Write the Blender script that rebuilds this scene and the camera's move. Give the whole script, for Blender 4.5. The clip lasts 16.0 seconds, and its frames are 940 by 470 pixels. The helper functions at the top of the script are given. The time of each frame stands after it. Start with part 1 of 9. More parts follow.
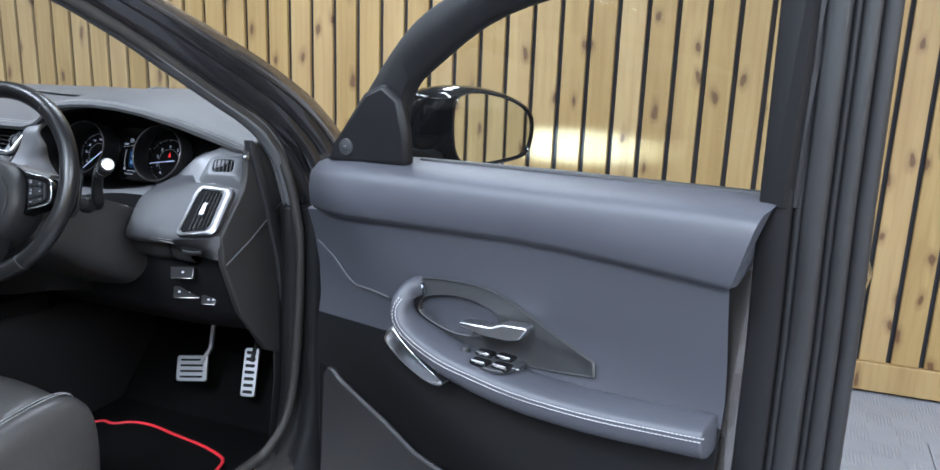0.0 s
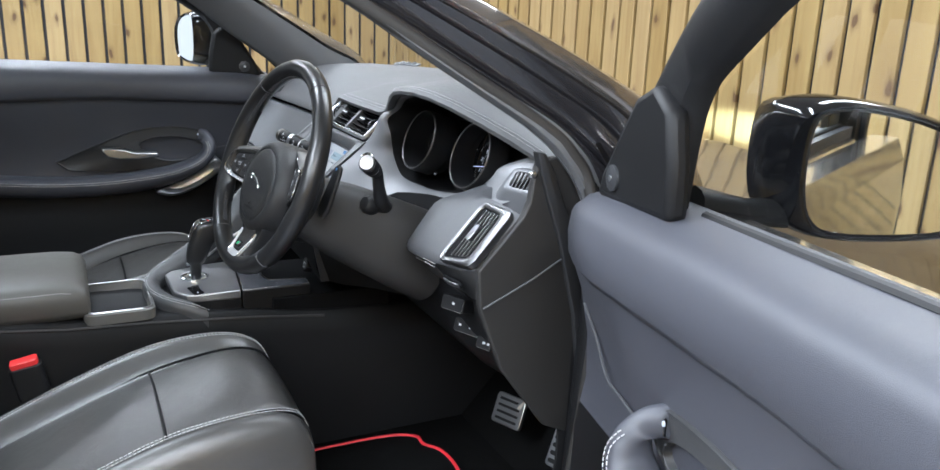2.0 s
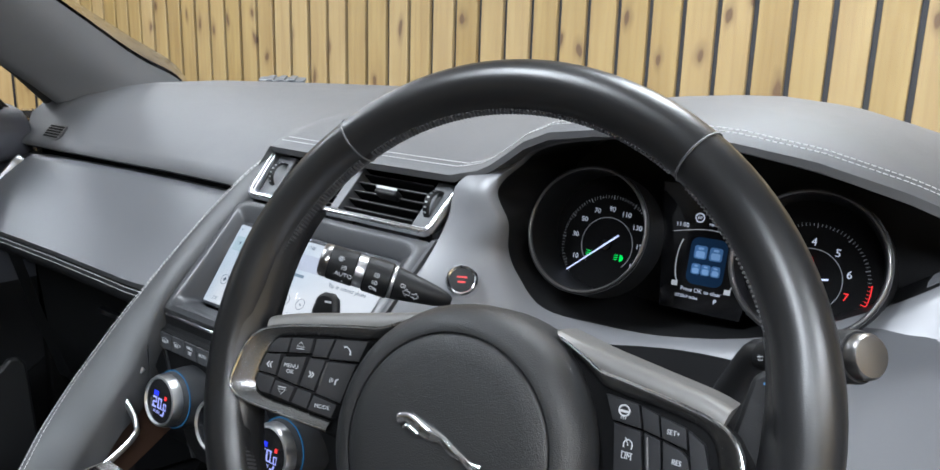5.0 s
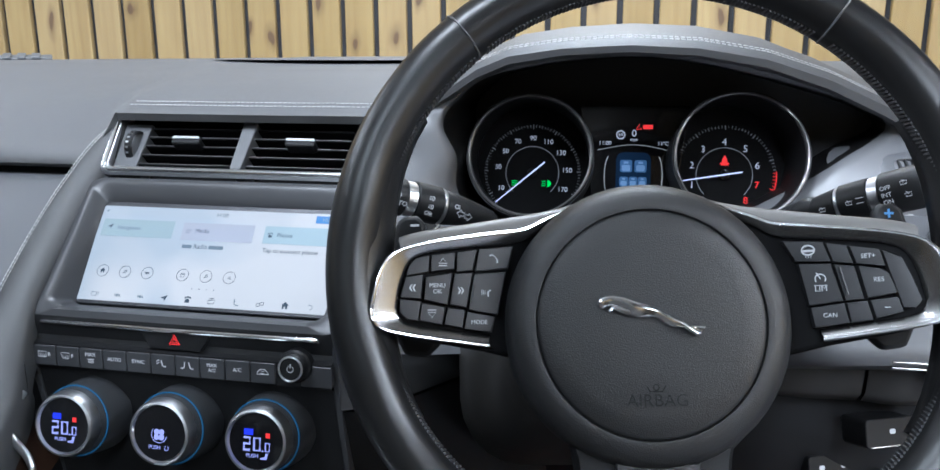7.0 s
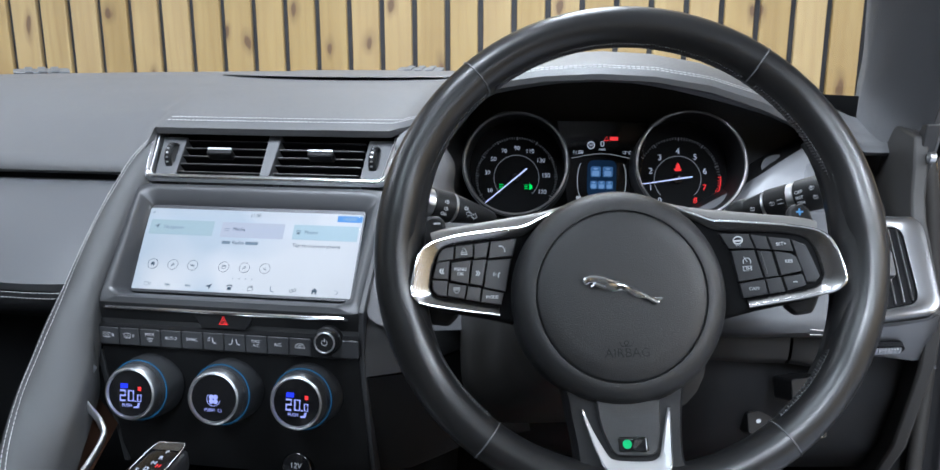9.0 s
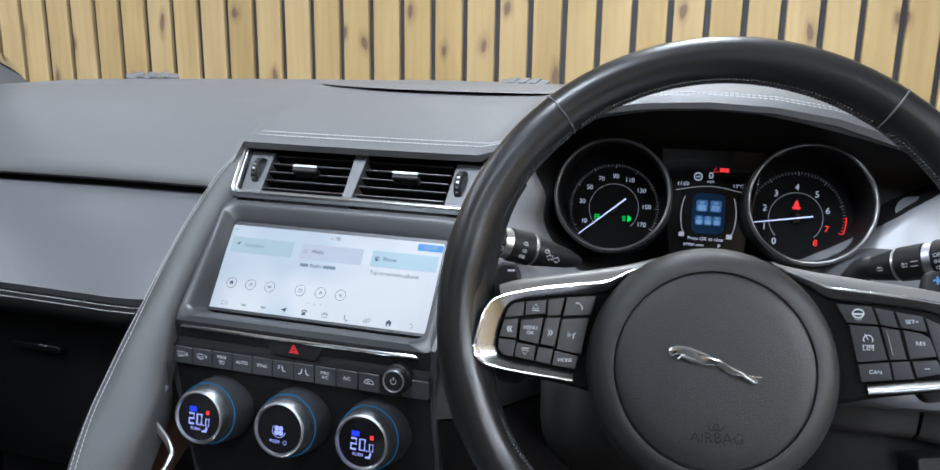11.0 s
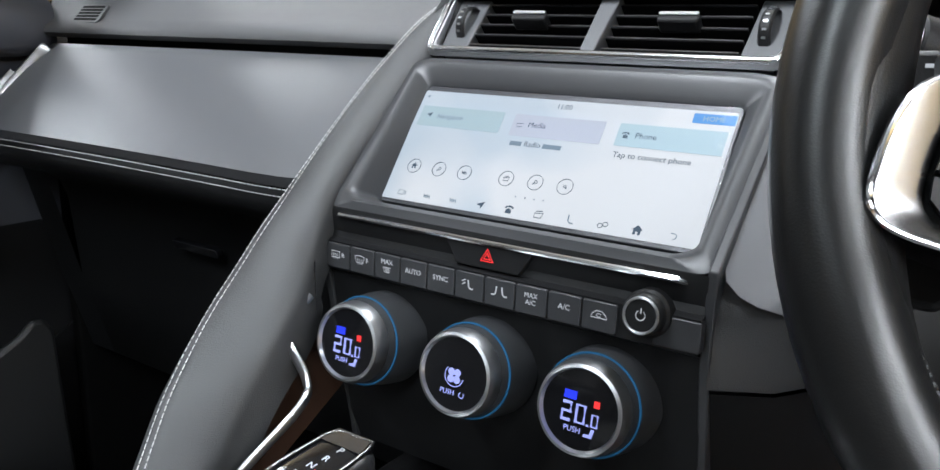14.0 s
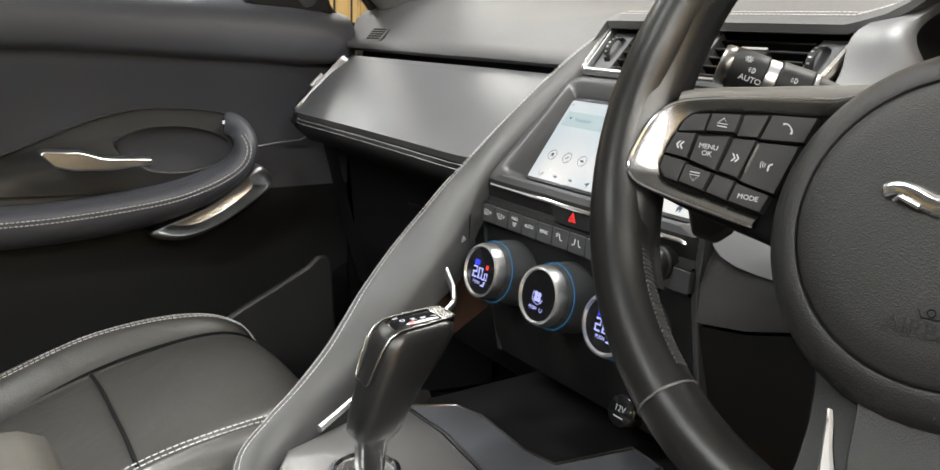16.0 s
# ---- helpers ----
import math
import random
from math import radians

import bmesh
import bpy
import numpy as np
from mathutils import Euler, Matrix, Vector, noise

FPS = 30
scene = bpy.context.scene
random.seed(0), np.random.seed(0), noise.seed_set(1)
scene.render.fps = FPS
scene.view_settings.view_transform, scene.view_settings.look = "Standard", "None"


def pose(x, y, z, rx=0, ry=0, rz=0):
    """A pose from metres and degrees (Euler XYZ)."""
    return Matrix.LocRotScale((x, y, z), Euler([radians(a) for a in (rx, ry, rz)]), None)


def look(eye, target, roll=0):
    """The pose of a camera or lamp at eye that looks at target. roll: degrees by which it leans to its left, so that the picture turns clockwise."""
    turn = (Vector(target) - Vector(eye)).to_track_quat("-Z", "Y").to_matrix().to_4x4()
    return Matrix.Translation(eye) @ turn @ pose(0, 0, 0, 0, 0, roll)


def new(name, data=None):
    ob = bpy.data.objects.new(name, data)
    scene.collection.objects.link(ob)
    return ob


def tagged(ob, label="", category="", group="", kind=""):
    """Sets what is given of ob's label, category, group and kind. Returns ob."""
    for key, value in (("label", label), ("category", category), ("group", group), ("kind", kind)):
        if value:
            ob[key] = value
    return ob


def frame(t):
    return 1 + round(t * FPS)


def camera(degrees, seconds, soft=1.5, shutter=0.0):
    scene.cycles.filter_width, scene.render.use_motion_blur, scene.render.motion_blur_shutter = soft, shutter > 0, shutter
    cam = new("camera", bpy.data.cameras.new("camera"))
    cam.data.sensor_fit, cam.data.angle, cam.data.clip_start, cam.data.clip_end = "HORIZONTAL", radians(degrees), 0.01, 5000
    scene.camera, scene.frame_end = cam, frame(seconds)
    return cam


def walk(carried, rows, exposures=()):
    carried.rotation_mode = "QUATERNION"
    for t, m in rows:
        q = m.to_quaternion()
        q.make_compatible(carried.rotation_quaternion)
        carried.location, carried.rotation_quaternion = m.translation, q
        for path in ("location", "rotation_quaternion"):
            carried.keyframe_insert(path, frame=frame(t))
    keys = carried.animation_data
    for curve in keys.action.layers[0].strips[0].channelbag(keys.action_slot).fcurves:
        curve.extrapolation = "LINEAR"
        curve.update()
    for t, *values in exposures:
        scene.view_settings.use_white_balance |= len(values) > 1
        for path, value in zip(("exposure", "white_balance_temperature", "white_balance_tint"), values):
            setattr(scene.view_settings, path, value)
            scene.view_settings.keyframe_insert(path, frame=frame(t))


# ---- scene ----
cam = camera(60.3, 16.0)
PATH = [
    (0, (1.8, -0.999, 1.422), (1.088, 0.805, 0.935), 2.1),
    (0.5, (1.879, -0.749, 1.418), (0.851, 0.892, 0.92), 2.2),
    (1, (1.881, -0.526, 1.378), (0.531, 0.86, 0.871), 2.3),
    (1.5, (1.862, -0.389, 1.37), (0.299, 0.745, 0.848), 2.4),
    (2, (1.818, -0.263, 1.397), (0.1, 0.608, 0.859), 2.2),
    (2.5, (1.73, -0.235, 1.39), (-0.053, 0.492, 0.851), 2.2),
    (3, (1.509, -0.266, 1.377), (-0.291, 0.425, 0.843), 2.2),
    (3.5, (1.318, -0.288, 1.382), (-0.446, 0.498, 0.861), 2.3),
    (3.7, (1.221, -0.284, 1.38), (-0.505, 0.582, 0.862), 2.3),
    (5.8, (0.47, -0.304, 1.267), (-0.298, 1.487, 0.816), 0.6),
    (6, (0.443, -0.318, 1.26), (-0.241, 1.507, 0.812), 0.3),
    (6.5, (0.413, -0.36, 1.247), (-0.109, 1.518, 0.798), -0.1),
    (7, (0.394, -0.416, 1.239), (-0.011, 1.489, 0.786), -0.2),
    (7.5, (0.38, -0.468, 1.232), (0.031, 1.447, 0.774), -0.2),
    (8, (0.378, -0.525, 1.237), (0.066, 1.396, 0.776), -0.1),
    (8.2, (0.377, -0.542, 1.243), (0.075, 1.38, 0.782), 0.0),
    (10.5, (0.398, -0.574, 1.307), (-0.058, 1.316, 0.836), 0.6),
    (11, (0.398, -0.492, 1.296), (-0.184, 1.363, 0.825), 0.9),
    (11.5, (0.393, -0.427, 1.287), (-0.305, 1.386, 0.814), 1.1),
    (12, (0.357, -0.338, 1.275), (-0.465, 1.423, 0.801), 0.9),
    (12.5, (0.297, -0.275, 1.255), (-0.595, 1.451, 0.781), 1.1),
    (13, (0.26, -0.246, 1.212), (-0.697, 1.443, 0.731), 1.3),
    (13.5, (0.262, -0.238, 1.168), (-0.764, 1.409, 0.683), 1.1),
    (14, (0.281, -0.245, 1.133), (-0.813, 1.356, 0.644), 1.3),
    (14.5, (0.321, -0.266, 1.112), (-0.855, 1.278, 0.629), 1.6),
    (15, (0.389, -0.298, 1.108), (-0.912, 1.141, 0.623), 1.7),
    (15.5, (0.466, -0.311, 1.132), (-0.972, 0.992, 0.647), 2.0),
    (16, (0.556, -0.308, 1.157), (-1.047, 0.782, 0.664), 2.1),
]
walk(cam, [(t, look(eye, target, roll)) for t, eye, target, roll in PATH], exposures=[(0,-0.48,5650,10),(0.6,-0.45,5500,10),(1.5,-0.35,5700,10),(2.3,-0.12,6150,10),(3.0,0.1,6650,10),(3.7,0.1,6850,10),(5.8,-0.25,5750,10),(8.2,-0.25,5750,10),(10.3,-0.25,6000,10),(11.3,-0.18,5850,10),(12.3,-0.15,5750,10),(13,-0.2,6200,10),(13.5,-0.2,6150,10),(14.5,-0.02,6400,10),(15.2,0.15,6550,10),(16,0.1,7100,10)])

# ---- light ----
world = bpy.data.worlds.new("world")
scene.world = world
world.use_nodes = True
world.node_tree.nodes["Background"].inputs[0].default_value = (0.75, 0.85, 1.0, 1)
world.node_tree.nodes["Background"].inputs[1].default_value = 0.05


def ceiling_lamp(x, y, z, sx, sy, watts, colour=(0.93, 0.97, 1.0)):
    data = bpy.data.lights.new("ceiling_lamp", "AREA")
    data.shape, data.size, data.size_y, data.energy, data.color = "RECTANGLE", sx, sy, watts, colour
    ob = new("ceiling_lamp", data)
    ob.matrix_world = pose(x, y, z)
    return tagged(ob, "long bright white tube light hung under the ceiling", "ceiling light", "ceiling lights")


for lx, ly, w in ((-2.9, -1.0, 160), (0.2, 1.75, 115), (1.3, -2.7, 330), (3.9, -0.9, 330), (-0.4, -1.3, 230), (-3.4, 1.3, 70), (3.2, -3.2, 200)):
    ceiling_lamp(lx, ly, 3.12, 0.35, 1.9, w)


# ---- helpers ----
def nodes_of(name):
    m = bpy.data.materials.new(name)
    m.use_nodes = True
    t = m.node_tree
    return m, t, t.nodes["Principled BSDF"]


def link(t, a, b):
    t.links.new(a, b)


def surface(name, colour, rough=0.5, metal=0.0, grain=0.0, scale=400.0, mottle=0.12, mscale=6.0, coat=0.0, spec=0.5, stretch=(1, 1, 1), rvar=0.08, creases=0.0):
    """A plain material with mottled colour and roughness at a large scale and a bumped grain at a small one."""
    m, t, b = nodes_of(name)
    n = t.nodes
    co = n.new("ShaderNodeTexCoord")
    mp = n.new("ShaderNodeMapping")
    mp.inputs["Scale"].default_value = stretch
    link(t, co.outputs["Object"], mp.inputs["Vector"])
    big = n.new("ShaderNodeTexNoise")
    big.inputs["Scale"].default_value, big.inputs["Detail"].default_value = mscale, 5
    link(t, mp.outputs[0], big.inputs["Vector"])
    mix = n.new("ShaderNodeMix")
    mix.data_type = "RGBA"
    mix.inputs["A"].default_value = (*[c * (1 - mottle) for c in colour], 1)
    mix.inputs["B"].default_value = (*[min(1, c * (1 + mottle)) for c in colour], 1)
    link(t, big.outputs["Fac"], mix.inputs["Factor"])
    link(t, mix.outputs["Result"], b.inputs["Base Color"])
    rr = n.new("ShaderNodeMapRange")
    rr.inputs["To Min"].default_value, rr.inputs["To Max"].default_value = max(0.02, rough - rvar), min(1, rough + rvar)
    link(t, big.outputs["Fac"], rr.inputs["Value"])
    link(t, rr.outputs[0], b.inputs["Roughness"])
    b.inputs["Metallic"].default_value = metal
    b.inputs["Specular IOR Level"].default_value = spec
    if coat:
        b.inputs["Coat Weight"].default_value, b.inputs["Coat Roughness"].default_value = coat, 0.05
    if grain:
        v = n.new("ShaderNodeTexVoronoi")
        v.inputs["Scale"].default_value = scale
        link(t, mp.outputs[0], v.inputs["Vector"])
        f = n.new("ShaderNodeTexNoise")
        f.inputs["Scale"].default_value, f.inputs["Detail"].default_value = scale * 0.6, 3
        link(t, mp.outputs[0], f.inputs["Vector"])
        ad = n.new("ShaderNodeMath")
        link(t, v.outputs["Distance"], ad.inputs[0])
        link(t, f.outputs["Fac"], ad.inputs[1])
        bp = n.new("ShaderNodeBump")
        bp.inputs["Strength"].default_value, bp.inputs["Distance"].default_value = grain, 0.001
        link(t, ad.outputs[0], bp.inputs["Height"])
        link(t, bp.outputs[0], b.inputs["Normal"])
        if creases:
            # soft folds and sagging at a hand's scale
            lo = n.new("ShaderNodeTexNoise")
            lo.inputs["Scale"].default_value, lo.inputs["Detail"].default_value, lo.inputs["Distortion"].default_value = 14, 3, 0.8
            link(t, mp.outputs[0], lo.inputs["Vector"])
            b2 = n.new("ShaderNodeBump")
            b2.inputs["Strength"].default_value, b2.inputs["Distance"].default_value = creases, 0.012
            link(t, lo.outputs["Fac"], b2.inputs["Height"])
            link(t, b2.outputs[0], bp.inputs["Normal"])
    return m


def glow(name, colour, strength):
    m, t, b = nodes_of(name)
    b.inputs["Base Color"].default_value = (*[c * 0.3 for c in colour], 1)
    b.inputs["Roughness"].default_value = 0.5
    b.inputs["Specular IOR Level"].default_value = 0.02
    b.inputs["Emission Color"].default_value = (*colour, 1)
    b.inputs["Emission Strength"].default_value = strength
    return m


def thin_glass(name, tint, gloss=1.0, least=0.03, most=0.4):
    """A single sheet: clear, with a reflection that grows towards grazing."""
    m, t, b = nodes_of(name)
    n = t.nodes
    n.remove(b)
    tr, gl, mx, lw = n.new("ShaderNodeBsdfTransparent"), n.new("ShaderNodeBsdfGlossy"), n.new("ShaderNodeMixShader"), n.new("ShaderNodeLayerWeight")
    tr.inputs["Color"].default_value = (*tint, 1)
    gl.inputs["Roughness"].default_value = 0.02
    gl.inputs["Color"].default_value = (gloss, gloss, gloss, 1)
    lw.inputs["Blend"].default_value = 0.2
    mr = n.new("ShaderNodeMapRange")
    mr.inputs["To Min"].default_value, mr.inputs["To Max"].default_value = least, most
    link(t, lw.outputs["Facing"], mr.inputs["Value"])
    link(t, mr.outputs[0], mx.inputs[0])
    link(t, tr.outputs[0], mx.inputs[1])
    link(t, gl.outputs[0], mx.inputs[2])
    link(t, mx.outputs[0], n["Material Output"].inputs["Surface"])
    return m


def wood_boards():
    m, t, b = nodes_of("planed softwood")
    n = t.nodes
    co, info = n.new("ShaderNodeTexCoord"), n.new("ShaderNodeObjectInfo")
    sh = n.new("ShaderNodeVectorMath")
    sh.operation = "MULTIPLY_ADD"
    sh.inputs[1].default_value = (37.0, 11.0, 53.0)
    cb = n.new("ShaderNodeCombineXYZ")
    for k in range(3):
        link(t, info.outputs["Random"], cb.inputs[k])
    link(t, cb.outputs[0], sh.inputs[0])
    link(t, co.outputs["Object"], sh.inputs[2])
    mp = n.new("ShaderNodeMapping")
    mp.inputs["Scale"].default_value = (1.0, 1.0, 0.12)
    link(t, sh.outputs[0], mp.inputs["Vector"])
    # rings: distorted noise squeezed along the board
    g = n.new("ShaderNodeTexNoise")
    g.inputs["Scale"].default_value, g.inputs["Detail"].default_value, g.inputs["Distortion"].default_value = 11, 5, 0.9
    link(t, mp.outputs[0], g.inputs["Vector"])
    w = n.new("ShaderNodeTexWave")
    w.inputs["Scale"].default_value, w.inputs["Distortion"].default_value, w.inputs["Detail"].default_value, w.inputs["Detail Scale"].default_value = 9, 7, 3, 1.2
    link(t, mp.outputs[0], w.inputs["Vector"])
    r = n.new("ShaderNodeValToRGB")
    r.color_ramp.elements[0].color, r.color_ramp.elements[0].position = (0.275, 0.178, 0.068, 1), 0.22
    r.color_ramp.elements[1].color, r.color_ramp.elements[1].position = (0.39, 0.278, 0.118, 1), 0.75
    link(t, g.outputs["Fac"], r.inputs[0])
    ring = n.new("ShaderNodeMix")
    ring.data_type, ring.blend_type = "RGBA", "MULTIPLY"
    ring.inputs["Factor"].default_value = 0.13
    wr = n.new("ShaderNodeValToRGB")
    wr.color_ramp.elements[0].color, wr.color_ramp.elements[1].color = (0.62, 0.45, 0.30, 1), (1, 1, 1, 1)
    wr.color_ramp.elements[1].position = 0.5
    link(t, w.outputs["Color"], wr.inputs[0])
    link(t, r.outputs[0], ring.inputs["A"])
    link(t, wr.outputs[0], ring.inputs["B"])
    # knots: sparse cells, darker and browner at the heart
    sep, flat2 = n.new("ShaderNodeSeparateXYZ"), n.new("ShaderNodeCombineXYZ")
    link(t, sh.outputs[0], sep.inputs[0])
    long = n.new("ShaderNodeMath")
    long.operation = "MULTIPLY"
    long.inputs[1].default_value = 0.42
    link(t, sep.outputs["Z"], long.inputs[0])
    link(t, sep.outputs["X"], flat2.inputs[0])
    link(t, long.outputs[0], flat2.inputs[1])
    wob = n.new("ShaderNodeTexNoise")
    wob.inputs["Scale"].default_value = 14
    link(t, flat2.outputs[0], wob.inputs["Vector"])
    wa = n.new("ShaderNodeVectorMath")
    wa.operation = "MULTIPLY_ADD"
    wa.inputs[1].default_value = (0.05, 0.05, 0.05)
    link(t, wob.outputs["Color"], wa.inputs[0])
    link(t, flat2.outputs[0], wa.inputs[2])
    v = n.new("ShaderNodeTexVoronoi")
    v.voronoi_dimensions = "2D"
    v.inputs["Scale"].default_value = 6.6
    link(t, wa.outputs[0], v.inputs["Vector"])
    kr = n.new("ShaderNodeValToRGB")
    e = kr.color_ramp.elements
    e[0].position, e[0].color = 0.05, (0.08, 0.08, 0.08, 1)
    e[1].position, e[1].color = 0.18, (1, 1, 1, 1)
    e.new(0.085).color = (0.62, 0.62, 0.62, 1)
    link(t, v.outputs["Distance"], kr.inputs[0])
    km = n.new("ShaderNodeMix")
    km.data_type = "RGBA"
    km.inputs["A"].default_value = (0.095, 0.045, 0.018, 1)
    link(t, kr.outputs[0], km.inputs["Factor"])
    link(t, ring.outputs["Result"], km.inputs["B"])
    hs = n.new("ShaderNodeHueSaturation")
    val = n.new("ShaderNodeMapRange")
    val.inputs["To Min"].default_value, val.inputs["To Max"].default_value = 0.88, 1.08
    link(t, info.outputs["Random"], val.inputs["Value"])
    link(t, val.outputs[0], hs.inputs["Value"])
    sat = n.new("ShaderNodeMath")
    sat.operation = "MULTIPLY_ADD"
    sat.inputs[1].default_value, sat.inputs[2].default_value = -0.12, 1.06
    link(t, info.outputs["Random"], sat.inputs[0])
    link(t, sat.outputs[0], hs.inputs["Saturation"])
    link(t, km.outputs["Result"], hs.inputs["Color"])
    link(t, hs.outputs[0], b.inputs["Base Color"])
    b.inputs["Roughness"].default_value = 0.55
    bp = n.new("ShaderNodeBump")
    bp.inputs["Strength"].default_value, bp.inputs["Distance"].default_value = 0.25, 0.002
    link(t, g.outputs["Fac"], bp.inputs["Height"])
    link(t, bp.outputs[0], b.inputs["Normal"])
    return m


def ribbed_tiles():
    """Grey plastic floor tiles: a chequer of small squares whose fine ribs run one way or the other."""
    m, t, b = nodes_of("ribbed grey floor tile")
    n = t.nodes
    co = n.new("ShaderNodeTexCoord")
    ck = n.new("ShaderNodeTexChecker")
    ck.inputs["Scale"].default_value = 1 / 0.1
    link(t, co.outputs["Object"], ck.inputs["Vector"])
    hs = []
    for d in ("X", "Y"):
        w = n.new("ShaderNodeTexWave")
        w.bands_direction = d
        w.inputs["Scale"].default_value = 26
        link(t, co.outputs["Object"], w.inputs["Vector"])
        hs.append(w)
    mx = n.new("ShaderNodeMix")
    link(t, ck.outputs["Fac"], mx.inputs["Factor"])
    link(t, hs[0].outputs["Fac"], mx.inputs["A"])
    link(t, hs[1].outputs["Fac"], mx.inputs["B"])
    bp = n.new("ShaderNodeBump")
    bp.inputs["Strength"].default_value, bp.inputs["Distance"].default_value = 0.8, 0.003
    link(t, mx.outputs["Result"], bp.inputs["Height"])
    link(t, bp.outputs[0], b.inputs["Normal"])
    no = n.new("ShaderNodeTexNoise")
    no.inputs["Scale"].default_value, no.inputs["Detail"].default_value = 5, 6
    link(t, co.outputs["Object"], no.inputs["Vector"])
    r = n.new("ShaderNodeValToRGB")
    r.color_ramp.elements[0].color, r.color_ramp.elements[1].color = (0.20, 0.21, 0.235, 1), (0.31, 0.32, 0.35, 1)
    link(t, no.outputs["Fac"], r.inputs[0])
    link(t, r.outputs[0], b.inputs["Base Color"])
    b.inputs["Roughness"].default_value = 0.42
    return m


def lit_page():
    """A display page: pale blue clouding to white, wanting in the middle."""
    m, t, b = nodes_of("pale lit display page")
    n = t.nodes
    co, no, r = n.new("ShaderNodeTexCoord"), n.new("ShaderNodeTexNoise"), n.new("ShaderNodeValToRGB")
    no.inputs["Scale"].default_value, no.inputs["Detail"].default_value, no.inputs["Distortion"].default_value = 9, 1.5, 0.5
    link(t, co.outputs["Object"], no.inputs["Vector"])
    r.color_ramp.elements[0].color, r.color_ramp.elements[0].position = (0.52, 0.68, 0.78, 1), 0.34
    r.color_ramp.elements[1].color, r.color_ramp.elements[1].position = (0.92, 0.96, 0.95, 1), 0.56
    link(t, no.outputs["Fac"], r.inputs[0])
    link(t, r.outputs[0], b.inputs["Emission Color"])
    b.inputs["Base Color"].default_value = (0.2, 0.2, 0.2, 1)
    b.inputs["Roughness"].default_value = 0.3
    b.inputs["Specular IOR Level"].default_value = 0.02
    b.inputs["Emission Strength"].default_value = 0.59
    return m


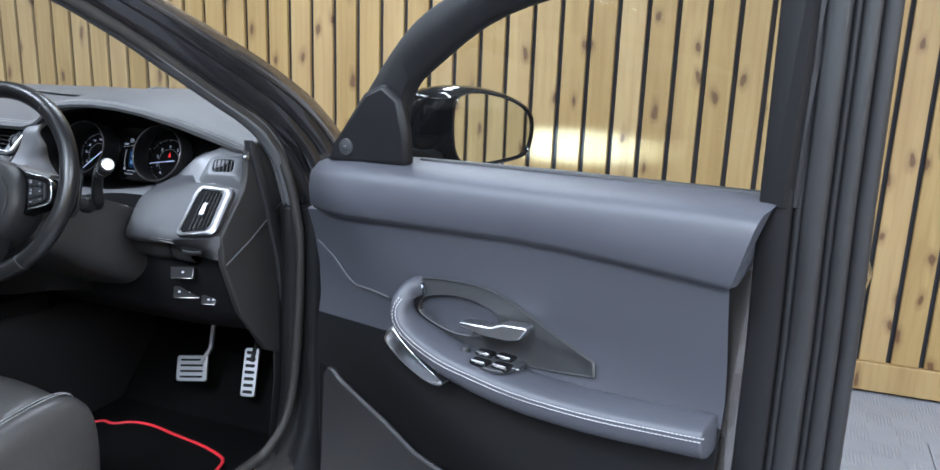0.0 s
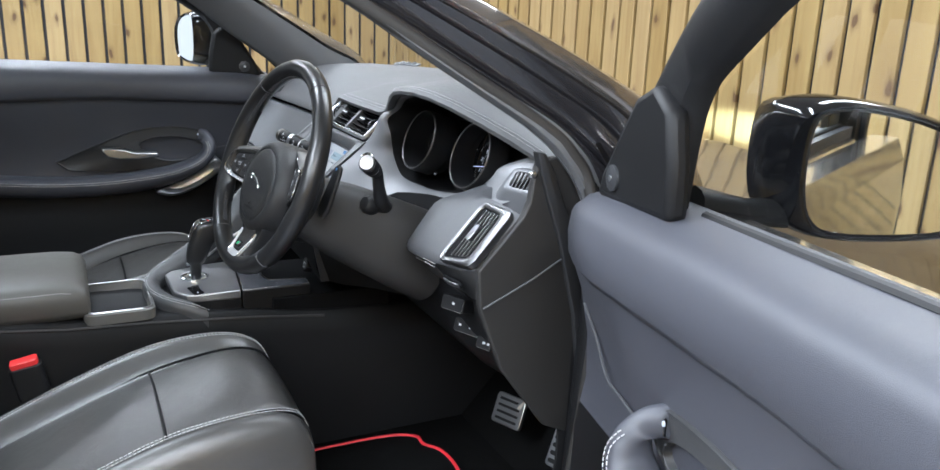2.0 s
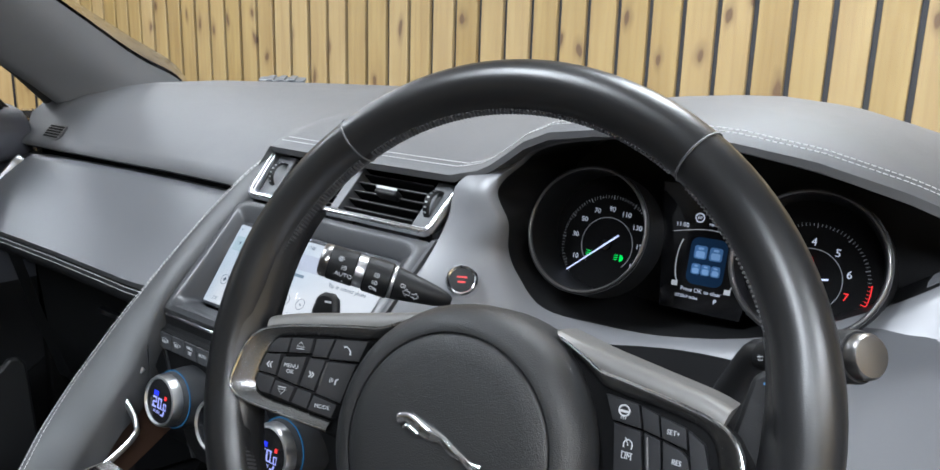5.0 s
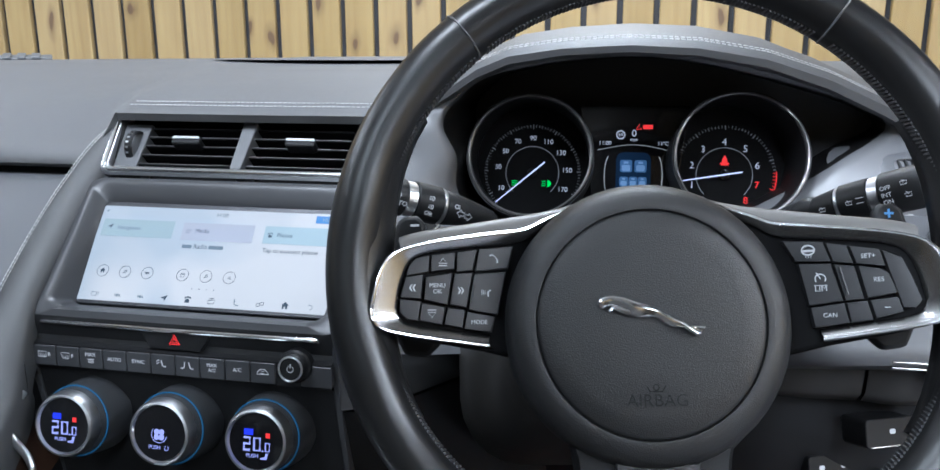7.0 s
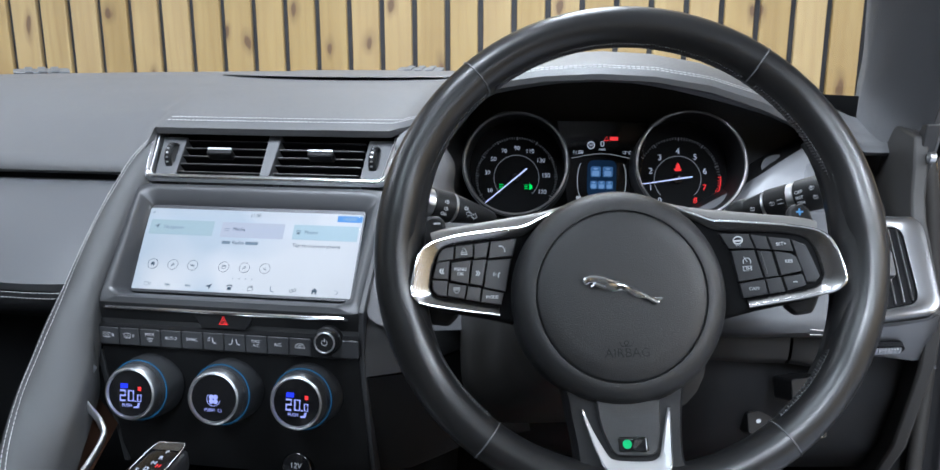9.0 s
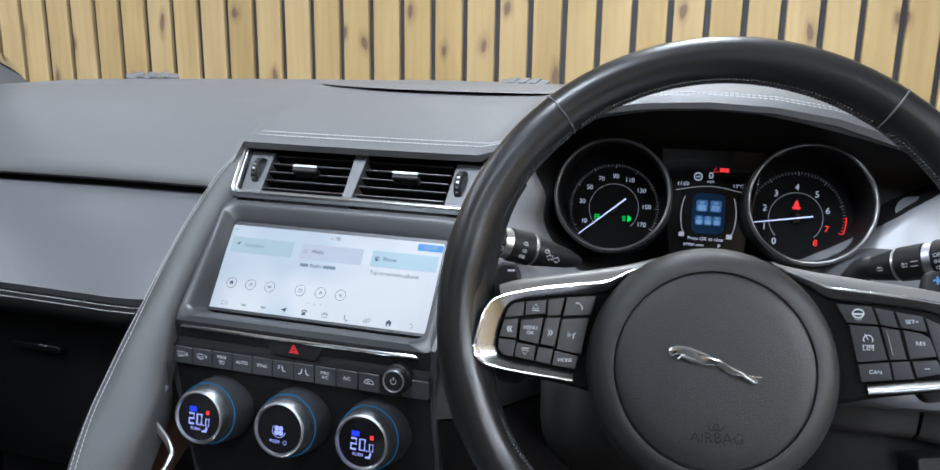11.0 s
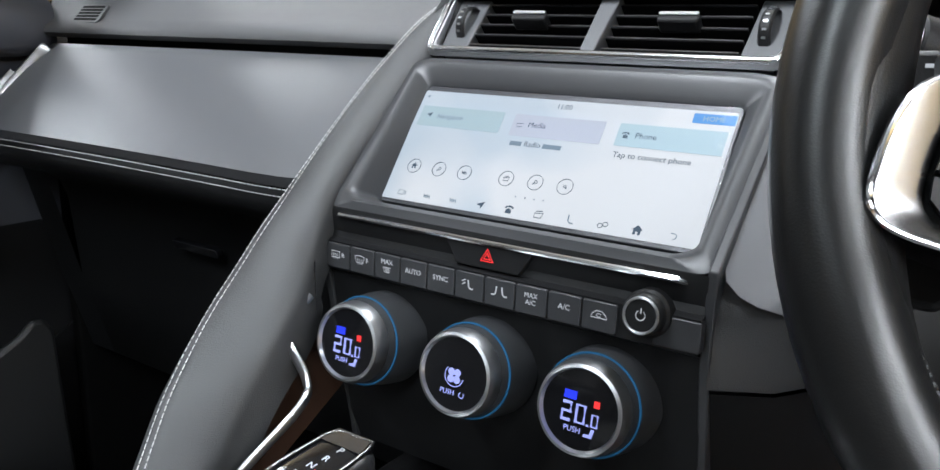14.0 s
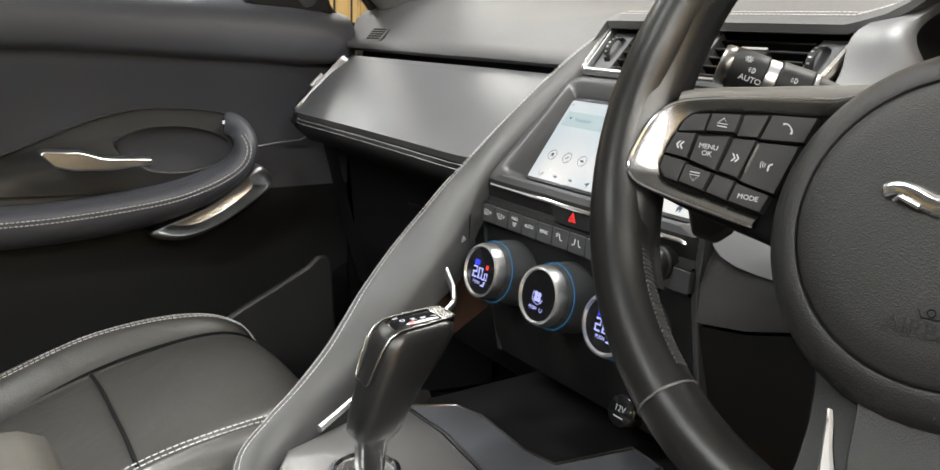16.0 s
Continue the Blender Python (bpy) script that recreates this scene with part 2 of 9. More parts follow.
MAT = {
    "dash": surface("soft grained dash skin", (0.072, 0.0725, 0.075), 0.52, grain=0.22, scale=1300, mottle=0.08),
    "panel": surface("grey grained door vinyl", (0.0565, 0.0585, 0.0705), 0.44, grain=0.22, scale=1300, mottle=0.08),
    "leather": surface("black seat leather", (0.047, 0.045, 0.043), 0.34, grain=0.2, scale=700, mottle=0.2, mscale=9, spec=0.8, creases=0.16, rvar=0.06),
    "rimleather": surface("smooth worn wheel leather", (0.010, 0.010, 0.0105), 0.32, grain=0.06, scale=1500, mottle=0.15, mscale=14, spec=0.44, rvar=0.02),
    "black": surface("matt black plastic", (0.0095, 0.0096, 0.0103), 0.46, grain=0.12, scale=1500, spec=0.22),
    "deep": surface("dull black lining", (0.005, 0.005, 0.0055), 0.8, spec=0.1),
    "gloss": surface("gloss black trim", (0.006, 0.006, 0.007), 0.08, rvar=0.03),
    "grey": surface("satin dark grey trim", (0.084, 0.086, 0.092), 0.43, metal=0.1, spec=0.6, grain=0.08, scale=1500),
    "fascia": surface("satin slate fascia", (0.126, 0.128, 0.135), 0.42, metal=0.1, grain=0.08, scale=1500, spec=0.6),
    "ventchrome": surface("broad satin chrome", (0.64, 0.65, 0.67), 0.36, metal=1.0, mottle=0.03, rvar=0.03),
    "endblock": surface("mid grey vent end", (0.075, 0.077, 0.082), 0.42, metal=0.1, spec=0.5),
    "tray": surface("taupe moulded tray", (0.088, 0.084, 0.077), 0.5, grain=0.15, scale=1300),
    "pod": surface("soft slate moulding", (0.052, 0.053, 0.057), 0.5, grain=0.12, scale=1500, spec=0.4),
    "bezel": surface("charcoal screen surround", (0.036, 0.037, 0.040), 0.38, metal=0.1, grain=0.08, scale=1500),
    "chrome": surface("satin chrome", (0.84, 0.85, 0.87), 0.16, metal=1.0, mottle=0.02, rvar=0.02),
    "silver": surface("brushed silver trim", (0.60, 0.61, 0.63), 0.32, metal=1.0, mottle=0.06),
    "thread": surface("pale grey stitching", (0.44, 0.44, 0.44), 0.8),
    "paint": surface("grey metallic car paint", (0.26, 0.24, 0.225), 0.24, metal=0.85, coat=1.0, mottle=0.04, rvar=0.03),
    "flock": surface("taupe flocked rubber", (0.028, 0.0255, 0.023), 0.62, grain=0.3, scale=1600, mottle=0.2),
    # car paint of the door rebate with its shade in the colour
    "rebate": surface("glossy rebate paint darkened for shade", (0.020, 0.019, 0.021), 0.20, mottle=0.15, rvar=0.06, spec=0.6, coat=0.4),
    "shroud": surface("matt taupe black moulding", (0.025, 0.0238, 0.0228), 0.55, grain=0.15, scale=1500, spec=0.3),
    "seal": surface("rubber door seal", (0.013, 0.013, 0.014), 0.55),
    "carpet": surface("black carpet", (0.0055, 0.0055, 0.0055), 0.95, grain=1.0, scale=900, mottle=0.4, mscale=40, spec=0.02),
    "red": surface("red edging", (0.55, 0.02, 0.03), 0.6),
    "redplastic": surface("red plastic button", (0.65, 0.03, 0.03), 0.4),
    "lining": surface("grey woven headlining", (0.45, 0.44, 0.42), 0.9, grain=0.6, scale=900),
    "pillarcloth": surface("grey woven pillar trim", (0.12, 0.122, 0.127), 0.85, grain=0.6, scale=900),
    "white": surface("white painted panel", (0.64, 0.65, 0.66), 0.5, mottle=0.04),
    "felt": surface("dark wall backing", (0.035, 0.036, 0.042), 0.9),
    "wood": wood_boards(),
    "tile": ribbed_tiles(),
    "screenglass": thin_glass("thin screen glass", (0.98, 0.98, 1.0), 0.015),
    "glass": thin_glass("clear car glass", (0.93, 0.95, 0.94), most=0.16),
    "addedpane": thin_glass("tint of the added roof pane", (0.46, 0.48, 0.48)),
    "mirror": surface("mirror glass", (0.72, 0.75, 0.77), 0.015, metal=1.0, mottle=0.01, rvar=0.004),
    "strap": surface("dark grey stitched rail leather", (0.038, 0.0385, 0.040), 0.46, grain=0.2, scale=1300, mottle=0.1),
    "satin": surface("satin grey metal", (0.185, 0.180, 0.176), 0.32, metal=1.0, mottle=0.04, rvar=0.03),
    "hub": surface("soft charcoal hub skin", (0.0170, 0.0171, 0.0180), 0.44, grain=0.25, scale=1500, spec=0.45),
    "armleather": surface("taupe padded leather", (0.062, 0.058, 0.051), 0.46, grain=0.2, scale=1000, mottle=0.12),
    "ventframe": surface("satin chrome vent frame", (0.19, 0.19, 0.194), 0.34, metal=1.0, mottle=0.04, rvar=0.03),
    "gearplate": surface("brushed aluminium plate", (0.34, 0.34, 0.345), 0.34, metal=0.9, mottle=0.05, rvar=0.04, grain=0.1, scale=600, stretch=(0.05, 1, 1)),
    # paler, less metallic silver; the lower trim's reflected light is in its colour
    "litsilver": surface("silver trim with shine in its colour", (0.50, 0.50, 0.51), 0.34, metal=0.35, mottle=0.04, rvar=0.03),
    "trim": surface("brushed silver trim face", (0.225, 0.222, 0.22), 0.27, metal=1.0, mottle=0.03, rvar=0.03),
    "lace": surface("dark waxed thread", (0.045, 0.045, 0.048), 0.45),
    "plate": surface("glossy slate plate", (0.060, 0.063, 0.072), 0.22, mottle=0.2, mscale=20, rvar=0.08, spec=0.6),
    "mesh": surface("fine black speaker mesh", (0.020, 0.020, 0.022), 0.5, grain=1.0, scale=700, spec=0.3),
    "brown": surface("brown with shade in its colour", (0.03, 0.012, 0.006), 0.6),
}
GLOW = {
    "paper": lit_page(),
    "ink": glow("grey display ink", (0.10, 0.14, 0.18), 0.5),
    "softink": glow("pale grey display ink", (0.26, 0.34, 0.40), 0.5),
    "lilac": glow("lilac display tile", (0.62, 0.66, 0.74), 0.5),
    "aqua": glow("aqua display tile", (0.56, 0.72, 0.77), 0.5),
    "pale": glow("pale green display tile", (0.54, 0.69, 0.72), 0.46),
    "blue": glow("blue display bar", (0.13, 0.33, 0.66), 0.7),
    "dial": glow("lit white marking", (0.80, 0.86, 1.0), 0.6),
    "digits": glow("lilac lit digits", (0.42, 0.46, 1.0), 0.85),
    "dim": glow("dim white marking", (0.75, 0.78, 0.82), 0.42),
    "tick": glow("faint dial marking", (0.70, 0.74, 0.80), 0.16),
    "needle": glow("lit pale blue needle", (0.62, 0.68, 1.0), 1.3),
    "green": glow("green lamp", (0.02, 0.85, 0.12), 1.0),
    "redlamp": glow("red lamp", (1.0, 0.05, 0.05), 1.0),
    "blueled": glow("blue lit segment", (0.03, 0.05, 0.95), 1.1),
    "cyan": glow("blue lit ring", (0.04, 0.20, 0.42), 0.16),
    "info": glow("blue lit display", (0.012, 0.036, 0.085), 0.35),
    "lamp": glow("white headlamp", (1.0, 0.98, 0.95), 5.0),
}


def thing(name, at, label, category, group="", kind=""):
    ob = new(name)
    ob.empty_display_size = 0.05
    ob.matrix_basis = at if isinstance(at, Matrix) else Matrix.Translation(at)
    return tagged(ob, label, category, group, kind)


def sharpen(bm, angle=38):
    bmesh.ops.recalc_face_normals(bm, faces=bm.faces)
    for f in bm.faces:
        f.smooth = True
    for e in bm.edges:
        if len(e.link_faces) == 2:
            e.smooth = e.calc_face_angle(0) < radians(angle)


def part(name, bm, material, parent, label="", bevel=0.0, sub=0, angle=38):
    """Links bm, whose points are in world metres, as one mesh under a thing or under a part."""
    sharpen(bm, 180 if sub else angle)
    me = bpy.data.meshes.new(name)
    bm.to_mesh(me)
    bm.free()
    me.materials.append(material)
    ob = new(name, me)
    if parent:
        ob.parent = parent
        ob.matrix_parent_inverse = parent.matrix_basis.inverted() if parent.parent is None else Matrix()
    if bevel:
        b = ob.modifiers.new("edges", "BEVEL")
        b.width, b.segments, b.limit_method, b.angle_limit = bevel, 2, "ANGLE", radians(35)
        b.harden_normals = False
    if sub:
        s = ob.modifiers.new("round", "SUBSURF")
        s.levels = s.render_levels = sub
    return tagged(ob, label)


def lettering(text, size, m, material, parent, align="CENTER", depth=0.00012, name="lettering"):
    c = bpy.data.curves.new(name, "FONT")
    c.body, c.size, c.align_x, c.align_y, c.extrude = text, size, align, "CENTER", depth
    c.resolution_u = 3
    c.materials.append(material)
    ob = new(name, c)
    ob.parent = parent
    ob.matrix_parent_inverse = parent.matrix_basis.inverted() if parent.parent is None else Matrix()
    ob.matrix_basis = m
    return ob


def box(bm, size, m=None, shift=(0, 0, 0)):
    r = bmesh.ops.create_cube(bm, size=1.0)
    mm = (m or Matrix()) @ Matrix.Translation(shift) @ Matrix.Diagonal((*size, 1))
    bmesh.ops.transform(bm, matrix=mm, verts=r["verts"])
    return bm


def prism(bm, pts, lo, hi, m=None):
    """A polygon in the local x-y plane, from z = lo to hi."""
    m = m or Matrix()
    a = [bm.verts.new(m @ Vector((x, y, lo))) for x, y in pts]
    b = [bm.verts.new(m @ Vector((x, y, hi))) for x, y in pts]
    k = len(pts)
    bm.faces.new(a[::-1])
    bm.faces.new(b)
    for i in range(k):
        bm.faces.new((a[i], a[(i + 1) % k], b[(i + 1) % k], b[i]))
    return bm


def loft(bm, rings, closed=True, caps=True, loop=False):
    """Skins rings of equally many points."""
    vs = [[bm.verts.new(Vector(p)) for p in r] for r in rings]
    k = len(rings[0])
    pairs = list(zip(vs, vs[1:])) + ([(vs[-1], vs[0])] if loop else [])
    for a, b in pairs:
        for i in range(k if closed else k - 1):
            j = (i + 1) % k
            bm.faces.new((a[i], a[j], b[j], b[i]))
    if caps and closed and not loop:
        bm.faces.new(vs[0][::-1])
        bm.faces.new(vs[-1])
    return bm


def curve(pts, steps=6, closed=False):
    """A Catmull-Rom line through pts."""
    pts = [Vector(p) for p in pts]
    k = len(pts)
    out = []
    for i in range(k if closed else k - 1):
        p = [pts[(i + d) % k] if closed else pts[min(max(i + d, 0), k - 1)] for d in (-1, 0, 1, 2)]
        for s in range(steps):
            u = s / steps
            out.append(0.5 * (2 * p[1] + (p[2] - p[0]) * u + (2 * p[0] - 5 * p[1] + 4 * p[2] - p[3]) * u * u + (3 * p[1] - p[0] - 3 * p[2] + p[3]) * u**3))
    if not closed:
        out.append(pts[-1])
    return out


def tube(bm, path, radius, n=8, closed=False, flat=1.0, up=(0, 0, 1)):
    path = [Vector(p) for p in path]
    k, rings = len(path), []
    for i, p in enumerate(path):
        d = (path[(i + 1) % k] - path[i - 1]) if closed else (path[min(i + 1, k - 1)] - path[max(i - 1, 0)])
        d.normalize()
        side = d.cross(Vector(up))
        if side.length < 1e-4:
            side = d.cross(Vector((1, 0, 0)))
        side.normalize()
        top = side.cross(d)
        r = radius[i] if isinstance(radius, (list, tuple)) else radius
        rings.append([p + r * (math.cos(2 * math.pi * q / n) * side + flat * math.sin(2 * math.pi * q / n) * top) for q in range(n)])
    return loft(bm, rings, loop=closed)


def lathe(bm, profile, m=None, n=32):
    """A profile of (radius, height) turned about the local z."""
    m = m or Matrix()
    rings = [[m @ Vector((max(r, 1e-5) * math.cos(2 * math.pi * q / n), max(r, 1e-5) * math.sin(2 * math.pi * q / n), h)) for q in range(n)] for r, h in profile]
    loft(bm, rings, caps=False)
    return bm


def rounded(w, h, r, n=4, cx=0.0, cy=0.0):
    """A rectangle with round corners, as points of the plane."""
    out = []
    for sx, sy, a0 in ((1, 1, 0), (-1, 1, 90), (-1, -1, 180), (1, -1, 270)):
        for i in range(n + 1):
            a = radians(a0 + 90 * i / n)
            out.append((cx + sx * (w / 2 - r) + r * math.cos(a), cy + sy * (h / 2 - r) + r * math.sin(a)))
    return out


def stitches(bm, path, length=0.0036, gap=0.0014, r=0.00044):
    """Short threads laid end to end along a line."""
    path = [Vector(p) for p in path]
    run, nxt = 0.0, 0.0
    for a, b in zip(path, path[1:]):
        seg = (b - a).length
        if seg < 1e-6:
            continue
        d = (b - a) / seg
        while nxt < run + seg:
            p = a + d * (nxt - run)
            tube(bm, (p, p + d * length), r, 4)
            nxt += length + gap
        run += seg
    return bm


def quad_round(c, r=0.12, n=5):
    """The outline of a four-cornered face (top left, top right, bottom right, bottom left) with round corners."""
    return [lerp(lerp(c[0], c[1], x + 0.5), lerp(c[3], c[2], x + 0.5), 0.5 - y) for x, y in rounded(1, 1, r, n)]


def frame_on(origin, right, up):
    """A pose whose x runs right, y up and z out of the surface."""
    x = Vector(right).normalized()
    z = x.cross(Vector(up)).normalized()
    y = z.cross(x)
    m = Matrix((x, y, z)).transposed().to_4x4()
    m.translation = Vector(origin)
    return m


def lerp(a, b, u):
    return Vector(a) * (1 - u) + Vector(b) * u


# ---- room ----
ROOM_X0, ROOM_X1, ROOM_Y0, ROOM_H = -4.7, 4.6, -6.5, 3.2


def slatted_wall(name, m, length, pitch, start, label):
    """Upright boards on a black backing with a rail along the floor; local x runs along the wall, y out of the room."""
    bm = bmesh.new()
    box(bm, (length, 0.12, ROOM_H), m, (0, 0.09, ROOM_H / 2))
    wall = part(name, bm, MAT["felt"], None)
    tagged(wall, label, "wall", kind="structure")
    bm = bmesh.new()
    box(bm, (length, 0.034, 0.125), m, (0, 0.003, 0.0625))
    part("baseboard", bm, MAT["wood"], wall, "planed timber rail along the floor", bevel=0.003)
    bm = bmesh.new()
    w, d, h = pitch - 0.021, 0.022, ROOM_H - 0.13
    prism(bm, [(-w / 2, d), (-w / 2, 0.003), (-w / 2 + 0.003, 0), (w / 2 - 0.003, 0), (w / 2, 0.003), (w / 2, d)], 0, h)
    sharpen(bm)
    me = bpy.data.meshes.new("board")
    bm.to_mesh(me)
    bm.free()
    me.materials.append(MAT["wood"])
    x = start - pitch * math.floor((start + length / 2) / pitch)
    while x + pitch < length / 2:
        ob = new("board", me)
        ob.parent = wall
        ob.matrix_basis = m @ Matrix.Translation((x + pitch / 2, random.uniform(-0.0015, 0.0015), 0.128)) @ pose(0, 0, 0, 0, 0, random.uniform(-0.25, 0.25))
        x += pitch
    return wall


def room():
    slatted_wall("wall_front", pose(0, 0, 0, 0, 0, 3) @ Matrix.Translation((0, 2.5, 0)), 10.0, 0.1242, -1.0578, "wall of upright softwood boards with black gaps")
    slatted_wall("wall_left", pose(ROOM_X0, 0.65, 0, 0, 0, 90), 4.0, 0.1277, -0.65 - 0.464, "wall of upright honey softwood boards with black gaps")
    bm = bmesh.new()
    box(bm, (0.12, 5.3, ROOM_H), None, (ROOM_X0 - 0.06, -4.0, ROOM_H / 2))
    for y in (-1.9, -2.9, -3.9, -4.9):
        box(bm, (0.02, 0.015, ROOM_H), None, (ROOM_X0 + 0.002, y, ROOM_H / 2))
    for z in (0.9, 1.8, 2.7):
        box(bm, (0.02, 5.3, 0.015), None, (ROOM_X0 + 0.002, -4.0, z))
    tagged(part("wall_side", bm, MAT["white"], None), "white panelled shutter with thin joints", "wall", kind="structure")
    slatted_wall("wall_right", pose(ROOM_X1, -2.0, 0, 0, 0, -90), 9.8, 0.1242, 0.03, "wall of upright softwood boards beside the car")
    # unseen; boarded so that the bright trim reflects warm wood
    slatted_wall("wall_back", pose(0, ROOM_Y0, 0, 0, 0, 180), 10.0, 0.1242, 0.02, "unseen wall behind the car, boarded for warm reflections")
    bm = bmesh.new()
    box(bm, (10, 10, 0.1), None, (0, -1.7, ROOM_H + 0.05))
    tagged(part("ceiling", bm, MAT["white"], None), "plain white ceiling", "ceiling", kind="structure")
    bm = bmesh.new()
    box(bm, (10, 10, 0.2), None, (0, -1.7, -0.114))
    floor = tagged(part("floor", bm, MAT["tile"], None), "grey ribbed plastic garage floor tiles", "floor", kind="structure")
    # loose tiles on the stretch beside the open door
    bm = bmesh.new()
    prism(bm, rounded(0.396, 0.396, 0.004, 1), 0, 0.012)
    sharpen(bm)
    me = bpy.data.meshes.new("tile")
    bm.to_mesh(me)
    bm.free()
    me.materials.append(MAT["tile"])
    for i in range(7):
        for j in range(7):
            ob = new("tile", me)
            ob.parent = floor
            ob.matrix_basis = Matrix.Translation((1.4 + 0.4 * i, -0.4 + 0.4 * j, -0.012 + random.uniform(0, 0.0008)))
    return floor


floor = room()


# ---- dashboard ----
def base_line(x):
    """Where the windscreen meets the dash top: y at x."""
    a = abs(x)
    for (x0, y0), (x1, y1) in zip(((0, 0.93), (0.2, 0.905), (0.4, 0.82), (0.56, 0.71), (0.71, 0.56), (0.8, 0.45)), ((0.2, 0.905), (0.4, 0.82), (0.56, 0.71), (0.71, 0.56), (0.8, 0.45), (0.9, 0.3))):
        if a <= x1:
            return y0 + (y1 - y0) * (a - x0) / (x1 - x0)
    return 0.3


# the driver's lip: x, y, stitch height, lower edge
LIP = [(0.150, 0.361, 1.181, 1.166), (0.175, 0.357, 1.187, 1.171), (0.195, 0.353, 1.196, 1.180), (0.215, 0.348, 1.208, 1.192), (0.240, 0.342, 1.224, 1.208), (0.27, 0.338, 1.236, 1.220), (0.32, 0.336, 1.243, 1.228), (0.38, 0.337, 1.246, 1.231),
       (0.44, 0.343, 1.243, 1.228), (0.50, 0.358, 1.233, 1.217), (0.56, 0.385, 1.214, 1.197), (0.62, 0.42, 1.188, 1.170), (0.665, 0.45, 1.163, 1.147), (0.70, 0.475, 1.150, 1.138)]


def lip_at(x):
    for p, q in zip(LIP, LIP[1:]):
        if p[0] <= x <= q[0]:
            u = (x - p[0]) / (q[0] - p[0])
            return tuple(a + (b - a) * u for a, b in zip(p, q))
    return LIP[0] if x < LIP[0][0] else LIP[-1]


def dashboard():
    dash = thing("dashboard", (0, 0.5, 0.9), "dark grey stitched dashboard with soft grained top", "dashboard")
    # soft top: one skin from door to door
    rows = []
    for x in [-0.76, -0.74, -0.70, -0.62, -0.55, -0.45, -0.35, -0.28, -0.22, -0.19, -0.172]:
        yb, lip = base_line(x), 0.302 + 0.022 * min(1, max(0, (x + 0.76) / 0.4))
        sq = max(0.0, (-x - 0.64) / 0.12)
        top = 1.222 - 0.012 * sq
        bl = max(0.0, min(1.0, (x + 0.46) / 0.29)) ** 2
        rows.append([(x, yb + 0.02, 1.20), (x, yb, 1.213), (x, yb - 0.04, top), (x, lip + 0.62 * (yb - lip), top - 0.004 + 0.003 * bl), (x, lip + 0.36 * (yb - lip), 1.198 + 0.011 * bl), (x, lip + 0.16 * (yb - lip), 1.168 + 0.020 * bl),
                     (x, lip + 0.02, 1.138), (x, lip + 0.003, 1.127), (x, lip + 0.002, 1.120), (x, lip + 0.012, 1.115), (x, lip + 0.05, 1.113)])
    for x in [-0.155, -0.14, -0.10, -0.05, 0, 0.05, 0.10, 0.14]:
        yb, lip = base_line(x), 0.360
        bulge = 0.004 * (1 - (x / 0.15) ** 2)
        rows.append([(x, yb + 0.02, 1.20), (x, yb, 1.213), (x, yb - 0.04, 1.224), (x, 0.70, 1.222), (x, 0.55, 1.212), (x, 0.44, 1.197), (x, lip + 0.03 - bulge, 1.186), (x, lip + 0.005 - bulge, 1.179), (x, lip - 0.006 - bulge, 1.172), (x, lip - 0.002 - bulge, 1.164), (x, lip + 0.03, 1.163)])
    for x in [0.150, 0.162, 0.175, 0.185, 0.195, 0.205, 0.215, 0.228, 0.240, 0.255, 0.27, 0.295, 0.32, 0.38, 0.44, 0.50, 0.56, 0.62, 0.665, 0.70, 0.735]:
        _, y, zt, zb = lip_at(x)
        yb = max(base_line(x), y + 0.07)
        h, c = max(0.0, min(1.0, (zt - 1.18) / 0.06)), 1.0 if x < 0.3 else 0.0
        d = yb - y
        rows.append([(x, yb + 0.02, 1.20 - 0.05 * max(0, (x - 0.62) / 0.1)), (x, yb, 1.213 - 0.04 * max(0, (x - 0.62) / 0.1)), (x, y + 0.9 * d, max(zt, 1.221) - 0.05 * max(0, (x - 0.62) / 0.1)), (x, y + 0.62 * d, zt + 0.012 * h + (1 - h) * (0.02 + 0.022 * c)), (x, y + 0.34 * d, zt + 0.016 * h + (1 - h) * (0.012 + 0.020 * c)),
                     (x, y + 0.17 * d, zt + 0.012 * h + 0.003 + (1 - h) * 0.014 * c), (x, y + 0.045 * d + 0.005, zt + 0.005), (x, y + 0.004, zt), (x, y - 0.004, zt - 0.006), (x, y - 0.002, zb + 0.003), (x, y + 0.012, zb)])
    bm = bmesh.new()
    loft(bm, rows, closed=False)
    top = part("top_pad", bm, MAT["dash"], dash, "soft grey grained dash top", angle=50)
    # twin seam along the front of the raised lip
    bm = bmesh.new()
    for off in (0.0, 0.0055):
        line = [(x, 0.360 + 0.004 + off * 2 - 0.004 * (1 - (x / 0.15) ** 2), 1.1805 + off * 0.5) for x in np.linspace(-0.142, 0.14, 20)]
        line += [(x, lip_at(x)[1] + 0.003 + off * 1.3, lip_at(x)[2] + 0.0012 + off * 0.35) for x in np.linspace(0.15, 0.67, 60)]
        stitches(bm, line, 0.0038, 0.0014, 0.00042)
    part("seam", bm, MAT["thread"], dash, "twin row of pale stitching")
    # speaker cover let into the top
    bm = bmesh.new()
    out = curve([(-0.23, 0.70, 0), (-0.10, 0.635, 0), (0.08, 0.63, 0), (0.20, 0.69, 0), (0.16, 0.80, 0), (-0.02, 0.85, 0), (-0.20, 0.78, 0)], 6, True)
    loft(bm, [[(p.x * k + 0.0, 0.735 + (p.y - 0.735) * k, 1.2235 + dz) for p in out] for k, dz in ((1.0, -0.0012), (0.985, -0.0004), (0.9, 0.0001), (0.5, 0.0001))])
    part("speaker_cover", bm, MAT["dash"], dash, "dark flush speaker cover")
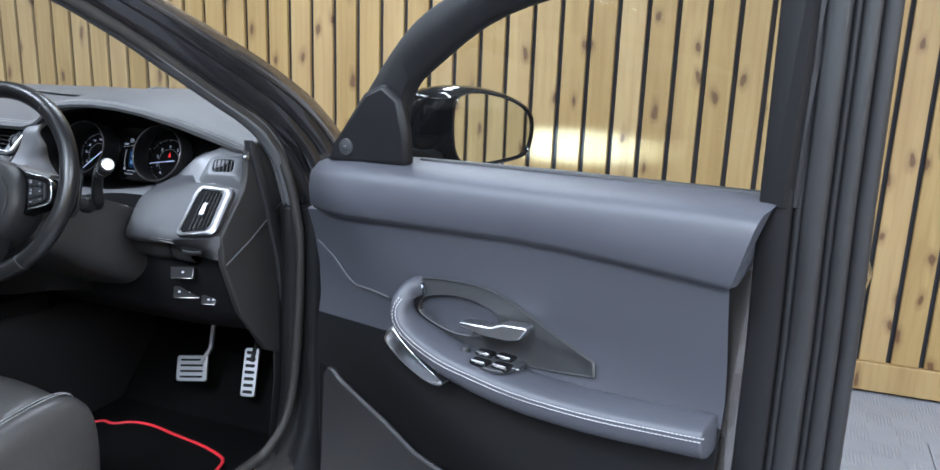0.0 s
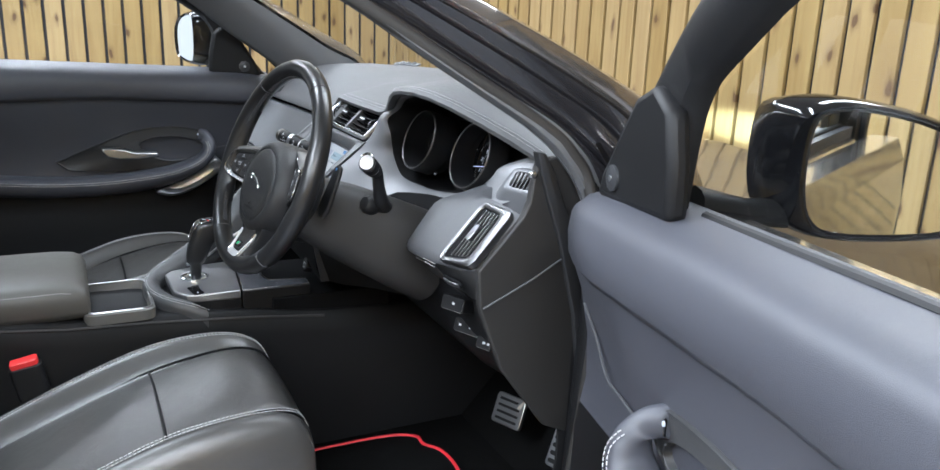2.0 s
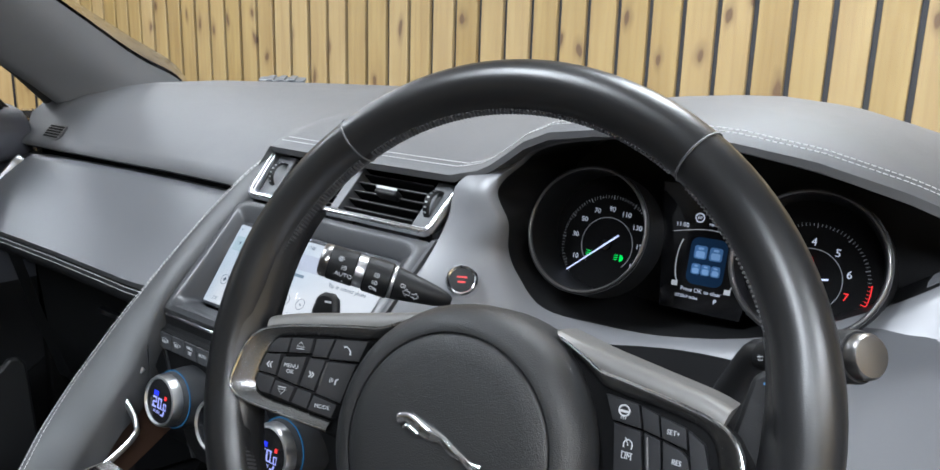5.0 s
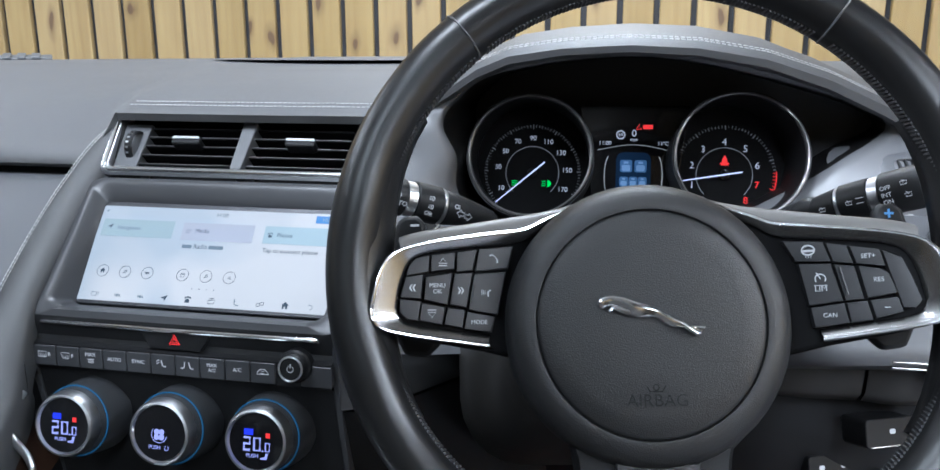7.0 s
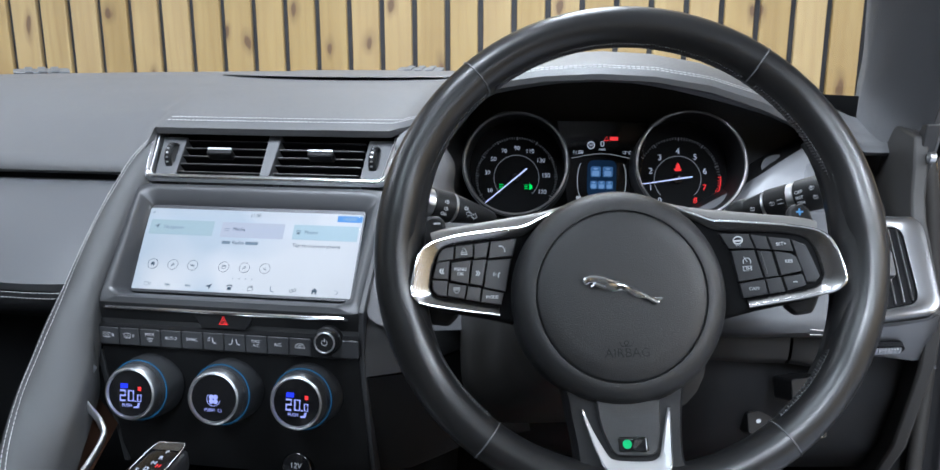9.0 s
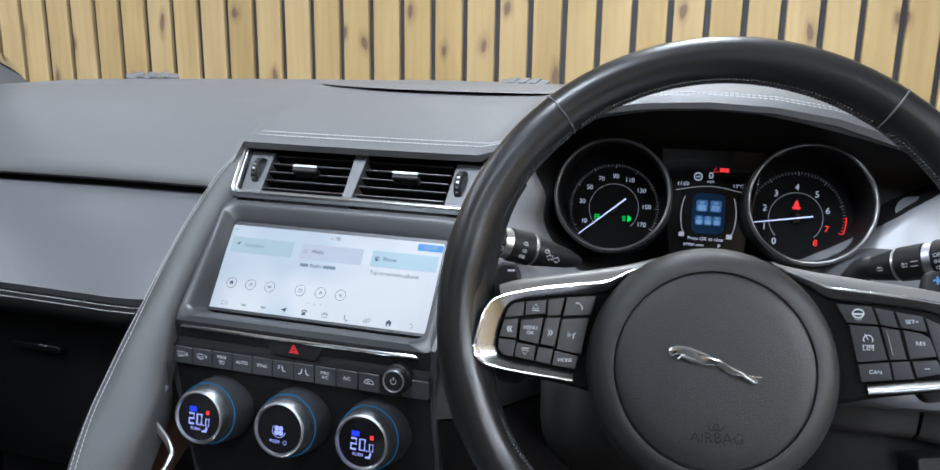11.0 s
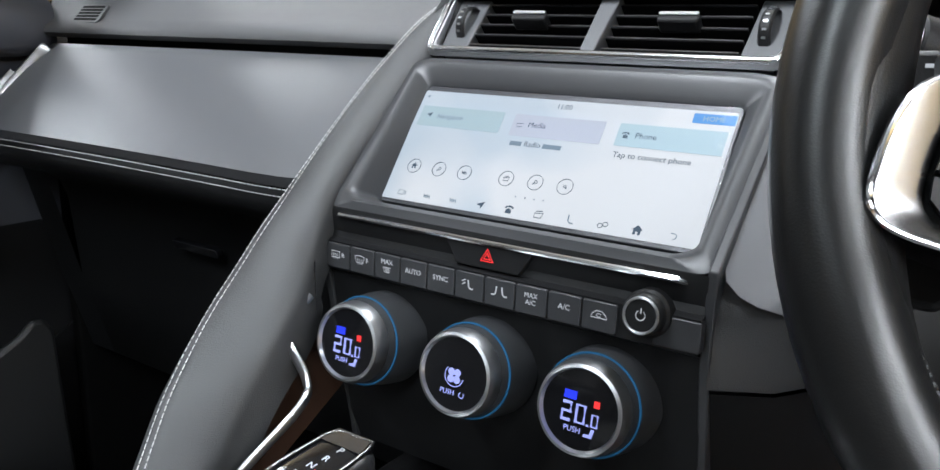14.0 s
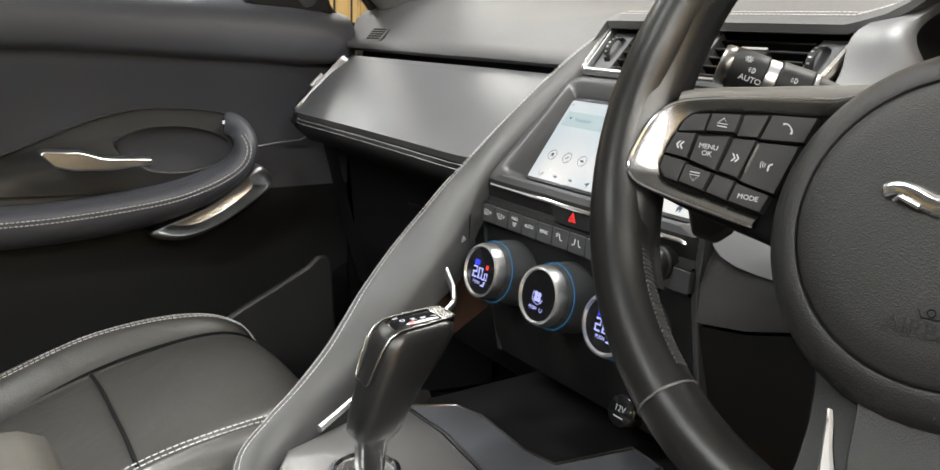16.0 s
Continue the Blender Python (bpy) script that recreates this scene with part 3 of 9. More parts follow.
    # demister lips at the foot of the windscreen
    for x, y, a in ((-0.555, 0.70, 38), (0.06, 0.885, -4)):
        bm = bmesh.new()
        prism(bm, rounded(0.085, 0.03, 0.006), 0, 0.005, pose(x, y, 1.222, 10, 0, a))
        for k in (-0.02, 0.0, 0.02):
            box(bm, (0.012, 0.034, 0.004), pose(x, y, 1.222, 10, 0, a), (k, 0, 0.0055))
        part("sensor_block", bm, MAT["grey"], dash, "small grey sensor block by the glass", bevel=0.001)
    # glove panel in front of the passenger
    rows, lower = [], []
    for x in np.linspace(-0.690, -0.168, 17):
        u = (x + 0.742) / 0.592
        y0, y1 = 0.288 + 0.034 * min(1, u * 1.6), 0.192 + 0.006 * math.sin(u * math.pi) + 0.012 * max(0, (u - 0.9) / 0.07)
        e = 0.016 * max(0.0, 1 - u * 9)
        rows.append([(x, y0 + 0.03, 1.106), (x, y0 + e, 1.108), (x, y0 - 0.008 + e, 1.103), (x, y0 * 0.66 + y1 * 0.34 - 0.010 + e, 1.079), (x, y0 * 0.33 + y1 * 0.67 - 0.013 + e, 1.047), (x, y1 - 0.006 + e, 1.018), (x, y1 + e, 1.008)])
        lower.append([(x, y1 + e, 1.0065), (x, y1 - 0.004 + e, 1.001), (x, y1 + 0.002 + e, 0.985), (x, y1 + 0.02, 0.972), (x, y1 + 0.06, 0.962), (x, 0.285, 0.94), (x, 0.295, 0.82), (x, 0.33, 0.70), (x, 0.45, 0.62)])
    bm = bmesh.new()
    loft(bm, rows, closed=False)
    part("glove_panel", bm, MAT["grey"], dash, "smooth grey panel over the glovebox", angle=60)
    bm = bmesh.new()
    loft(bm, lower, closed=False)
    part("glovebox", bm, MAT["black"], dash, "black glovebox below the grey panel", angle=60)
    bm = bmesh.new()
    for o in (0.0, 0.006):
        stitches(bm, [(r[6][0], r[6][1] - 0.0035 - o * 0.12, r[6][2] - 0.001 - o) for r in rows])
    part("seam", bm, MAT["thread"], dash, "twin row of pale stitching")
    bm = bmesh.new()
    prism(bm, rounded(0.075, 0.010, 0.004), -0.004, 0.004, frame_on((-0.42, 0.272, 0.905), (1, 0, 0), (0, -0.3, 1)))
    part("glovebox_latch", bm, MAT["gloss"], dash, bevel=0.001)
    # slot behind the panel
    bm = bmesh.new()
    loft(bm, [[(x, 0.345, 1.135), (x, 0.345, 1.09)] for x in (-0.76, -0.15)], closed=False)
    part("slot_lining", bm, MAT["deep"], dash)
    # driver's fascia: a bowl for the dials let into a grey panel
    opening = [(0.205, 0.343, 1.165), (0.218, 0.345, 1.135), (0.216, 0.350, 1.105), (0.228, 0.352, 1.080), (0.255, 0.360, 1.050), (0.31, 0.382, 1.040), (0.38, 0.392, 1.043), (0.46, 0.414, 1.058), (0.54, 0.42, 1.100), (0.585, 0.416, 1.132), (0.63, 0.452, 1.163), (0.56, 0.416, 1.195), (0.40, 0.370, 1.230), (0.26, 0.368, 1.215), (0.215, 0.366, 1.188)]
    border = [(0.153, 0.353, 1.168), (0.153, 0.335, 1.130), (0.153, 0.305, 1.095), (0.153, 0.262, 1.06), (0.155, 0.195, 1.0), (0.22, 0.24, 0.972), (0.36, 0.33, 0.96), (0.50, 0.345, 0.965), (0.60, 0.37, 1.05), (0.67, 0.425, 1.10), (0.695, 0.478, 1.14), (0.565, 0.412, 1.202), (0.40, 0.364, 1.236), (0.258, 0.364, 1.222), (0.205, 0.368, 1.194)]
    inner, outer = curve(opening, 5, True), curve(border, 5, True)
    bm = bmesh.new()
    loft(bm, [[p + Vector((0, 0.006, 0)) for p in inner], [lerp(p, q, 0.03) for p, q in zip(inner, outer)], [lerp(p, q, 0.12) + Vector((0, -0.006, 0)) for p, q in zip(inner, outer)], [lerp(p, q, 0.55) + Vector((0, -0.006, 0)) for p, q in zip(inner, outer)], outer], caps=False)
    part("cluster_fascia", bm, MAT["fascia"], dash, "satin grey fascia round the dials", angle=60)
    mid = Vector((0.39, 0.0, 1.12))
    back = [Vector((mid.x + (p.x - mid.x) * 0.98, 0.49, mid.z + (p.z - mid.z) * 0.98)) for p in inner]
    bm = bmesh.new()
    loft(bm, [[p + Vector((0, 0.006, 0)) for p in inner], back], caps=False)
    bm.faces.new([bm.verts.new(p) for p in back])
    part("cluster_bowl", bm, MAT["black"], dash, "black bowl round the dials", angle=60)
    # padded roll under the fascia, parted beside the column, and the black knee panel below it
    # one roll: pale where light falls, its other pieces darkened for shade
    for x0, x1, k, lab, skin in ((0.152, 0.300, 5, "padded roll under the fascia, paler where light falls", "strap"), (0.302, 0.5955, 8, "padded roll under the column, darkened for shade", "shroud"), (0.599, 0.652, 4, "padded end of the roll under the vent, darkened for shade", "shroud")):
        rows = []
        for x in np.linspace(x0, x1, k):
            g = 0.03 * max(0, (x - 0.30) / 0.3) if x < 0.56 else 0.026
            e = 0.004 if x in (x0, x1) else 0.0
            rows.append([(x, 0.372, 1.000), (x, 0.336 - g * 0.4 + e, 0.992), (x, 0.322 - g * 0.4 + e, 0.978), (x, 0.316 - g * 0.4 + e, 0.958), (x, 0.320 - g * 0.4 + e, 0.936), (x, 0.330 - g * 0.3 + e, 0.924), (x, 0.345, 0.9205)])
        bm = bmesh.new()
        loft(bm, rows, closed=False)
        part("knee_roll", bm, MAT[skin], dash, lab, angle=60)
    bm = bmesh.new()
    for o in (0.0, 0.0055):
        stitches(bm, [(x, 0.3080 - o * 0.12, 0.9745 - o) for x in np.linspace(0.602, 0.65, 6)], 0.0036, 0.0016, 0.0006)
    part("seam", bm, MAT["thread"], dash, "twin row of pale stitching")
    rows = []
    for x in np.linspace(0.15, 0.735, 14):
        g = 0.03 * max(0, (x - 0.55) / 0.18)
        rows.append([(x, 0.365, 0.985), (x, 0.345, 0.965), (x, 0.343, 0.93), (x, 0.345 + g * 0.4, 0.88), (x, 0.365 + g, 0.80), (x, 0.42 + g, 0.74), (x, 0.60, 0.70)])
    bm = bmesh.new()
    loft(bm, rows, closed=False)
    part("knee_panel", bm, MAT["black"], dash, "black knee panel under the column", angle=60)
    for s, lab in ((1, "black end panel with a moulded crease"), (-1, "black end panel by the far door")):
        bm = bmesh.new()
        x = 0.735 * s
        pts = [(0.305, 0.935), (0.300, 0.998), (0.376, 1.080), (0.388, 1.105), (0.392, 1.140), (0.400, 1.172), (0.46, 1.178), (0.62, 1.17), (0.66, 0.95), (0.60, 0.62), (0.44, 0.70), (0.35, 0.82)]
        prism(bm, pts, -0.008, 0.008, frame_on((x, 0, 0), (0, 1, 0), (0, 0, 1)))
        end = part("end_panel", bm, MAT["shroud"], dash, lab, bevel=0.003)
    bm = bmesh.new()
    tube(bm, [(0.7445, 0.31, 0.935), (0.7445, 0.40, 0.975), (0.7445, 0.50, 1.03), (0.7445, 0.60, 1.05)], 0.0016, 6)
    part("crease", bm, MAT["grey"], end)
    # rubber strip standing along the end of the dash
    bm = bmesh.new()
    loft(bm, [[(0.735, y0, z), (0.750, y0 + 0.002, z), (0.754, y0 + 0.5 * w, z), (0.750, y0 + w, z - 0.002), (0.735, y0 + w, z - 0.002)] for y0, w, z in ((0.390, 0.016, 1.186), (0.397, 0.026, 1.160), (0.414, 0.030, 1.110), (0.444, 0.034, 1.030), (0.452, 0.036, 1.000), (0.480, 0.030, 0.900), (0.495, 0.026, 0.800))])
    part("end_strip", bm, MAT["seal"], dash, "black rubber strip at the end of the dash", bevel=0.002)
    # silver disc for the point of light on the dash edge
    bm = bmesh.new()
    lathe(bm, [(0.006, -0.004), (0.006, 0.002), (0.004, 0.0035), (0, 0.0035)], frame_on((0.7440, 0.388, 1.150), (0, 1, 0), (0, 0, 1)), 16)
    part("clip", bm, MAT["silver"], dash, "small silver disc for the light dot on the dash edge")
    # outer driver's pod: one soft slope with the vent let into its end
    out_n = Vector((0.05, -0.735, 0.676))
    cols = (((0.512, 0.275, 0.979), (0.514, 0.322, 1.050), (0.505, 0.40, 1.066)), ((0.530, 0.263, 0.983), (0.526, 0.326, 1.064), (0.515, 0.414, 1.080)), ((0.56, 0.257, 0.987), (0.556, 0.343, 1.072), (0.55, 0.425, 1.098)),
            ((0.600, 0.257, 0.990), (0.596, 0.360, 1.084), (0.592, 0.400, 1.096)), ((0.612, 0.260, 0.9895), (0.612, 0.365, 1.0865), (0.610, 0.388, 1.080)), ((0.643, 0.272, 0.986), (0.643, 0.367, 1.087), (0.643, 0.388, 1.078)), ((0.690, 0.284, 0.990), (0.69, 0.369, 1.085), (0.69, 0.388, 1.076)), ((0.722, 0.291, 0.995), (0.726, 0.370, 1.083), (0.726, 0.388, 1.074)), ((0.733, 0.300, 0.992), (0.735, 0.378, 1.078), (0.734, 0.390, 1.07)))
    rows = []
    for i, (p, q, r) in enumerate(cols):
        p, q, r = Vector(p), Vector(q), Vector(r)
        k = 0.005 if i < 5 else 0.001
        rows.append([p + Vector((0, 0.08, -0.03)), p + Vector((0, 0.03, -0.020)), p + Vector((0, 0.004, -0.006)), lerp(p, q, 0.03) + out_n * 0.001, lerp(p, q, 0.12) + out_n * k * 0.8, lerp(p, q, 0.4) + out_n * k, lerp(p, q, 0.7) + out_n * k, lerp(p, q, 0.92) + out_n * k * 0.6, q + Vector((0, 0.004, 0.0015)), lerp(q, r, 0.5) + Vector((0, 0, 0.001)), r])
    bm = bmesh.new()
    loft(bm, rows, closed=False)
    pod = part("vent_pod", bm, MAT["pod"], dash, "satin grey moulding round the outer vent", angle=50)
    bm = bmesh.new()
    for o in (0.0, 0.005):
        tube(bm, curve([(0.600, 0.2535, 0.990 - o), (0.622, 0.2595, 0.988 - o), (0.643, 0.2695, 0.984 - o)], 4), 0.0009, 5)
    part("bright_lip", bm, MAT["satin"], pod)
    side_vent(pod, 1)
    # black strip laid over the fascia for the shade round the column
    bm = bmesh.new()
    run = [(p, q) for p, q in zip(inner, outer) if p.z < 1.064 and 0.300 < p.x < 0.49]
    rows = []
    for i, (p, q) in enumerate(run):
        u = i / (len(run) - 1)
        f = math.sin(math.pi * min(1, max(0, u * 0.94 + 0.03))) ** 0.5
        rows.append([lerp(p, q, 0.30 + (k - 0.30) * f) + Vector((0, -0.0085, 0.002)) for k in (0.09, 0.30 + 0.05 * u, 0.50 + 0.30 * min(1.0, 2 * u))])
    loft(bm, rows, closed=False)
    part("gap_shade", bm, MAT["deep"], dash, "black strip standing for the shade round the column", angle=80)
    # chrome foot with its thumb wheel
    bm = bmesh.new()
    loft(bm, [[(0.641, 0.271, 0.986), (0.640, 0.276, 0.975), (0.642, 0.287, 0.962), (0.652, 0.296, 0.950), (0.655, 0.33, 0.945)], [(0.69, 0.282, 0.989), (0.688, 0.286, 0.976), (0.688, 0.293, 0.962), (0.688, 0.300, 0.948), (0.69, 0.33, 0.943)], [(0.722, 0.289, 0.994), (0.721, 0.292, 0.978), (0.719, 0.297, 0.962), (0.718, 0.302, 0.945), (0.718, 0.33, 0.941)], [(0.738, 0.300, 0.999), (0.737, 0.302, 0.978), (0.733, 0.306, 0.962), (0.727, 0.308, 0.944), (0.727, 0.33, 0.941)]], closed=False)
    part("chrome_foot", bm, MAT["ventframe"], pod, "chrome foot below the outer vent", angle=60)
    mw = frame_on((0.678, 0.2855, 0.9625), (1, 0.16, 0), (0, -0.6, 1))
    bm = bmesh.new()
    prism(bm, rounded(0.052, 0.011, 0.005), -0.004, 0.0012, mw)
    part("wheel_slot", bm, MAT["deep"], pod)
    bm = bmesh.new()
    for i in range(14):
        box(bm, (0.0018, 0.007, 0.003), mw, (-0.020 + i * 0.0031, 0, 0.0022 + 0.0016 * math.sin(math.pi * i / 13)))
    part("vent_wheel", bm, MAT["silver"], pod, "ridged silver thumb wheel")
    # small demister vent on the ledge above
    m2 = frame_on((0.655, 0.4235, 1.1195), (0.93, 0.36, 0), (0, 0.70, 0.71))
    bm = bmesh.new()
    loft(bm, [[m2 @ Vector((x * s, y * s, z)) for x, y in rounded(0.057, 0.042, 0.010)] for s, z in ((2.5, -0.026), (1.6, -0.009), (1.25, -0.0015), (1.12, 0.0), (1.0, 0.0012), (0.78, 0.0012), (0.74, -0.010), (0.02, -0.011))], caps=False)
    part("demister_frame", bm, MAT["grey"], dash, bevel=0.001)
    bm = bmesh.new()
    box(bm, (0.044, 0.0325, 0.002), m2, (0, 0, -0.0055))
    part("demister_well", bm, MAT["deep"], dash)
    for i in range(5):
        bm = bmesh.new()
        box(bm, (0.0022, 0.033, 0.003), m2, (-0.016 + i * 0.008, 0, -0.0012))
        part("demister_slat", bm, MAT["hub"], dash)
    # black end moulding and vent by the far door
    rows = []
    for x, dy in ((-0.690, 0.0), (-0.712, 0.003), (-0.730, 0.010), (-0.742, 0.024)):
        rows.append([(x, 0.33, 1.103), (x, 0.300 + dy, 1.107), (x, 0.286 + dy, 1.100), (x, 0.245 + dy, 1.062), (x, 0.205 + dy, 1.024), (x, 0.192 + dy, 1.010), (x, 0.188 + dy, 1.000), (x, 0.200 + dy, 0.985), (x, 0.26, 0.96), (x, 0.295, 0.82), (x, 0.33, 0.70)])
    bm = bmesh.new()
    loft(bm, rows, closed=False)
    endm = part("end_moulding", bm, MAT["black"], dash, "black end moulding of the dash", angle=60)
    side_vent(endm, -1)
    # demister grille let into the dash top by the far pillar
    mg = frame_on((-0.676, 0.3295, 1.1430), (1, 0, 0), (0, 0.67, 0.74))
    bm = bmesh.new()
    prism(bm, rounded(0.058, 0.030, 0.006), -0.006, 0.0012, mg)
    gr = part("demister_grille", bm, MAT["bezel"], dash, "small slotted demister grille", bevel=0.0006)
    for i in range(5):
        bm = bmesh.new()
        box(bm, (0.046, 0.0028, 0.0008), mg, (0, -0.0098 + i * 0.0049, 0.0013))
        part("slot", bm, MAT["deep"], gr)
    # switch blocks below the pod
    for cx, cy, cz, w, h, dots in ((0.622, 0.3170, 0.900, 0.050, 0.026, (0.002,)), (0.592, 0.3620, 0.838, 0.060, 0.026, (-0.016, 0.008)), (0.645, 0.3700, 0.826, 0.034, 0.022, (0.0, 0.010))):
        ms = frame_on((cx, cy, cz), (1, 0.45, 0), (0, 0.30, 1))
        bm = bmesh.new()
        prism(bm, rounded(w, h, 0.004), -0.03, 0.004, ms)
        sw = part("switch_block", bm, MAT["black"], dash, "black switch block with small lit symbols", bevel=0.0012)
        for dx in dots:
            bm = bmesh.new()
            prism(bm, rounded(0.0058, 0.0044, 0.0016), 0.0041, 0.0045, ms @ Matrix.Translation((dx, 0.001, 0)))
            part("symbol", bm, GLOW["dim"], sw)
        bm = bmesh.new()
        tube(bm, [ms @ Vector((x, y, 0.0042)) for x, y in ((-w / 2 + 0.004, -h / 2 + 0.001), (w / 2 - 0.003, -h / 2 + 0.001), (w / 2 - 0.001, h / 2 - 0.004))], 0.0006, 5)
        part("bright_edge", bm, MAT["satin"], sw)
    return dash


def side_vent(parent, s):
    """The tall vent at either end of the dash: a chrome frame, a dark recess and blades along it; s is 1 for the driver's end."""
    if s > 0:
        O = [Vector(p) for p in ((0.644, 0.3625, 1.080), (0.731, 0.371, 1.083), (0.735, 0.293, 0.999), (0.646, 0.276, 0.988))]
        I = [Vector(p) for p in ((0.651, 0.356, 1.0735), (0.708, 0.360, 1.072), (0.714, 0.300, 1.007), (0.652, 0.284, 0.995))]
        nn = Vector((0.05, -0.735, 0.676))
    else:
        O = [Vector(p) for p in ((-0.740, 0.300, 1.090), (-0.692, 0.288, 1.103), (-0.690, 0.196, 1.012), (-0.742, 0.212, 1.008))]
        I = [Vector(p) for p in ((-0.731, 0.290, 1.084), (-0.698, 0.281, 1.095), (-0.696, 0.206, 1.022), (-0.732, 0.218, 1.018))]
        nn = Vector((-0.15, -0.72, 0.68))
    lift = 0.007 if s < 0 else 0.005
    O, I = [p + nn * lift for p in O], [p + nn * lift for p in I]
    bm = bmesh.new()
    o, i_ = quad_round(O, 0.16), quad_round(I, 0.14)
    loft(bm, [[p - nn * 0.008 for p in o], [p + nn * 0.003 for p in o], [lerp(p, q, 0.2) + nn * 0.0055 for p, q in zip(o, i_)], [lerp(p, q, 0.7) + nn * 0.005 for p, q in zip(o, i_)], [lerp(p, q, 0.97) + nn * 0.003 for p, q in zip(o, i_)], i_, [p - nn * 0.003 for p in i_]], caps=False)
    body = part("vent", bm, MAT["ventframe"], parent, "outer air vent in a bright chrome frame", angle=50)
    bm = bmesh.new()
    i2 = quad_round(I, 0.14)
    loft(bm, [[p + nn * 0.0022 for p in i2], [p - nn * 0.0012 for p in i2], [lerp(p, sum(I, Vector()) / 4, 0.03) + nn * 0.0012 for p in i2], [lerp(p, sum(I, Vector()) / 4, 0.1) + nn * 0.0012 for p in i2]][1:])
    part("vent_recess", bm, MAT["deep"], body)
    side = (I[1] - I[0]).normalized()
    for k in range(5):
        f = 0.32 + 0.145 * k
        a, b = lerp(I[0], I[1], f), lerp(I[3], I[2], f)
        a, b = lerp(a, b, 0.03), lerp(a, b, 0.97)
        bm = bmesh.new()
        tube(bm, (a + nn * 0.0026, b + nn * 0.0026), 0.0016, 6)
        bl = part("blade", bm, MAT["black"], body)
        bm = bmesh.new()
        tube(bm, (a + nn * 0.0042, b + nn * 0.0042), 0.0004, 5)
        part("blade_edge", bm, MAT["satin"], body)
    c = lerp(lerp(I[0], I[1], 0.58), lerp(I[3], I[2], 0.58), 0.5)
    bm = bmesh.new()
    prism(bm, rounded(0.011 if s > 0 else 0.007, 0.030, 0.003), 0.002, 0.011, frame_on(c, side, I[0] - I[3]))
    part("vent_tab", bm, MAT["ventframe"], body, "silver vent tab", bevel=0.001)
    return body


# ---- centre stack ----
def ruled(bm, a, b):
    """A strip between two closed lines of equally many points."""
    va, vb = [bm.verts.new(Vector(p)) for p in a], [bm.verts.new(Vector(p)) for p in b]
    for i in range(len(a)):
        j = (i + 1) % len(a)
        bm.faces.new((va[i], va[j], vb[j], vb[i]))
    return bm


def segment_digit(ch, w, h, m, parent):
    """One squared lit digit drawn as a single stroke."""
    k = 0.24 * w
    x, y = (w - k) / 2, (h - k) / 2
    line = {"0": [(-x, -y), (x, -y), (x, y), (-x, y)], "2": [(-x, y), (x, y), (x, 0), (-x, 0), (-x, -y), (x, -y)]}[ch]
    bm = bmesh.new()
    tube(bm, [m @ Vector((*p, 0)) for p in line], k * 0.62, 6, ch == "0")
    part("digit", bm, GLOW["digits"], parent)


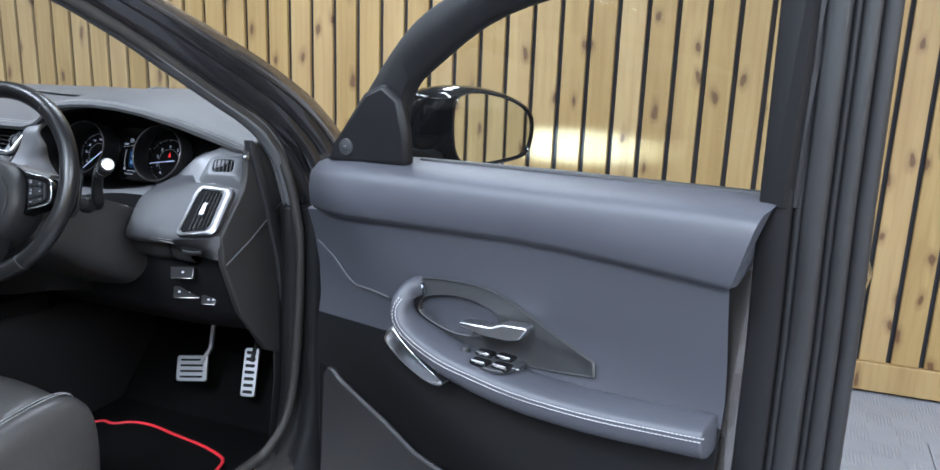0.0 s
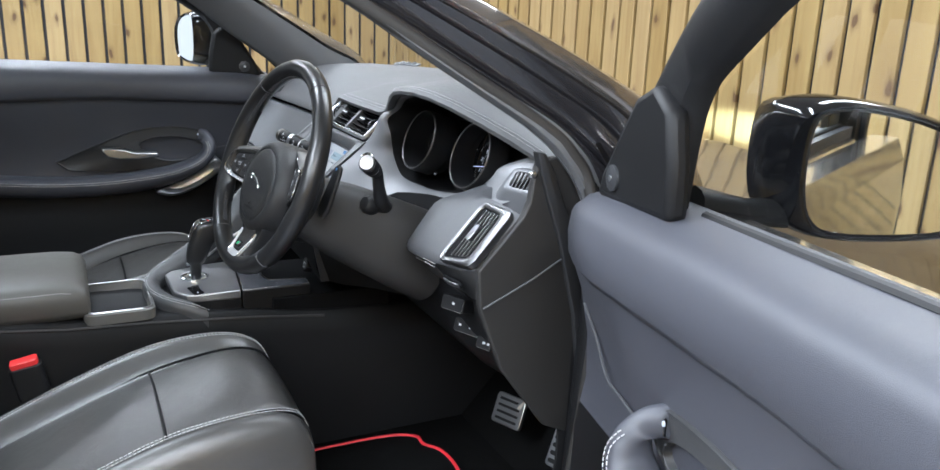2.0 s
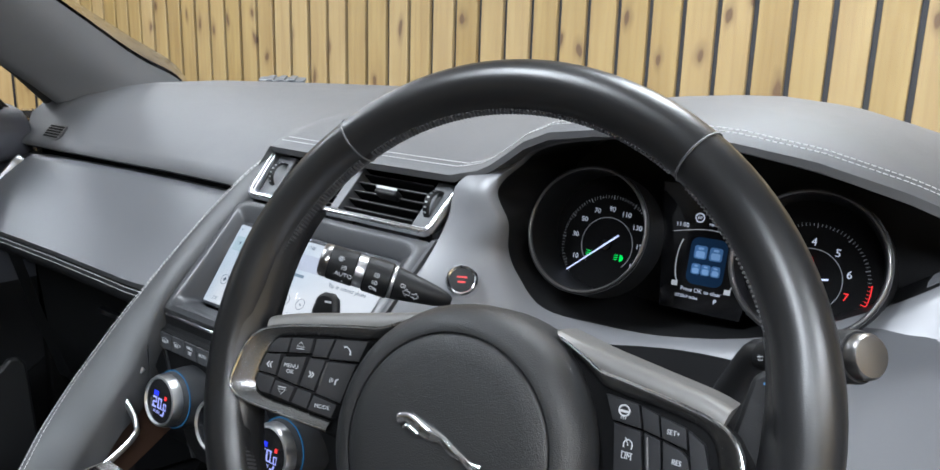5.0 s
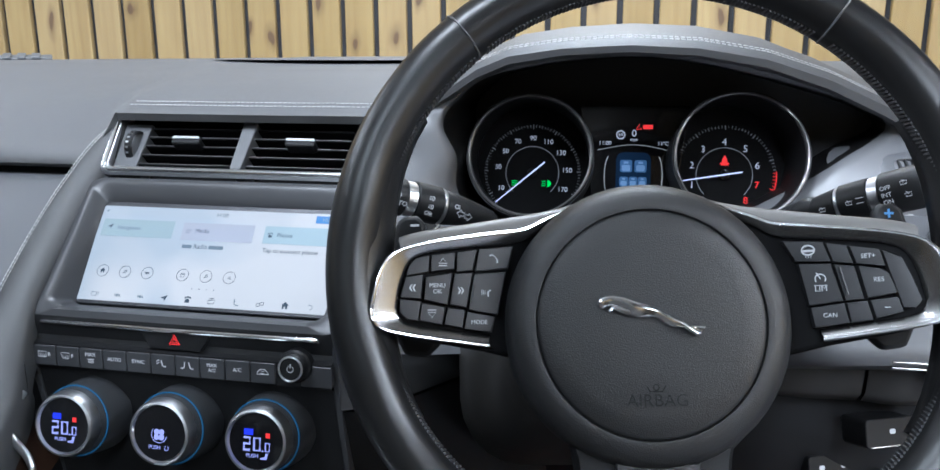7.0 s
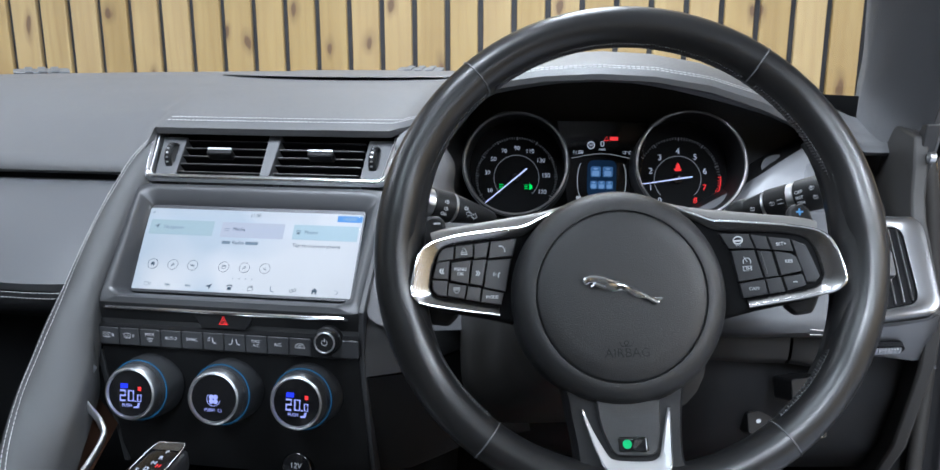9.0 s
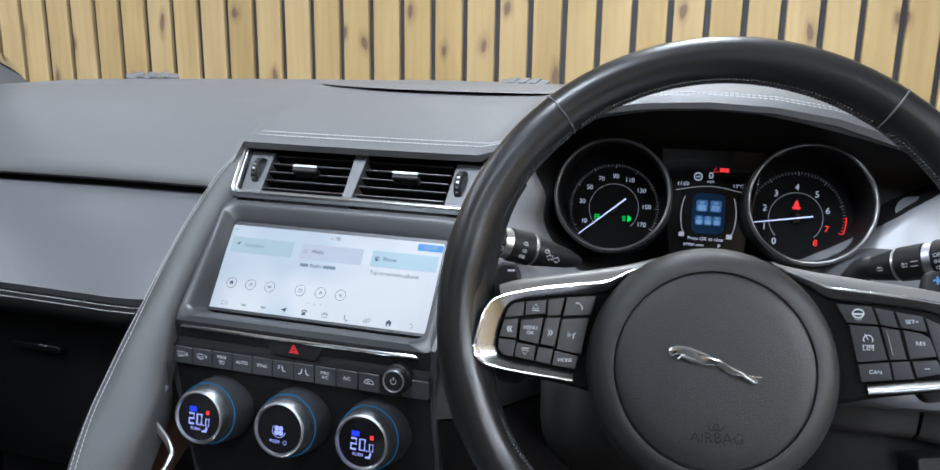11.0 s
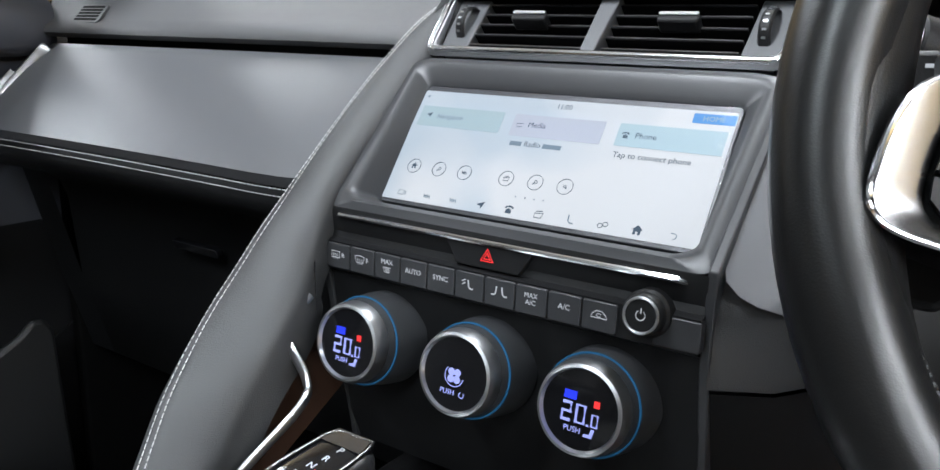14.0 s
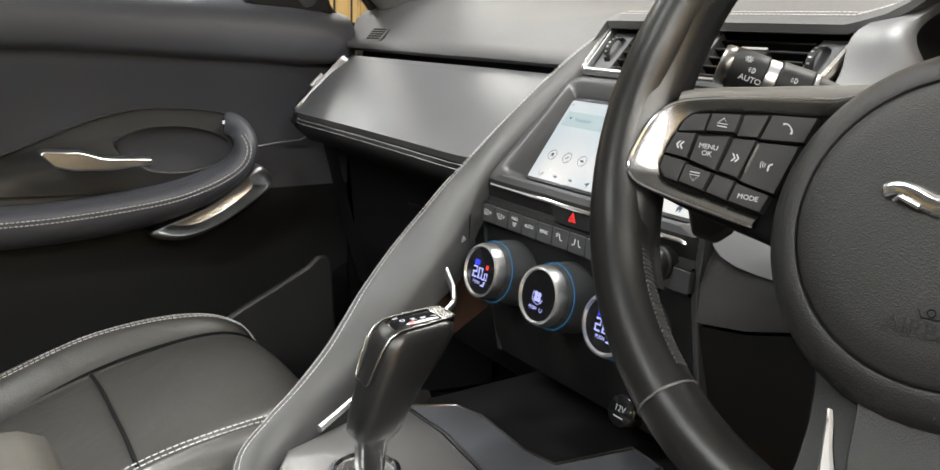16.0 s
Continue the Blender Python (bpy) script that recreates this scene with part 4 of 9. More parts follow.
def centre_stack(dash):
    # vents above the screen
    stack = thing("centre_stack", (0, 0.25, 0.8), "charcoal centre stack with vents, touchscreen and dials", "car console")
    m = frame_on((-0.004, 0.343, 1.1385), (1, 0, 0), (0, 0.714, 0.70))
    bm = bmesh.new()
    hw, hh = 0.155, 0.036
    outer = [(-hw - 0.002, hh - 0.004), (-hw + 0.0055, -hh + 0.007), (-hw + 0.0075, -hh + 0.002), (-hw + 0.011, -hh - 0.001), (-hw + 0.016, -hh - 0.002), (hw - 0.016, -hh - 0.002), (hw - 0.011, -hh - 0.001), (hw - 0.0075, -hh + 0.002), (hw - 0.0055, -hh + 0.007), (hw + 0.002, hh - 0.004)]
    inner = [(-hw + 0.006, hh - 0.004), (-hw + 0.0125, -hh + 0.012), (-hw + 0.0140, -hh + 0.009), (-hw + 0.016, -hh + 0.0072), (-hw + 0.020, -hh + 0.0065), (hw - 0.020, -hh + 0.0065), (hw - 0.016, -hh + 0.0072), (hw - 0.0140, -hh + 0.009), (hw - 0.0125, -hh + 0.012), (hw - 0.006, hh - 0.004)]
    o = [m @ Vector((x, y, 0.0)) for x, y in outer]
    oi = [m @ Vector((x * 0.993, y + 0.002, 0.006)) for x, y in outer]
    i2 = [m @ Vector((x, y, 0.004)) for x, y in inner]
    i3 = [m @ Vector((x, y, -0.012)) for x, y in inner]
    for a, b in ((o, oi), (oi, i2), (i2, i3)):
        for q in range(9):
            v = [bm.verts.new(p) for p in (a[q], a[q + 1], b[q + 1], b[q])]
            bm.faces.new(v)
    bmesh.ops.remove_doubles(bm, verts=bm.verts, dist=1e-5)
    fr = part("vent_surround", bm, MAT["ventchrome"], stack, "bright chrome frame round the centre vents", angle=40)
    bm = bmesh.new()
    tube(bm, [m @ Vector(((x + u) / 2, (y + v) / 2, 0.0042)) for (x, y), (u, v) in zip(outer, inner)], 0.0030, 10, up=m.to_3x3() @ Vector((0, 0, 1)))
    part("polished_bead", bm, MAT["chrome"], fr, "polished rounded edge of the vent frame", angle=60)
    bm = bmesh.new()
    prism(bm, [(-hw + 0.002, hh), (-hw + 0.010, -hh + 0.002), (hw - 0.010, -hh + 0.002), (hw - 0.002, hh)], -0.045, -0.03, m)
    part("vent_recess", bm, MAT["deep"], fr)
    bm = bmesh.new()
    prism(bm, [(-0.008, 0.032), (-0.006, -0.028), (0.006, -0.028), (0.008, 0.032)], -0.03, 0.002, m)
    part("divider", bm, MAT["grey"], fr, bevel=0.001)
    # black box added behind the vents so no light leaks through
    bm = bmesh.new()
    box(bm, (0.316, 0.05, 0.10), None, (-0.004, 0.415, 1.125))
    part("vent_backing", bm, MAT["deep"], stack)
    for s in (-1, 1):
        bm = bmesh.new()
        prism(bm, [(s * 0.116, 0.032), (s * 0.147, 0.032), (s * 0.140, -0.029), (s * 0.114, -0.029)][::s], -0.03, -0.003, m)
        part("end_block", bm, MAT["endblock"], fr, bevel=0.001)
        bm = bmesh.new()
        mw = m @ Matrix.Translation((s * 0.127, 0.004, -0.008)) @ pose(0, 0, 0, 0, 90, 0)
        lathe(bm, [(0.016, -0.0045), (0.018, -0.003), (0.018, 0.003), (0.016, 0.0045)], mw, 28)
        tw = part("thumb_wheel", bm, MAT["black"], fr, bevel=0.0005)
        bm = bmesh.new()
        for q in range(7):
            a = radians(-54 + q * 18)
            box(bm, (0.0028, 0.0016, 0.0012), m @ Matrix.Translation((s * 0.127, 0.004 + 0.018 * math.sin(a), -0.008 + 0.018 * math.cos(a))) @ pose(0, 0, 0, -math.degrees(a)))
        part("ridge", bm, MAT["silver"], tw)
        for q in range(5):
            z = -0.022 + q * 0.0118
            bm = bmesh.new()
            prism(bm, [(s * 0.008, z), (s * 0.008, z + 0.0016), (s * 0.113, z + 0.0016), (s * 0.113, z)][::s], -0.018, -0.003, m)
            part("slat", bm, MAT["deep"], fr)
            bm = bmesh.new()
            box(bm, (0.104, 0.0005, 0.0008), m, (s * 0.0605, z + 0.0014, -0.0026))
            part("slat_edge", bm, MAT["satin"], fr)
        bm = bmesh.new()
        prism(bm, rounded(0.032, 0.0085, 0.003), -0.006, 0.007, m @ Matrix.Translation((s * 0.063, 0.004, 0)))
        part("vent_tab", bm, MAT["black"], fr, bevel=0.0015)
        bm = bmesh.new()
        prism(bm, rounded(0.030, 0.003, 0.001), 0.0, 0.0022, m @ Matrix.Translation((s * 0.063, 0.0068, 0.006)))
        part("tab_trim", bm, MAT["silver"], fr)
    # screen surround
    O = [(-0.160, 0.316, 1.108), (0.150, 0.316, 1.108), (0.148, 0.187, 1.0035), (-0.143, 0.187, 1.0035)]
    E1 = [(-0.147, 0.305, 1.103), (0.139, 0.305, 1.103), (0.134, 0.200, 1.006), (-0.133, 0.200, 1.006)]
    S = [(-0.130, 0.290, 1.0905), (0.1275, 0.290, 1.0905), (0.1275, 0.2245, 1.0045), (-0.1275, 0.2245, 1.0045)]
    bm = bmesh.new()
    n_ = Vector((0, -0.623, 0.782))
    E0 = [lerp(p, q, 0.45) + n_ * 0.003 for p, q in zip(O, E1)]
    T = [(-0.1325, 0.2955, 1.0940), (0.1300, 0.2955, 1.0940), (0.1290, 0.2200, 1.0035), (-0.1290, 0.2200, 1.0035)]
    lines = [quad_round([Vector(p) for p in O], 0.03), [p + n_ * 0.003 for p in quad_round(E0, 0.07)], [p + n_ * 0.004 for p in quad_round([Vector(p) for p in E1], 0.075)], [p + n_ * 0.002 for p in quad_round([lerp(p, q, 0.2) for p, q in zip(E1, T)], 0.07)], quad_round([Vector(p) for p in T], 0.05), quad_round([Vector(p) + Vector((0, 0.006, -0.007)) for p in S], 0.03)]
    for la, lb in zip(lines, lines[1:]):
        ruled(bm, la, lb)
    bmesh.ops.remove_doubles(bm, verts=bm.verts, dist=1e-5)
    part("screen_surround", bm, MAT["bezel"], stack, "charcoal sloping surround of the screen", angle=60)
    touchscreen(stack, S)
    # silver strip and the switch row
    bm = bmesh.new()
    tube(bm, [(-0.137, 0.190, 0.996), (-0.130, 0.184, 0.999), (0, 0.1825, 0.999), (0.130, 0.184, 0.999), (0.139, 0.190, 0.996)], 0.0019, 8)
    part("trim_strip", bm, MAT["chrome"], stack, "thin bright strip under the screen")
    bm = bmesh.new()
    prof = [(0.187, 1.0035), (0.186, 0.998), (0.188, 0.985), (0.186, 0.9805), (0.180, 0.979), (0.1795, 0.958), (0.188, 0.954), (0.197, 0.89), (0.206, 0.83), (0.218, 0.80), (0.30, 0.79)]
    loft(bm, [[(x, y, z) for y, z in prof] for x in (-0.142, -0.07, 0, 0.07, 0.148)], closed=False)
    part("stack_face", bm, MAT["black"], stack, "matt black face behind the dials", angle=30)
    for s in (-1, 1):
        bm = bmesh.new()
        prism(bm, [(0.187, 1.006), (0.316, 1.11), (0.40, 1.11), (0.40, 0.80), (0.215, 0.80), (0.185, 0.955)], -0.003, 0.003, frame_on((0.150 if s > 0 else -0.146, 0, 0), (0, 1, 0), (0, 0, 1)))
        part("stack_cheek", bm, MAT["bezel"], stack, bevel=0.001)
    # grey upper and black lower cheek beside the stack
    cols_ = [(0.152, (0.200, 0.187, 0.187, 0.20, 0.23)), (0.185, (0.228, 0.207, 0.206, 0.222, 0.25)), (0.235, (0.270, 0.258, 0.280, 0.29, 0.31)), (0.30, (0.318, 0.310, 0.332, 0.34, 0.355)), (0.36, (0.348, 0.344, 0.366, 0.37, 0.39))]
    for name_, mat_, lab_, sl, zs in (("upper_cheek", "strap", "dark grey cheek beside the stack", slice(0, 3), (0.998, 0.968, 0.936)), ("inner_cheek", "black", "black cheek below the grey one", slice(2, 5), (0.932, 0.89, 0.80))):
        bm = bmesh.new()
        loft(bm, [[(x, y + (0.004 if name_ == "inner_cheek" else 0.0), z) for y, z in zip(ys[sl], zs)] for x, ys in cols_], closed=False)
        part(name_, bm, MAT[mat_], stack, lab_, angle=60)
    mrow = frame_on((0, 0.1797, 0.9685), (1, 0, 0), (0, 0.02, 1))
    keys = ["R", "F", "MAX", "AUTO", "SYNC", "", "", "MAX\nA/C", "A/C", ""]
    for i, s in enumerate(keys):
        x = -0.1265 + i * 0.0237
        bm = bmesh.new()
        prism(bm, rounded(0.0226, 0.0185, 0.0012, 2), -0.006, 0.0016, mrow @ Matrix.Translation((x, 0, 0)))
        key = part("key", bm, MAT["bezel"], stack, "charcoal key with a pale symbol", bevel=0.0006)
        if s:
            lettering(s, 0.0050 if "\n" not in s else 0.0046, mrow @ Matrix.Translation((x + (0.005 if len(s) == 1 else 0), 0.001 + (0.0028 if s == "MAX" else 0), 0.0018)), GLOW["dim"], key)
        bm = bmesh.new()
        mk_ = mrow @ Matrix.Translation((x, 0.001, 0.0018))
        if i in (0, 1):
            tube(bm, [mk_ @ Vector((q, y, 0)) for q, y in (((-0.0062, -0.0022), (0.0018, -0.0022), (0.0018, 0.0026), (-0.0062, 0.0026)) if i == 0 else ((-0.0052, -0.0022), (0.0012, -0.0022), (0.0024, 0.0022), (-0.0022, 0.0030), (-0.0066, 0.0022)))], 0.0003, 4, True)
            for q in (-0.0042, -0.0022, -0.0002):
                tube(bm, [mk_ @ Vector((q + 0.0005 * math.sin(k), -0.0034 + 0.0011 * k, 0)) for k in range(5)], 0.00022, 4)
        elif i == 2:
            tube(bm, [mk_ @ Vector((q, y, 0)) for q, y in ((-0.0022, -0.0046), (0.0022, -0.0046), (0.0034, -0.0012), (-0.0034, -0.0012))], 0.0003, 4, True)
            for q in (-0.0014, 0.0, 0.0014):
                box(bm, (0.0004, 0.0026, 0.0002), mk_, (q, -0.0028, 0))
        elif i in (5, 6):
            for sg in ((1,) if i == 5 else (-1, 1)):
                cx_ = 0.0006 if i == 5 else 0.0034 * sg
                tube(bm, [mk_ @ Vector((cx_ - sg * q, y, 0)) for q, y in ((0.0014, 0.0034), (0.0006, -0.0014), (-0.0006, -0.0024), (-0.0026, -0.0024))], 0.0005, 5)
            if i == 5:
                for y in (0.0028, 0.0006):
                    tube(bm, [mk_ @ Vector((q, y + 0.0008 * math.sin(q * 1500), 0)) for q in (-0.0055, -0.0042, -0.0029)], 0.0004, 4)
        elif i == 9:
            tube(bm, [mk_ @ Vector((q, y, 0)) for q, y in ((-0.0052, -0.0018), (-0.0046, 0.0004), (-0.0018, 0.0026), (0.0018, 0.0026), (0.0044, 0.0004), (0.0052, -0.0018))], 0.0003, 4, True)
            tube(bm, [mk_ @ Vector((0.0016 * math.cos(a), -0.0001 + 0.0011 * math.sin(a), 0)) for a in np.linspace(0.6, 5.6, 9)], 0.00025, 4)
        if bm.verts:
            part("symbol", bm, GLOW["dim"], key)
        else:
            bm.free()
    bm = bmesh.new()
    prism(bm, rounded(0.028, 0.0185, 0.0012, 2), -0.006, 0.0010, mrow @ Matrix.Translation((0.135, 0, 0)))
    part("key_blank", bm, MAT["bezel"], stack, bevel=0.0006)
    knob = frame_on((0.117, 0.181, 0.977), (1, 0, 0), (0, 0.15, 1))
    bm = bmesh.new()
    lathe(bm, [(0.0145, -0.004), (0.0145, 0.004), (0.0125, 0.006), (0.0122, 0.012), (0.0115, 0.0132), (0, 0.0132)], knob, 36)
    pk = part("power_knob", bm, MAT["black"], stack, "round black power knob with a bright ring", bevel=0.0004)
    bm = bmesh.new()
    tube(bm, [knob @ Vector((0.0102 * math.cos(a), 0.0102 * math.sin(a), 0.0134)) for a in np.linspace(0, 2 * math.pi, 40)[:-1]], 0.0009, 6, True)
    part("ring", bm, MAT["silver"], pk)
    bm = bmesh.new()
    tube(bm, [knob @ Vector((0.0028 * math.cos(a), 0.0028 * math.sin(a), 0.0136)) for a in np.linspace(radians(125), radians(415), 16)], 0.0003, 4)
    box(bm, (0.0006, 0.003, 0.0006), knob, (0, 0.0026, 0.0136))
    part("symbol", bm, GLOW["dim"], pk)
    # hazard switch
    mh = frame_on((0.003, 0.1835, 0.989), (1, 0, 0), (0, 0.1, 1))
    bm = bmesh.new()
    prism(bm, [(-0.034, 0.008), (-0.024, -0.0075), (0.024, -0.0075), (0.034, 0.008)], -0.006, 0.0012, mh)
    hz = part("hazard_switch", bm, MAT["black"], stack, "black hazard switch with a red triangle", bevel=0.0008)
    bm = bmesh.new()
    tri = [mh @ Vector((0.0055 * math.cos(radians(a)), 0.0055 * math.sin(radians(a)) + 0.0005, 0.0014)) for a in (90, 210, 330)]
    tube(bm, tri, 0.0006, 4, True)
    tube(bm, [lerp(p, (tri[0] + tri[1] + tri[2]) / 3, 0.5) for p in tri], 0.0006, 4, True)
    part("triangle", bm, GLOW["redlamp"], hz)
    # climate dials
    for i, x in enumerate((-0.085, 0.005, 0.092)):
        mk = frame_on((x, 0.142 + 0.003 * i, 0.921), (1, 0.02, 0), (0, 0.20, 1))
        bm = bmesh.new()
        lathe(bm, [(0.0345, -0.048), (0.0340, -0.034), (0.0318, -0.020), (0.0290, -0.010)], mk, 48)
        base = part("climate_dial", bm, MAT["bezel"], stack, "black climate dial with chrome ring and lit face")
        bm = bmesh.new()
        tube(bm, [mk @ Vector((0.0312 * math.cos(a), 0.0312 * math.sin(a), -0.0165)) for a in np.linspace(0, 2 * math.pi, 48)[:-1]], 0.0008, 6, True)
        part("light_ring", bm, GLOW["cyan"], base, "thin blue lit ring")
        bm = bmesh.new()
        lathe(bm, [(0.0292, -0.016), (0.0288, -0.004), (0.0270, 0.0010), (0.0250, 0.0018), (0.0236, -0.001)], mk, 48)
        part("chrome_ring", bm, MAT["silver"], base)
        bm = bmesh.new()
        lathe(bm, [(0.0238, -0.004), (0.0238, -0.0006), (0.0, -0.0004)], mk, 40)
        part("lens", bm, MAT["gloss"], base)
        mt = mk @ Matrix.Translation((0, 0.0 if i != 1 else -0.001, 0.0002))
        if i != 1:
            segment_digit("2", 0.0068, 0.0120, mt @ Matrix.Translation((-0.0078, -0.0022, 0)), base)
            segment_digit("0", 0.0068, 0.0120, mt @ Matrix.Translation((0.0012, -0.0022, 0)), base)
            segment_digit("0", 0.0046, 0.0080, mt @ Matrix.Translation((0.0104, -0.0042, 0)), base)
            bm = bmesh.new()
            box(bm, (0.0014, 0.0014, 0.0002), mt, (0.0062, -0.0076, 0))
            part("point", bm, GLOW["digits"], base)
            lettering("PUSH", 0.0046, mt @ Matrix.Translation((-0.003, -0.0122, 0)), GLOW["digits"], base)
            for col, dx in (("blueled", -0.0065), ("redlamp", 0.0075)):
                bm = bmesh.new()
                if dx < 0:
                    box(bm, (0.0080, 0.0050, 0.0002), mt, (dx, 0.0078, 0))
                else:
                    box(bm, (0.0036, 0.0040, 0.0002), mt, (dx + 0.003, 0.0056, 0))
                part("lit_mark", bm, GLOW[col], base)
            bm = bmesh.new()
            prism(bm, [(0.0045, -0.0146), (0.0098, -0.0146), (0.0112, -0.0092), (0.0090, -0.0092), (0.0083, -0.0124), (0.0045, -0.0132)], 0, 0.0002, mt)
            part("seat_symbol", bm, GLOW["digits"], base)
        else:
            lettering("PUSH", 0.0046, mt @ Matrix.Translation((-0.004, -0.0112, 0)), GLOW["digits"], base)
            bm = bmesh.new()
            for q in range(4):
                c = Vector((0.0032 * math.cos(radians(45 + 90 * q)), 0.0032 * math.sin(radians(45 + 90 * q)), 0))
                prism(bm, [(c.x + 0.0026 * math.cos(radians(b)), c.y + 0.0026 * math.sin(radians(b))) for b in range(0, 360, 45)], 0, 0.0002, mt)
            tube(bm, [mt @ Vector((0.0070 * math.cos(a), 0.0070 * math.sin(a), 0)) for a in np.linspace(radians(140), radians(350), 20)], 0.0003, 4)
            tube(bm, [mt @ Vector((0.007 + 0.0018 * math.cos(a), -0.0112 + 0.0018 * math.sin(a), 0)) for a in np.linspace(radians(120), radians(420), 12)], 0.0003, 4)
            part("fan_symbol", bm, GLOW["digits"], base)
    # socket and the open shelf below
    ms = frame_on((0.066, 0.207, 0.816), (1, 0, 0), (0, 0.25, 1))
    bm = bmesh.new()
    lathe(bm, [(0.017, -0.01), (0.017, 0.004), (0.0155, 0.006), (0.0, 0.0065)], ms, 36)
    so = part("power_socket", bm, MAT["gloss"], stack, "round black socket cap with pale marking", bevel=0.0006)
    lettering("12V", 0.0085, ms @ Matrix.Translation((0, 0.002, 0.0067)), GLOW["tick"], so)
    bm = bmesh.new()
    box(bm, (0.012, 0.0008, 0.0002), ms, (0, -0.006, 0.0067))
    part("symbol", bm, GLOW["dim"], so)
    return stack


def touchscreen(stack, S):
    tl, tr, br, bl = [Vector(p) for p in S]
    m = frame_on((tl + br) / 2 + Vector((0, 0.004, -0.002)), tr - tl, tl - bl)
    W, H = 0.258, 0.108
    bm = bmesh.new()
    prism(bm, rounded(W, H, 0.004), -0.006, 0.0, m)
    unit = part("touchscreen", bm, MAT["bezel"], stack, "wide touchscreen showing a pale home page", bevel=0.0008)
    w, h = 0.2560, 0.0995
    bm = bmesh.new()
    prism(bm, rounded(w, h, 0.002), 0.0002, 0.0006, m @ Matrix.Translation((-0.0015, -0.0008, 0)))
    part("display", bm, GLOW["paper"], unit, "lit pale blue and white display")

    def at(u, v, z=0.0008):
        return m @ Matrix.Translation((-w / 2 - 0.0015 + u * w, h / 2 - 0.0008 - v * h, z))

    for name, col, u0, u1, v0, v1 in (("tile", "pale", 0.018, 0.322, 0.145, 0.330), ("tile", "lilac", 0.360, 0.652, 0.150, 0.337), ("tile", "aqua", 0.694, 0.988, 0.150, 0.333), ("tag", "blue", 0.886, 0.998, 0.024, 0.100)):
        bm = bmesh.new()
        prism(bm, rounded((u1 - u0) * w, (v1 - v0) * h, 0.0006, 2), 0, 0.0002, at((u0 + u1) / 2, (v0 + v1) / 2, 0.0007))
        part(name, bm, GLOW[col], unit)
    for txt, u, v, size in (("11:00", 0.508, 0.060, 0.0058), ("Navigation", 0.134, 0.236, 0.0058), ("Media", 0.443, 0.236, 0.0062), ("Phone", 0.777, 0.243, 0.0062), ("Tap to connect phone", 0.811, 0.405, 0.0062), ("Radio", 0.452, 0.402, 0.0062)):
        lettering(txt, size, at(u, v, 0.00105), GLOW["ink"] if txt != "Navigation" else GLOW["softink"], unit, depth=0.00003)
    lettering("HOME", 0.0054, at(0.942, 0.064, 0.00105), GLOW["pale"], unit, depth=0.00003)
    bm = bmesh.new()
    box(bm, (0.0100, 0.0036, 0.0001), at(0.396, 0.402))
    box(bm, (0.0150, 0.0036, 0.0001), at(0.515, 0.402))
    part("caption_bar", bm, GLOW["softink"], unit)

    def icon(kind, u, v, k=1.0, col="ink"):
        mi = at(u, v) @ Matrix.Diagonal((k, k, 1, 1))
        bm = bmesh.new()
        if kind == "arrow":
            prism(bm, [(-0.0036, 0.0002), (0.0034, 0.0032), (0.0010, -0.0034), (0.0002, -0.0006)], 0, 0.0001, mi)
        elif kind == "folder":
            tube(bm, [mi @ Vector(q) for q in ((-0.0030, -0.0026, 0), (0.0024, -0.0026, 0), (0.0034, 0.0012, 0), (-0.0034, 0.0006, 0))], 0.0003, 4, True)
            box(bm, (0.0052, 0.0007, 0.0001), mi @ pose(0, 0, 0, 0, 0, 6), (0.0002, 0.0024, 0))
        elif kind == "phone":
            prism(bm, [(-0.0036, 0.0010), (-0.0030, 0.0026), (0.0, 0.0033), (0.0030, 0.0026), (0.0036, 0.0010), (0.0022, 0.0008), (0.0018, 0.0018), (-0.0018, 0.0018), (-0.0022, 0.0008)], 0, 0.0001, mi)
            prism(bm, [(-0.0026, -0.0030), (0.0026, -0.0030), (0.0020, -0.0002), (0.0010, 0.0008), (-0.0010, 0.0008), (-0.0020, -0.0002)], 0, 0.0001, mi)
        elif kind == "camera":
            tube(bm, [mi @ Vector(q) for q in ((-0.0036, -0.0018, 0), (0.0014, -0.0018, 0), (0.0014, 0.0018, 0), (-0.0036, 0.0018, 0))], 0.0003, 4, True)
            tube(bm, [mi @ Vector(q) for q in ((0.0016, 0, 0), (0.0036, 0.0016, 0), (0.0036, -0.0016, 0))], 0.0003, 4, True)
        elif kind == "waves":
            for q in (-0.0018, 0.0012):
                tube(bm, [mi @ Vector((q + x, y, 0)) for x, y in ((-0.0014, 0.0014), (-0.0006, -0.0012), (0.0006, 0.0010), (0.0014, -0.0016))], 0.0004, 4)
        elif kind == "seat":
            tube(bm, [mi @ Vector(q) for q in ((-0.0016, 0.0034, 0), (-0.0010, -0.0012, 0), (0.0004, -0.0024, 0), (0.0030, -0.0026, 0))], 0.0005, 5)
        elif kind == "chain":
            for q in (-0.0018, 0.0018):
                tube(bm, [mi @ Vector((q + 0.0018 * math.cos(a), q * 0.4 + 0.0016 * math.sin(a), 0)) for a in np.linspace(0, 2 * math.pi, 14)[:-1]], 0.0003, 4, True)
        elif kind == "home":
            prism(bm, [(-0.0026, -0.0030), (-0.0008, -0.0030), (-0.0008, -0.0008), (0.0008, -0.0008), (0.0008, -0.0030), (0.0026, -0.0030), (0.0026, 0.0004), (0.0038, 0.0004), (0, 0.0040), (-0.0038, 0.0004), (-0.0026, 0.0004)], 0, 0.0001, mi)
        elif kind == "back":
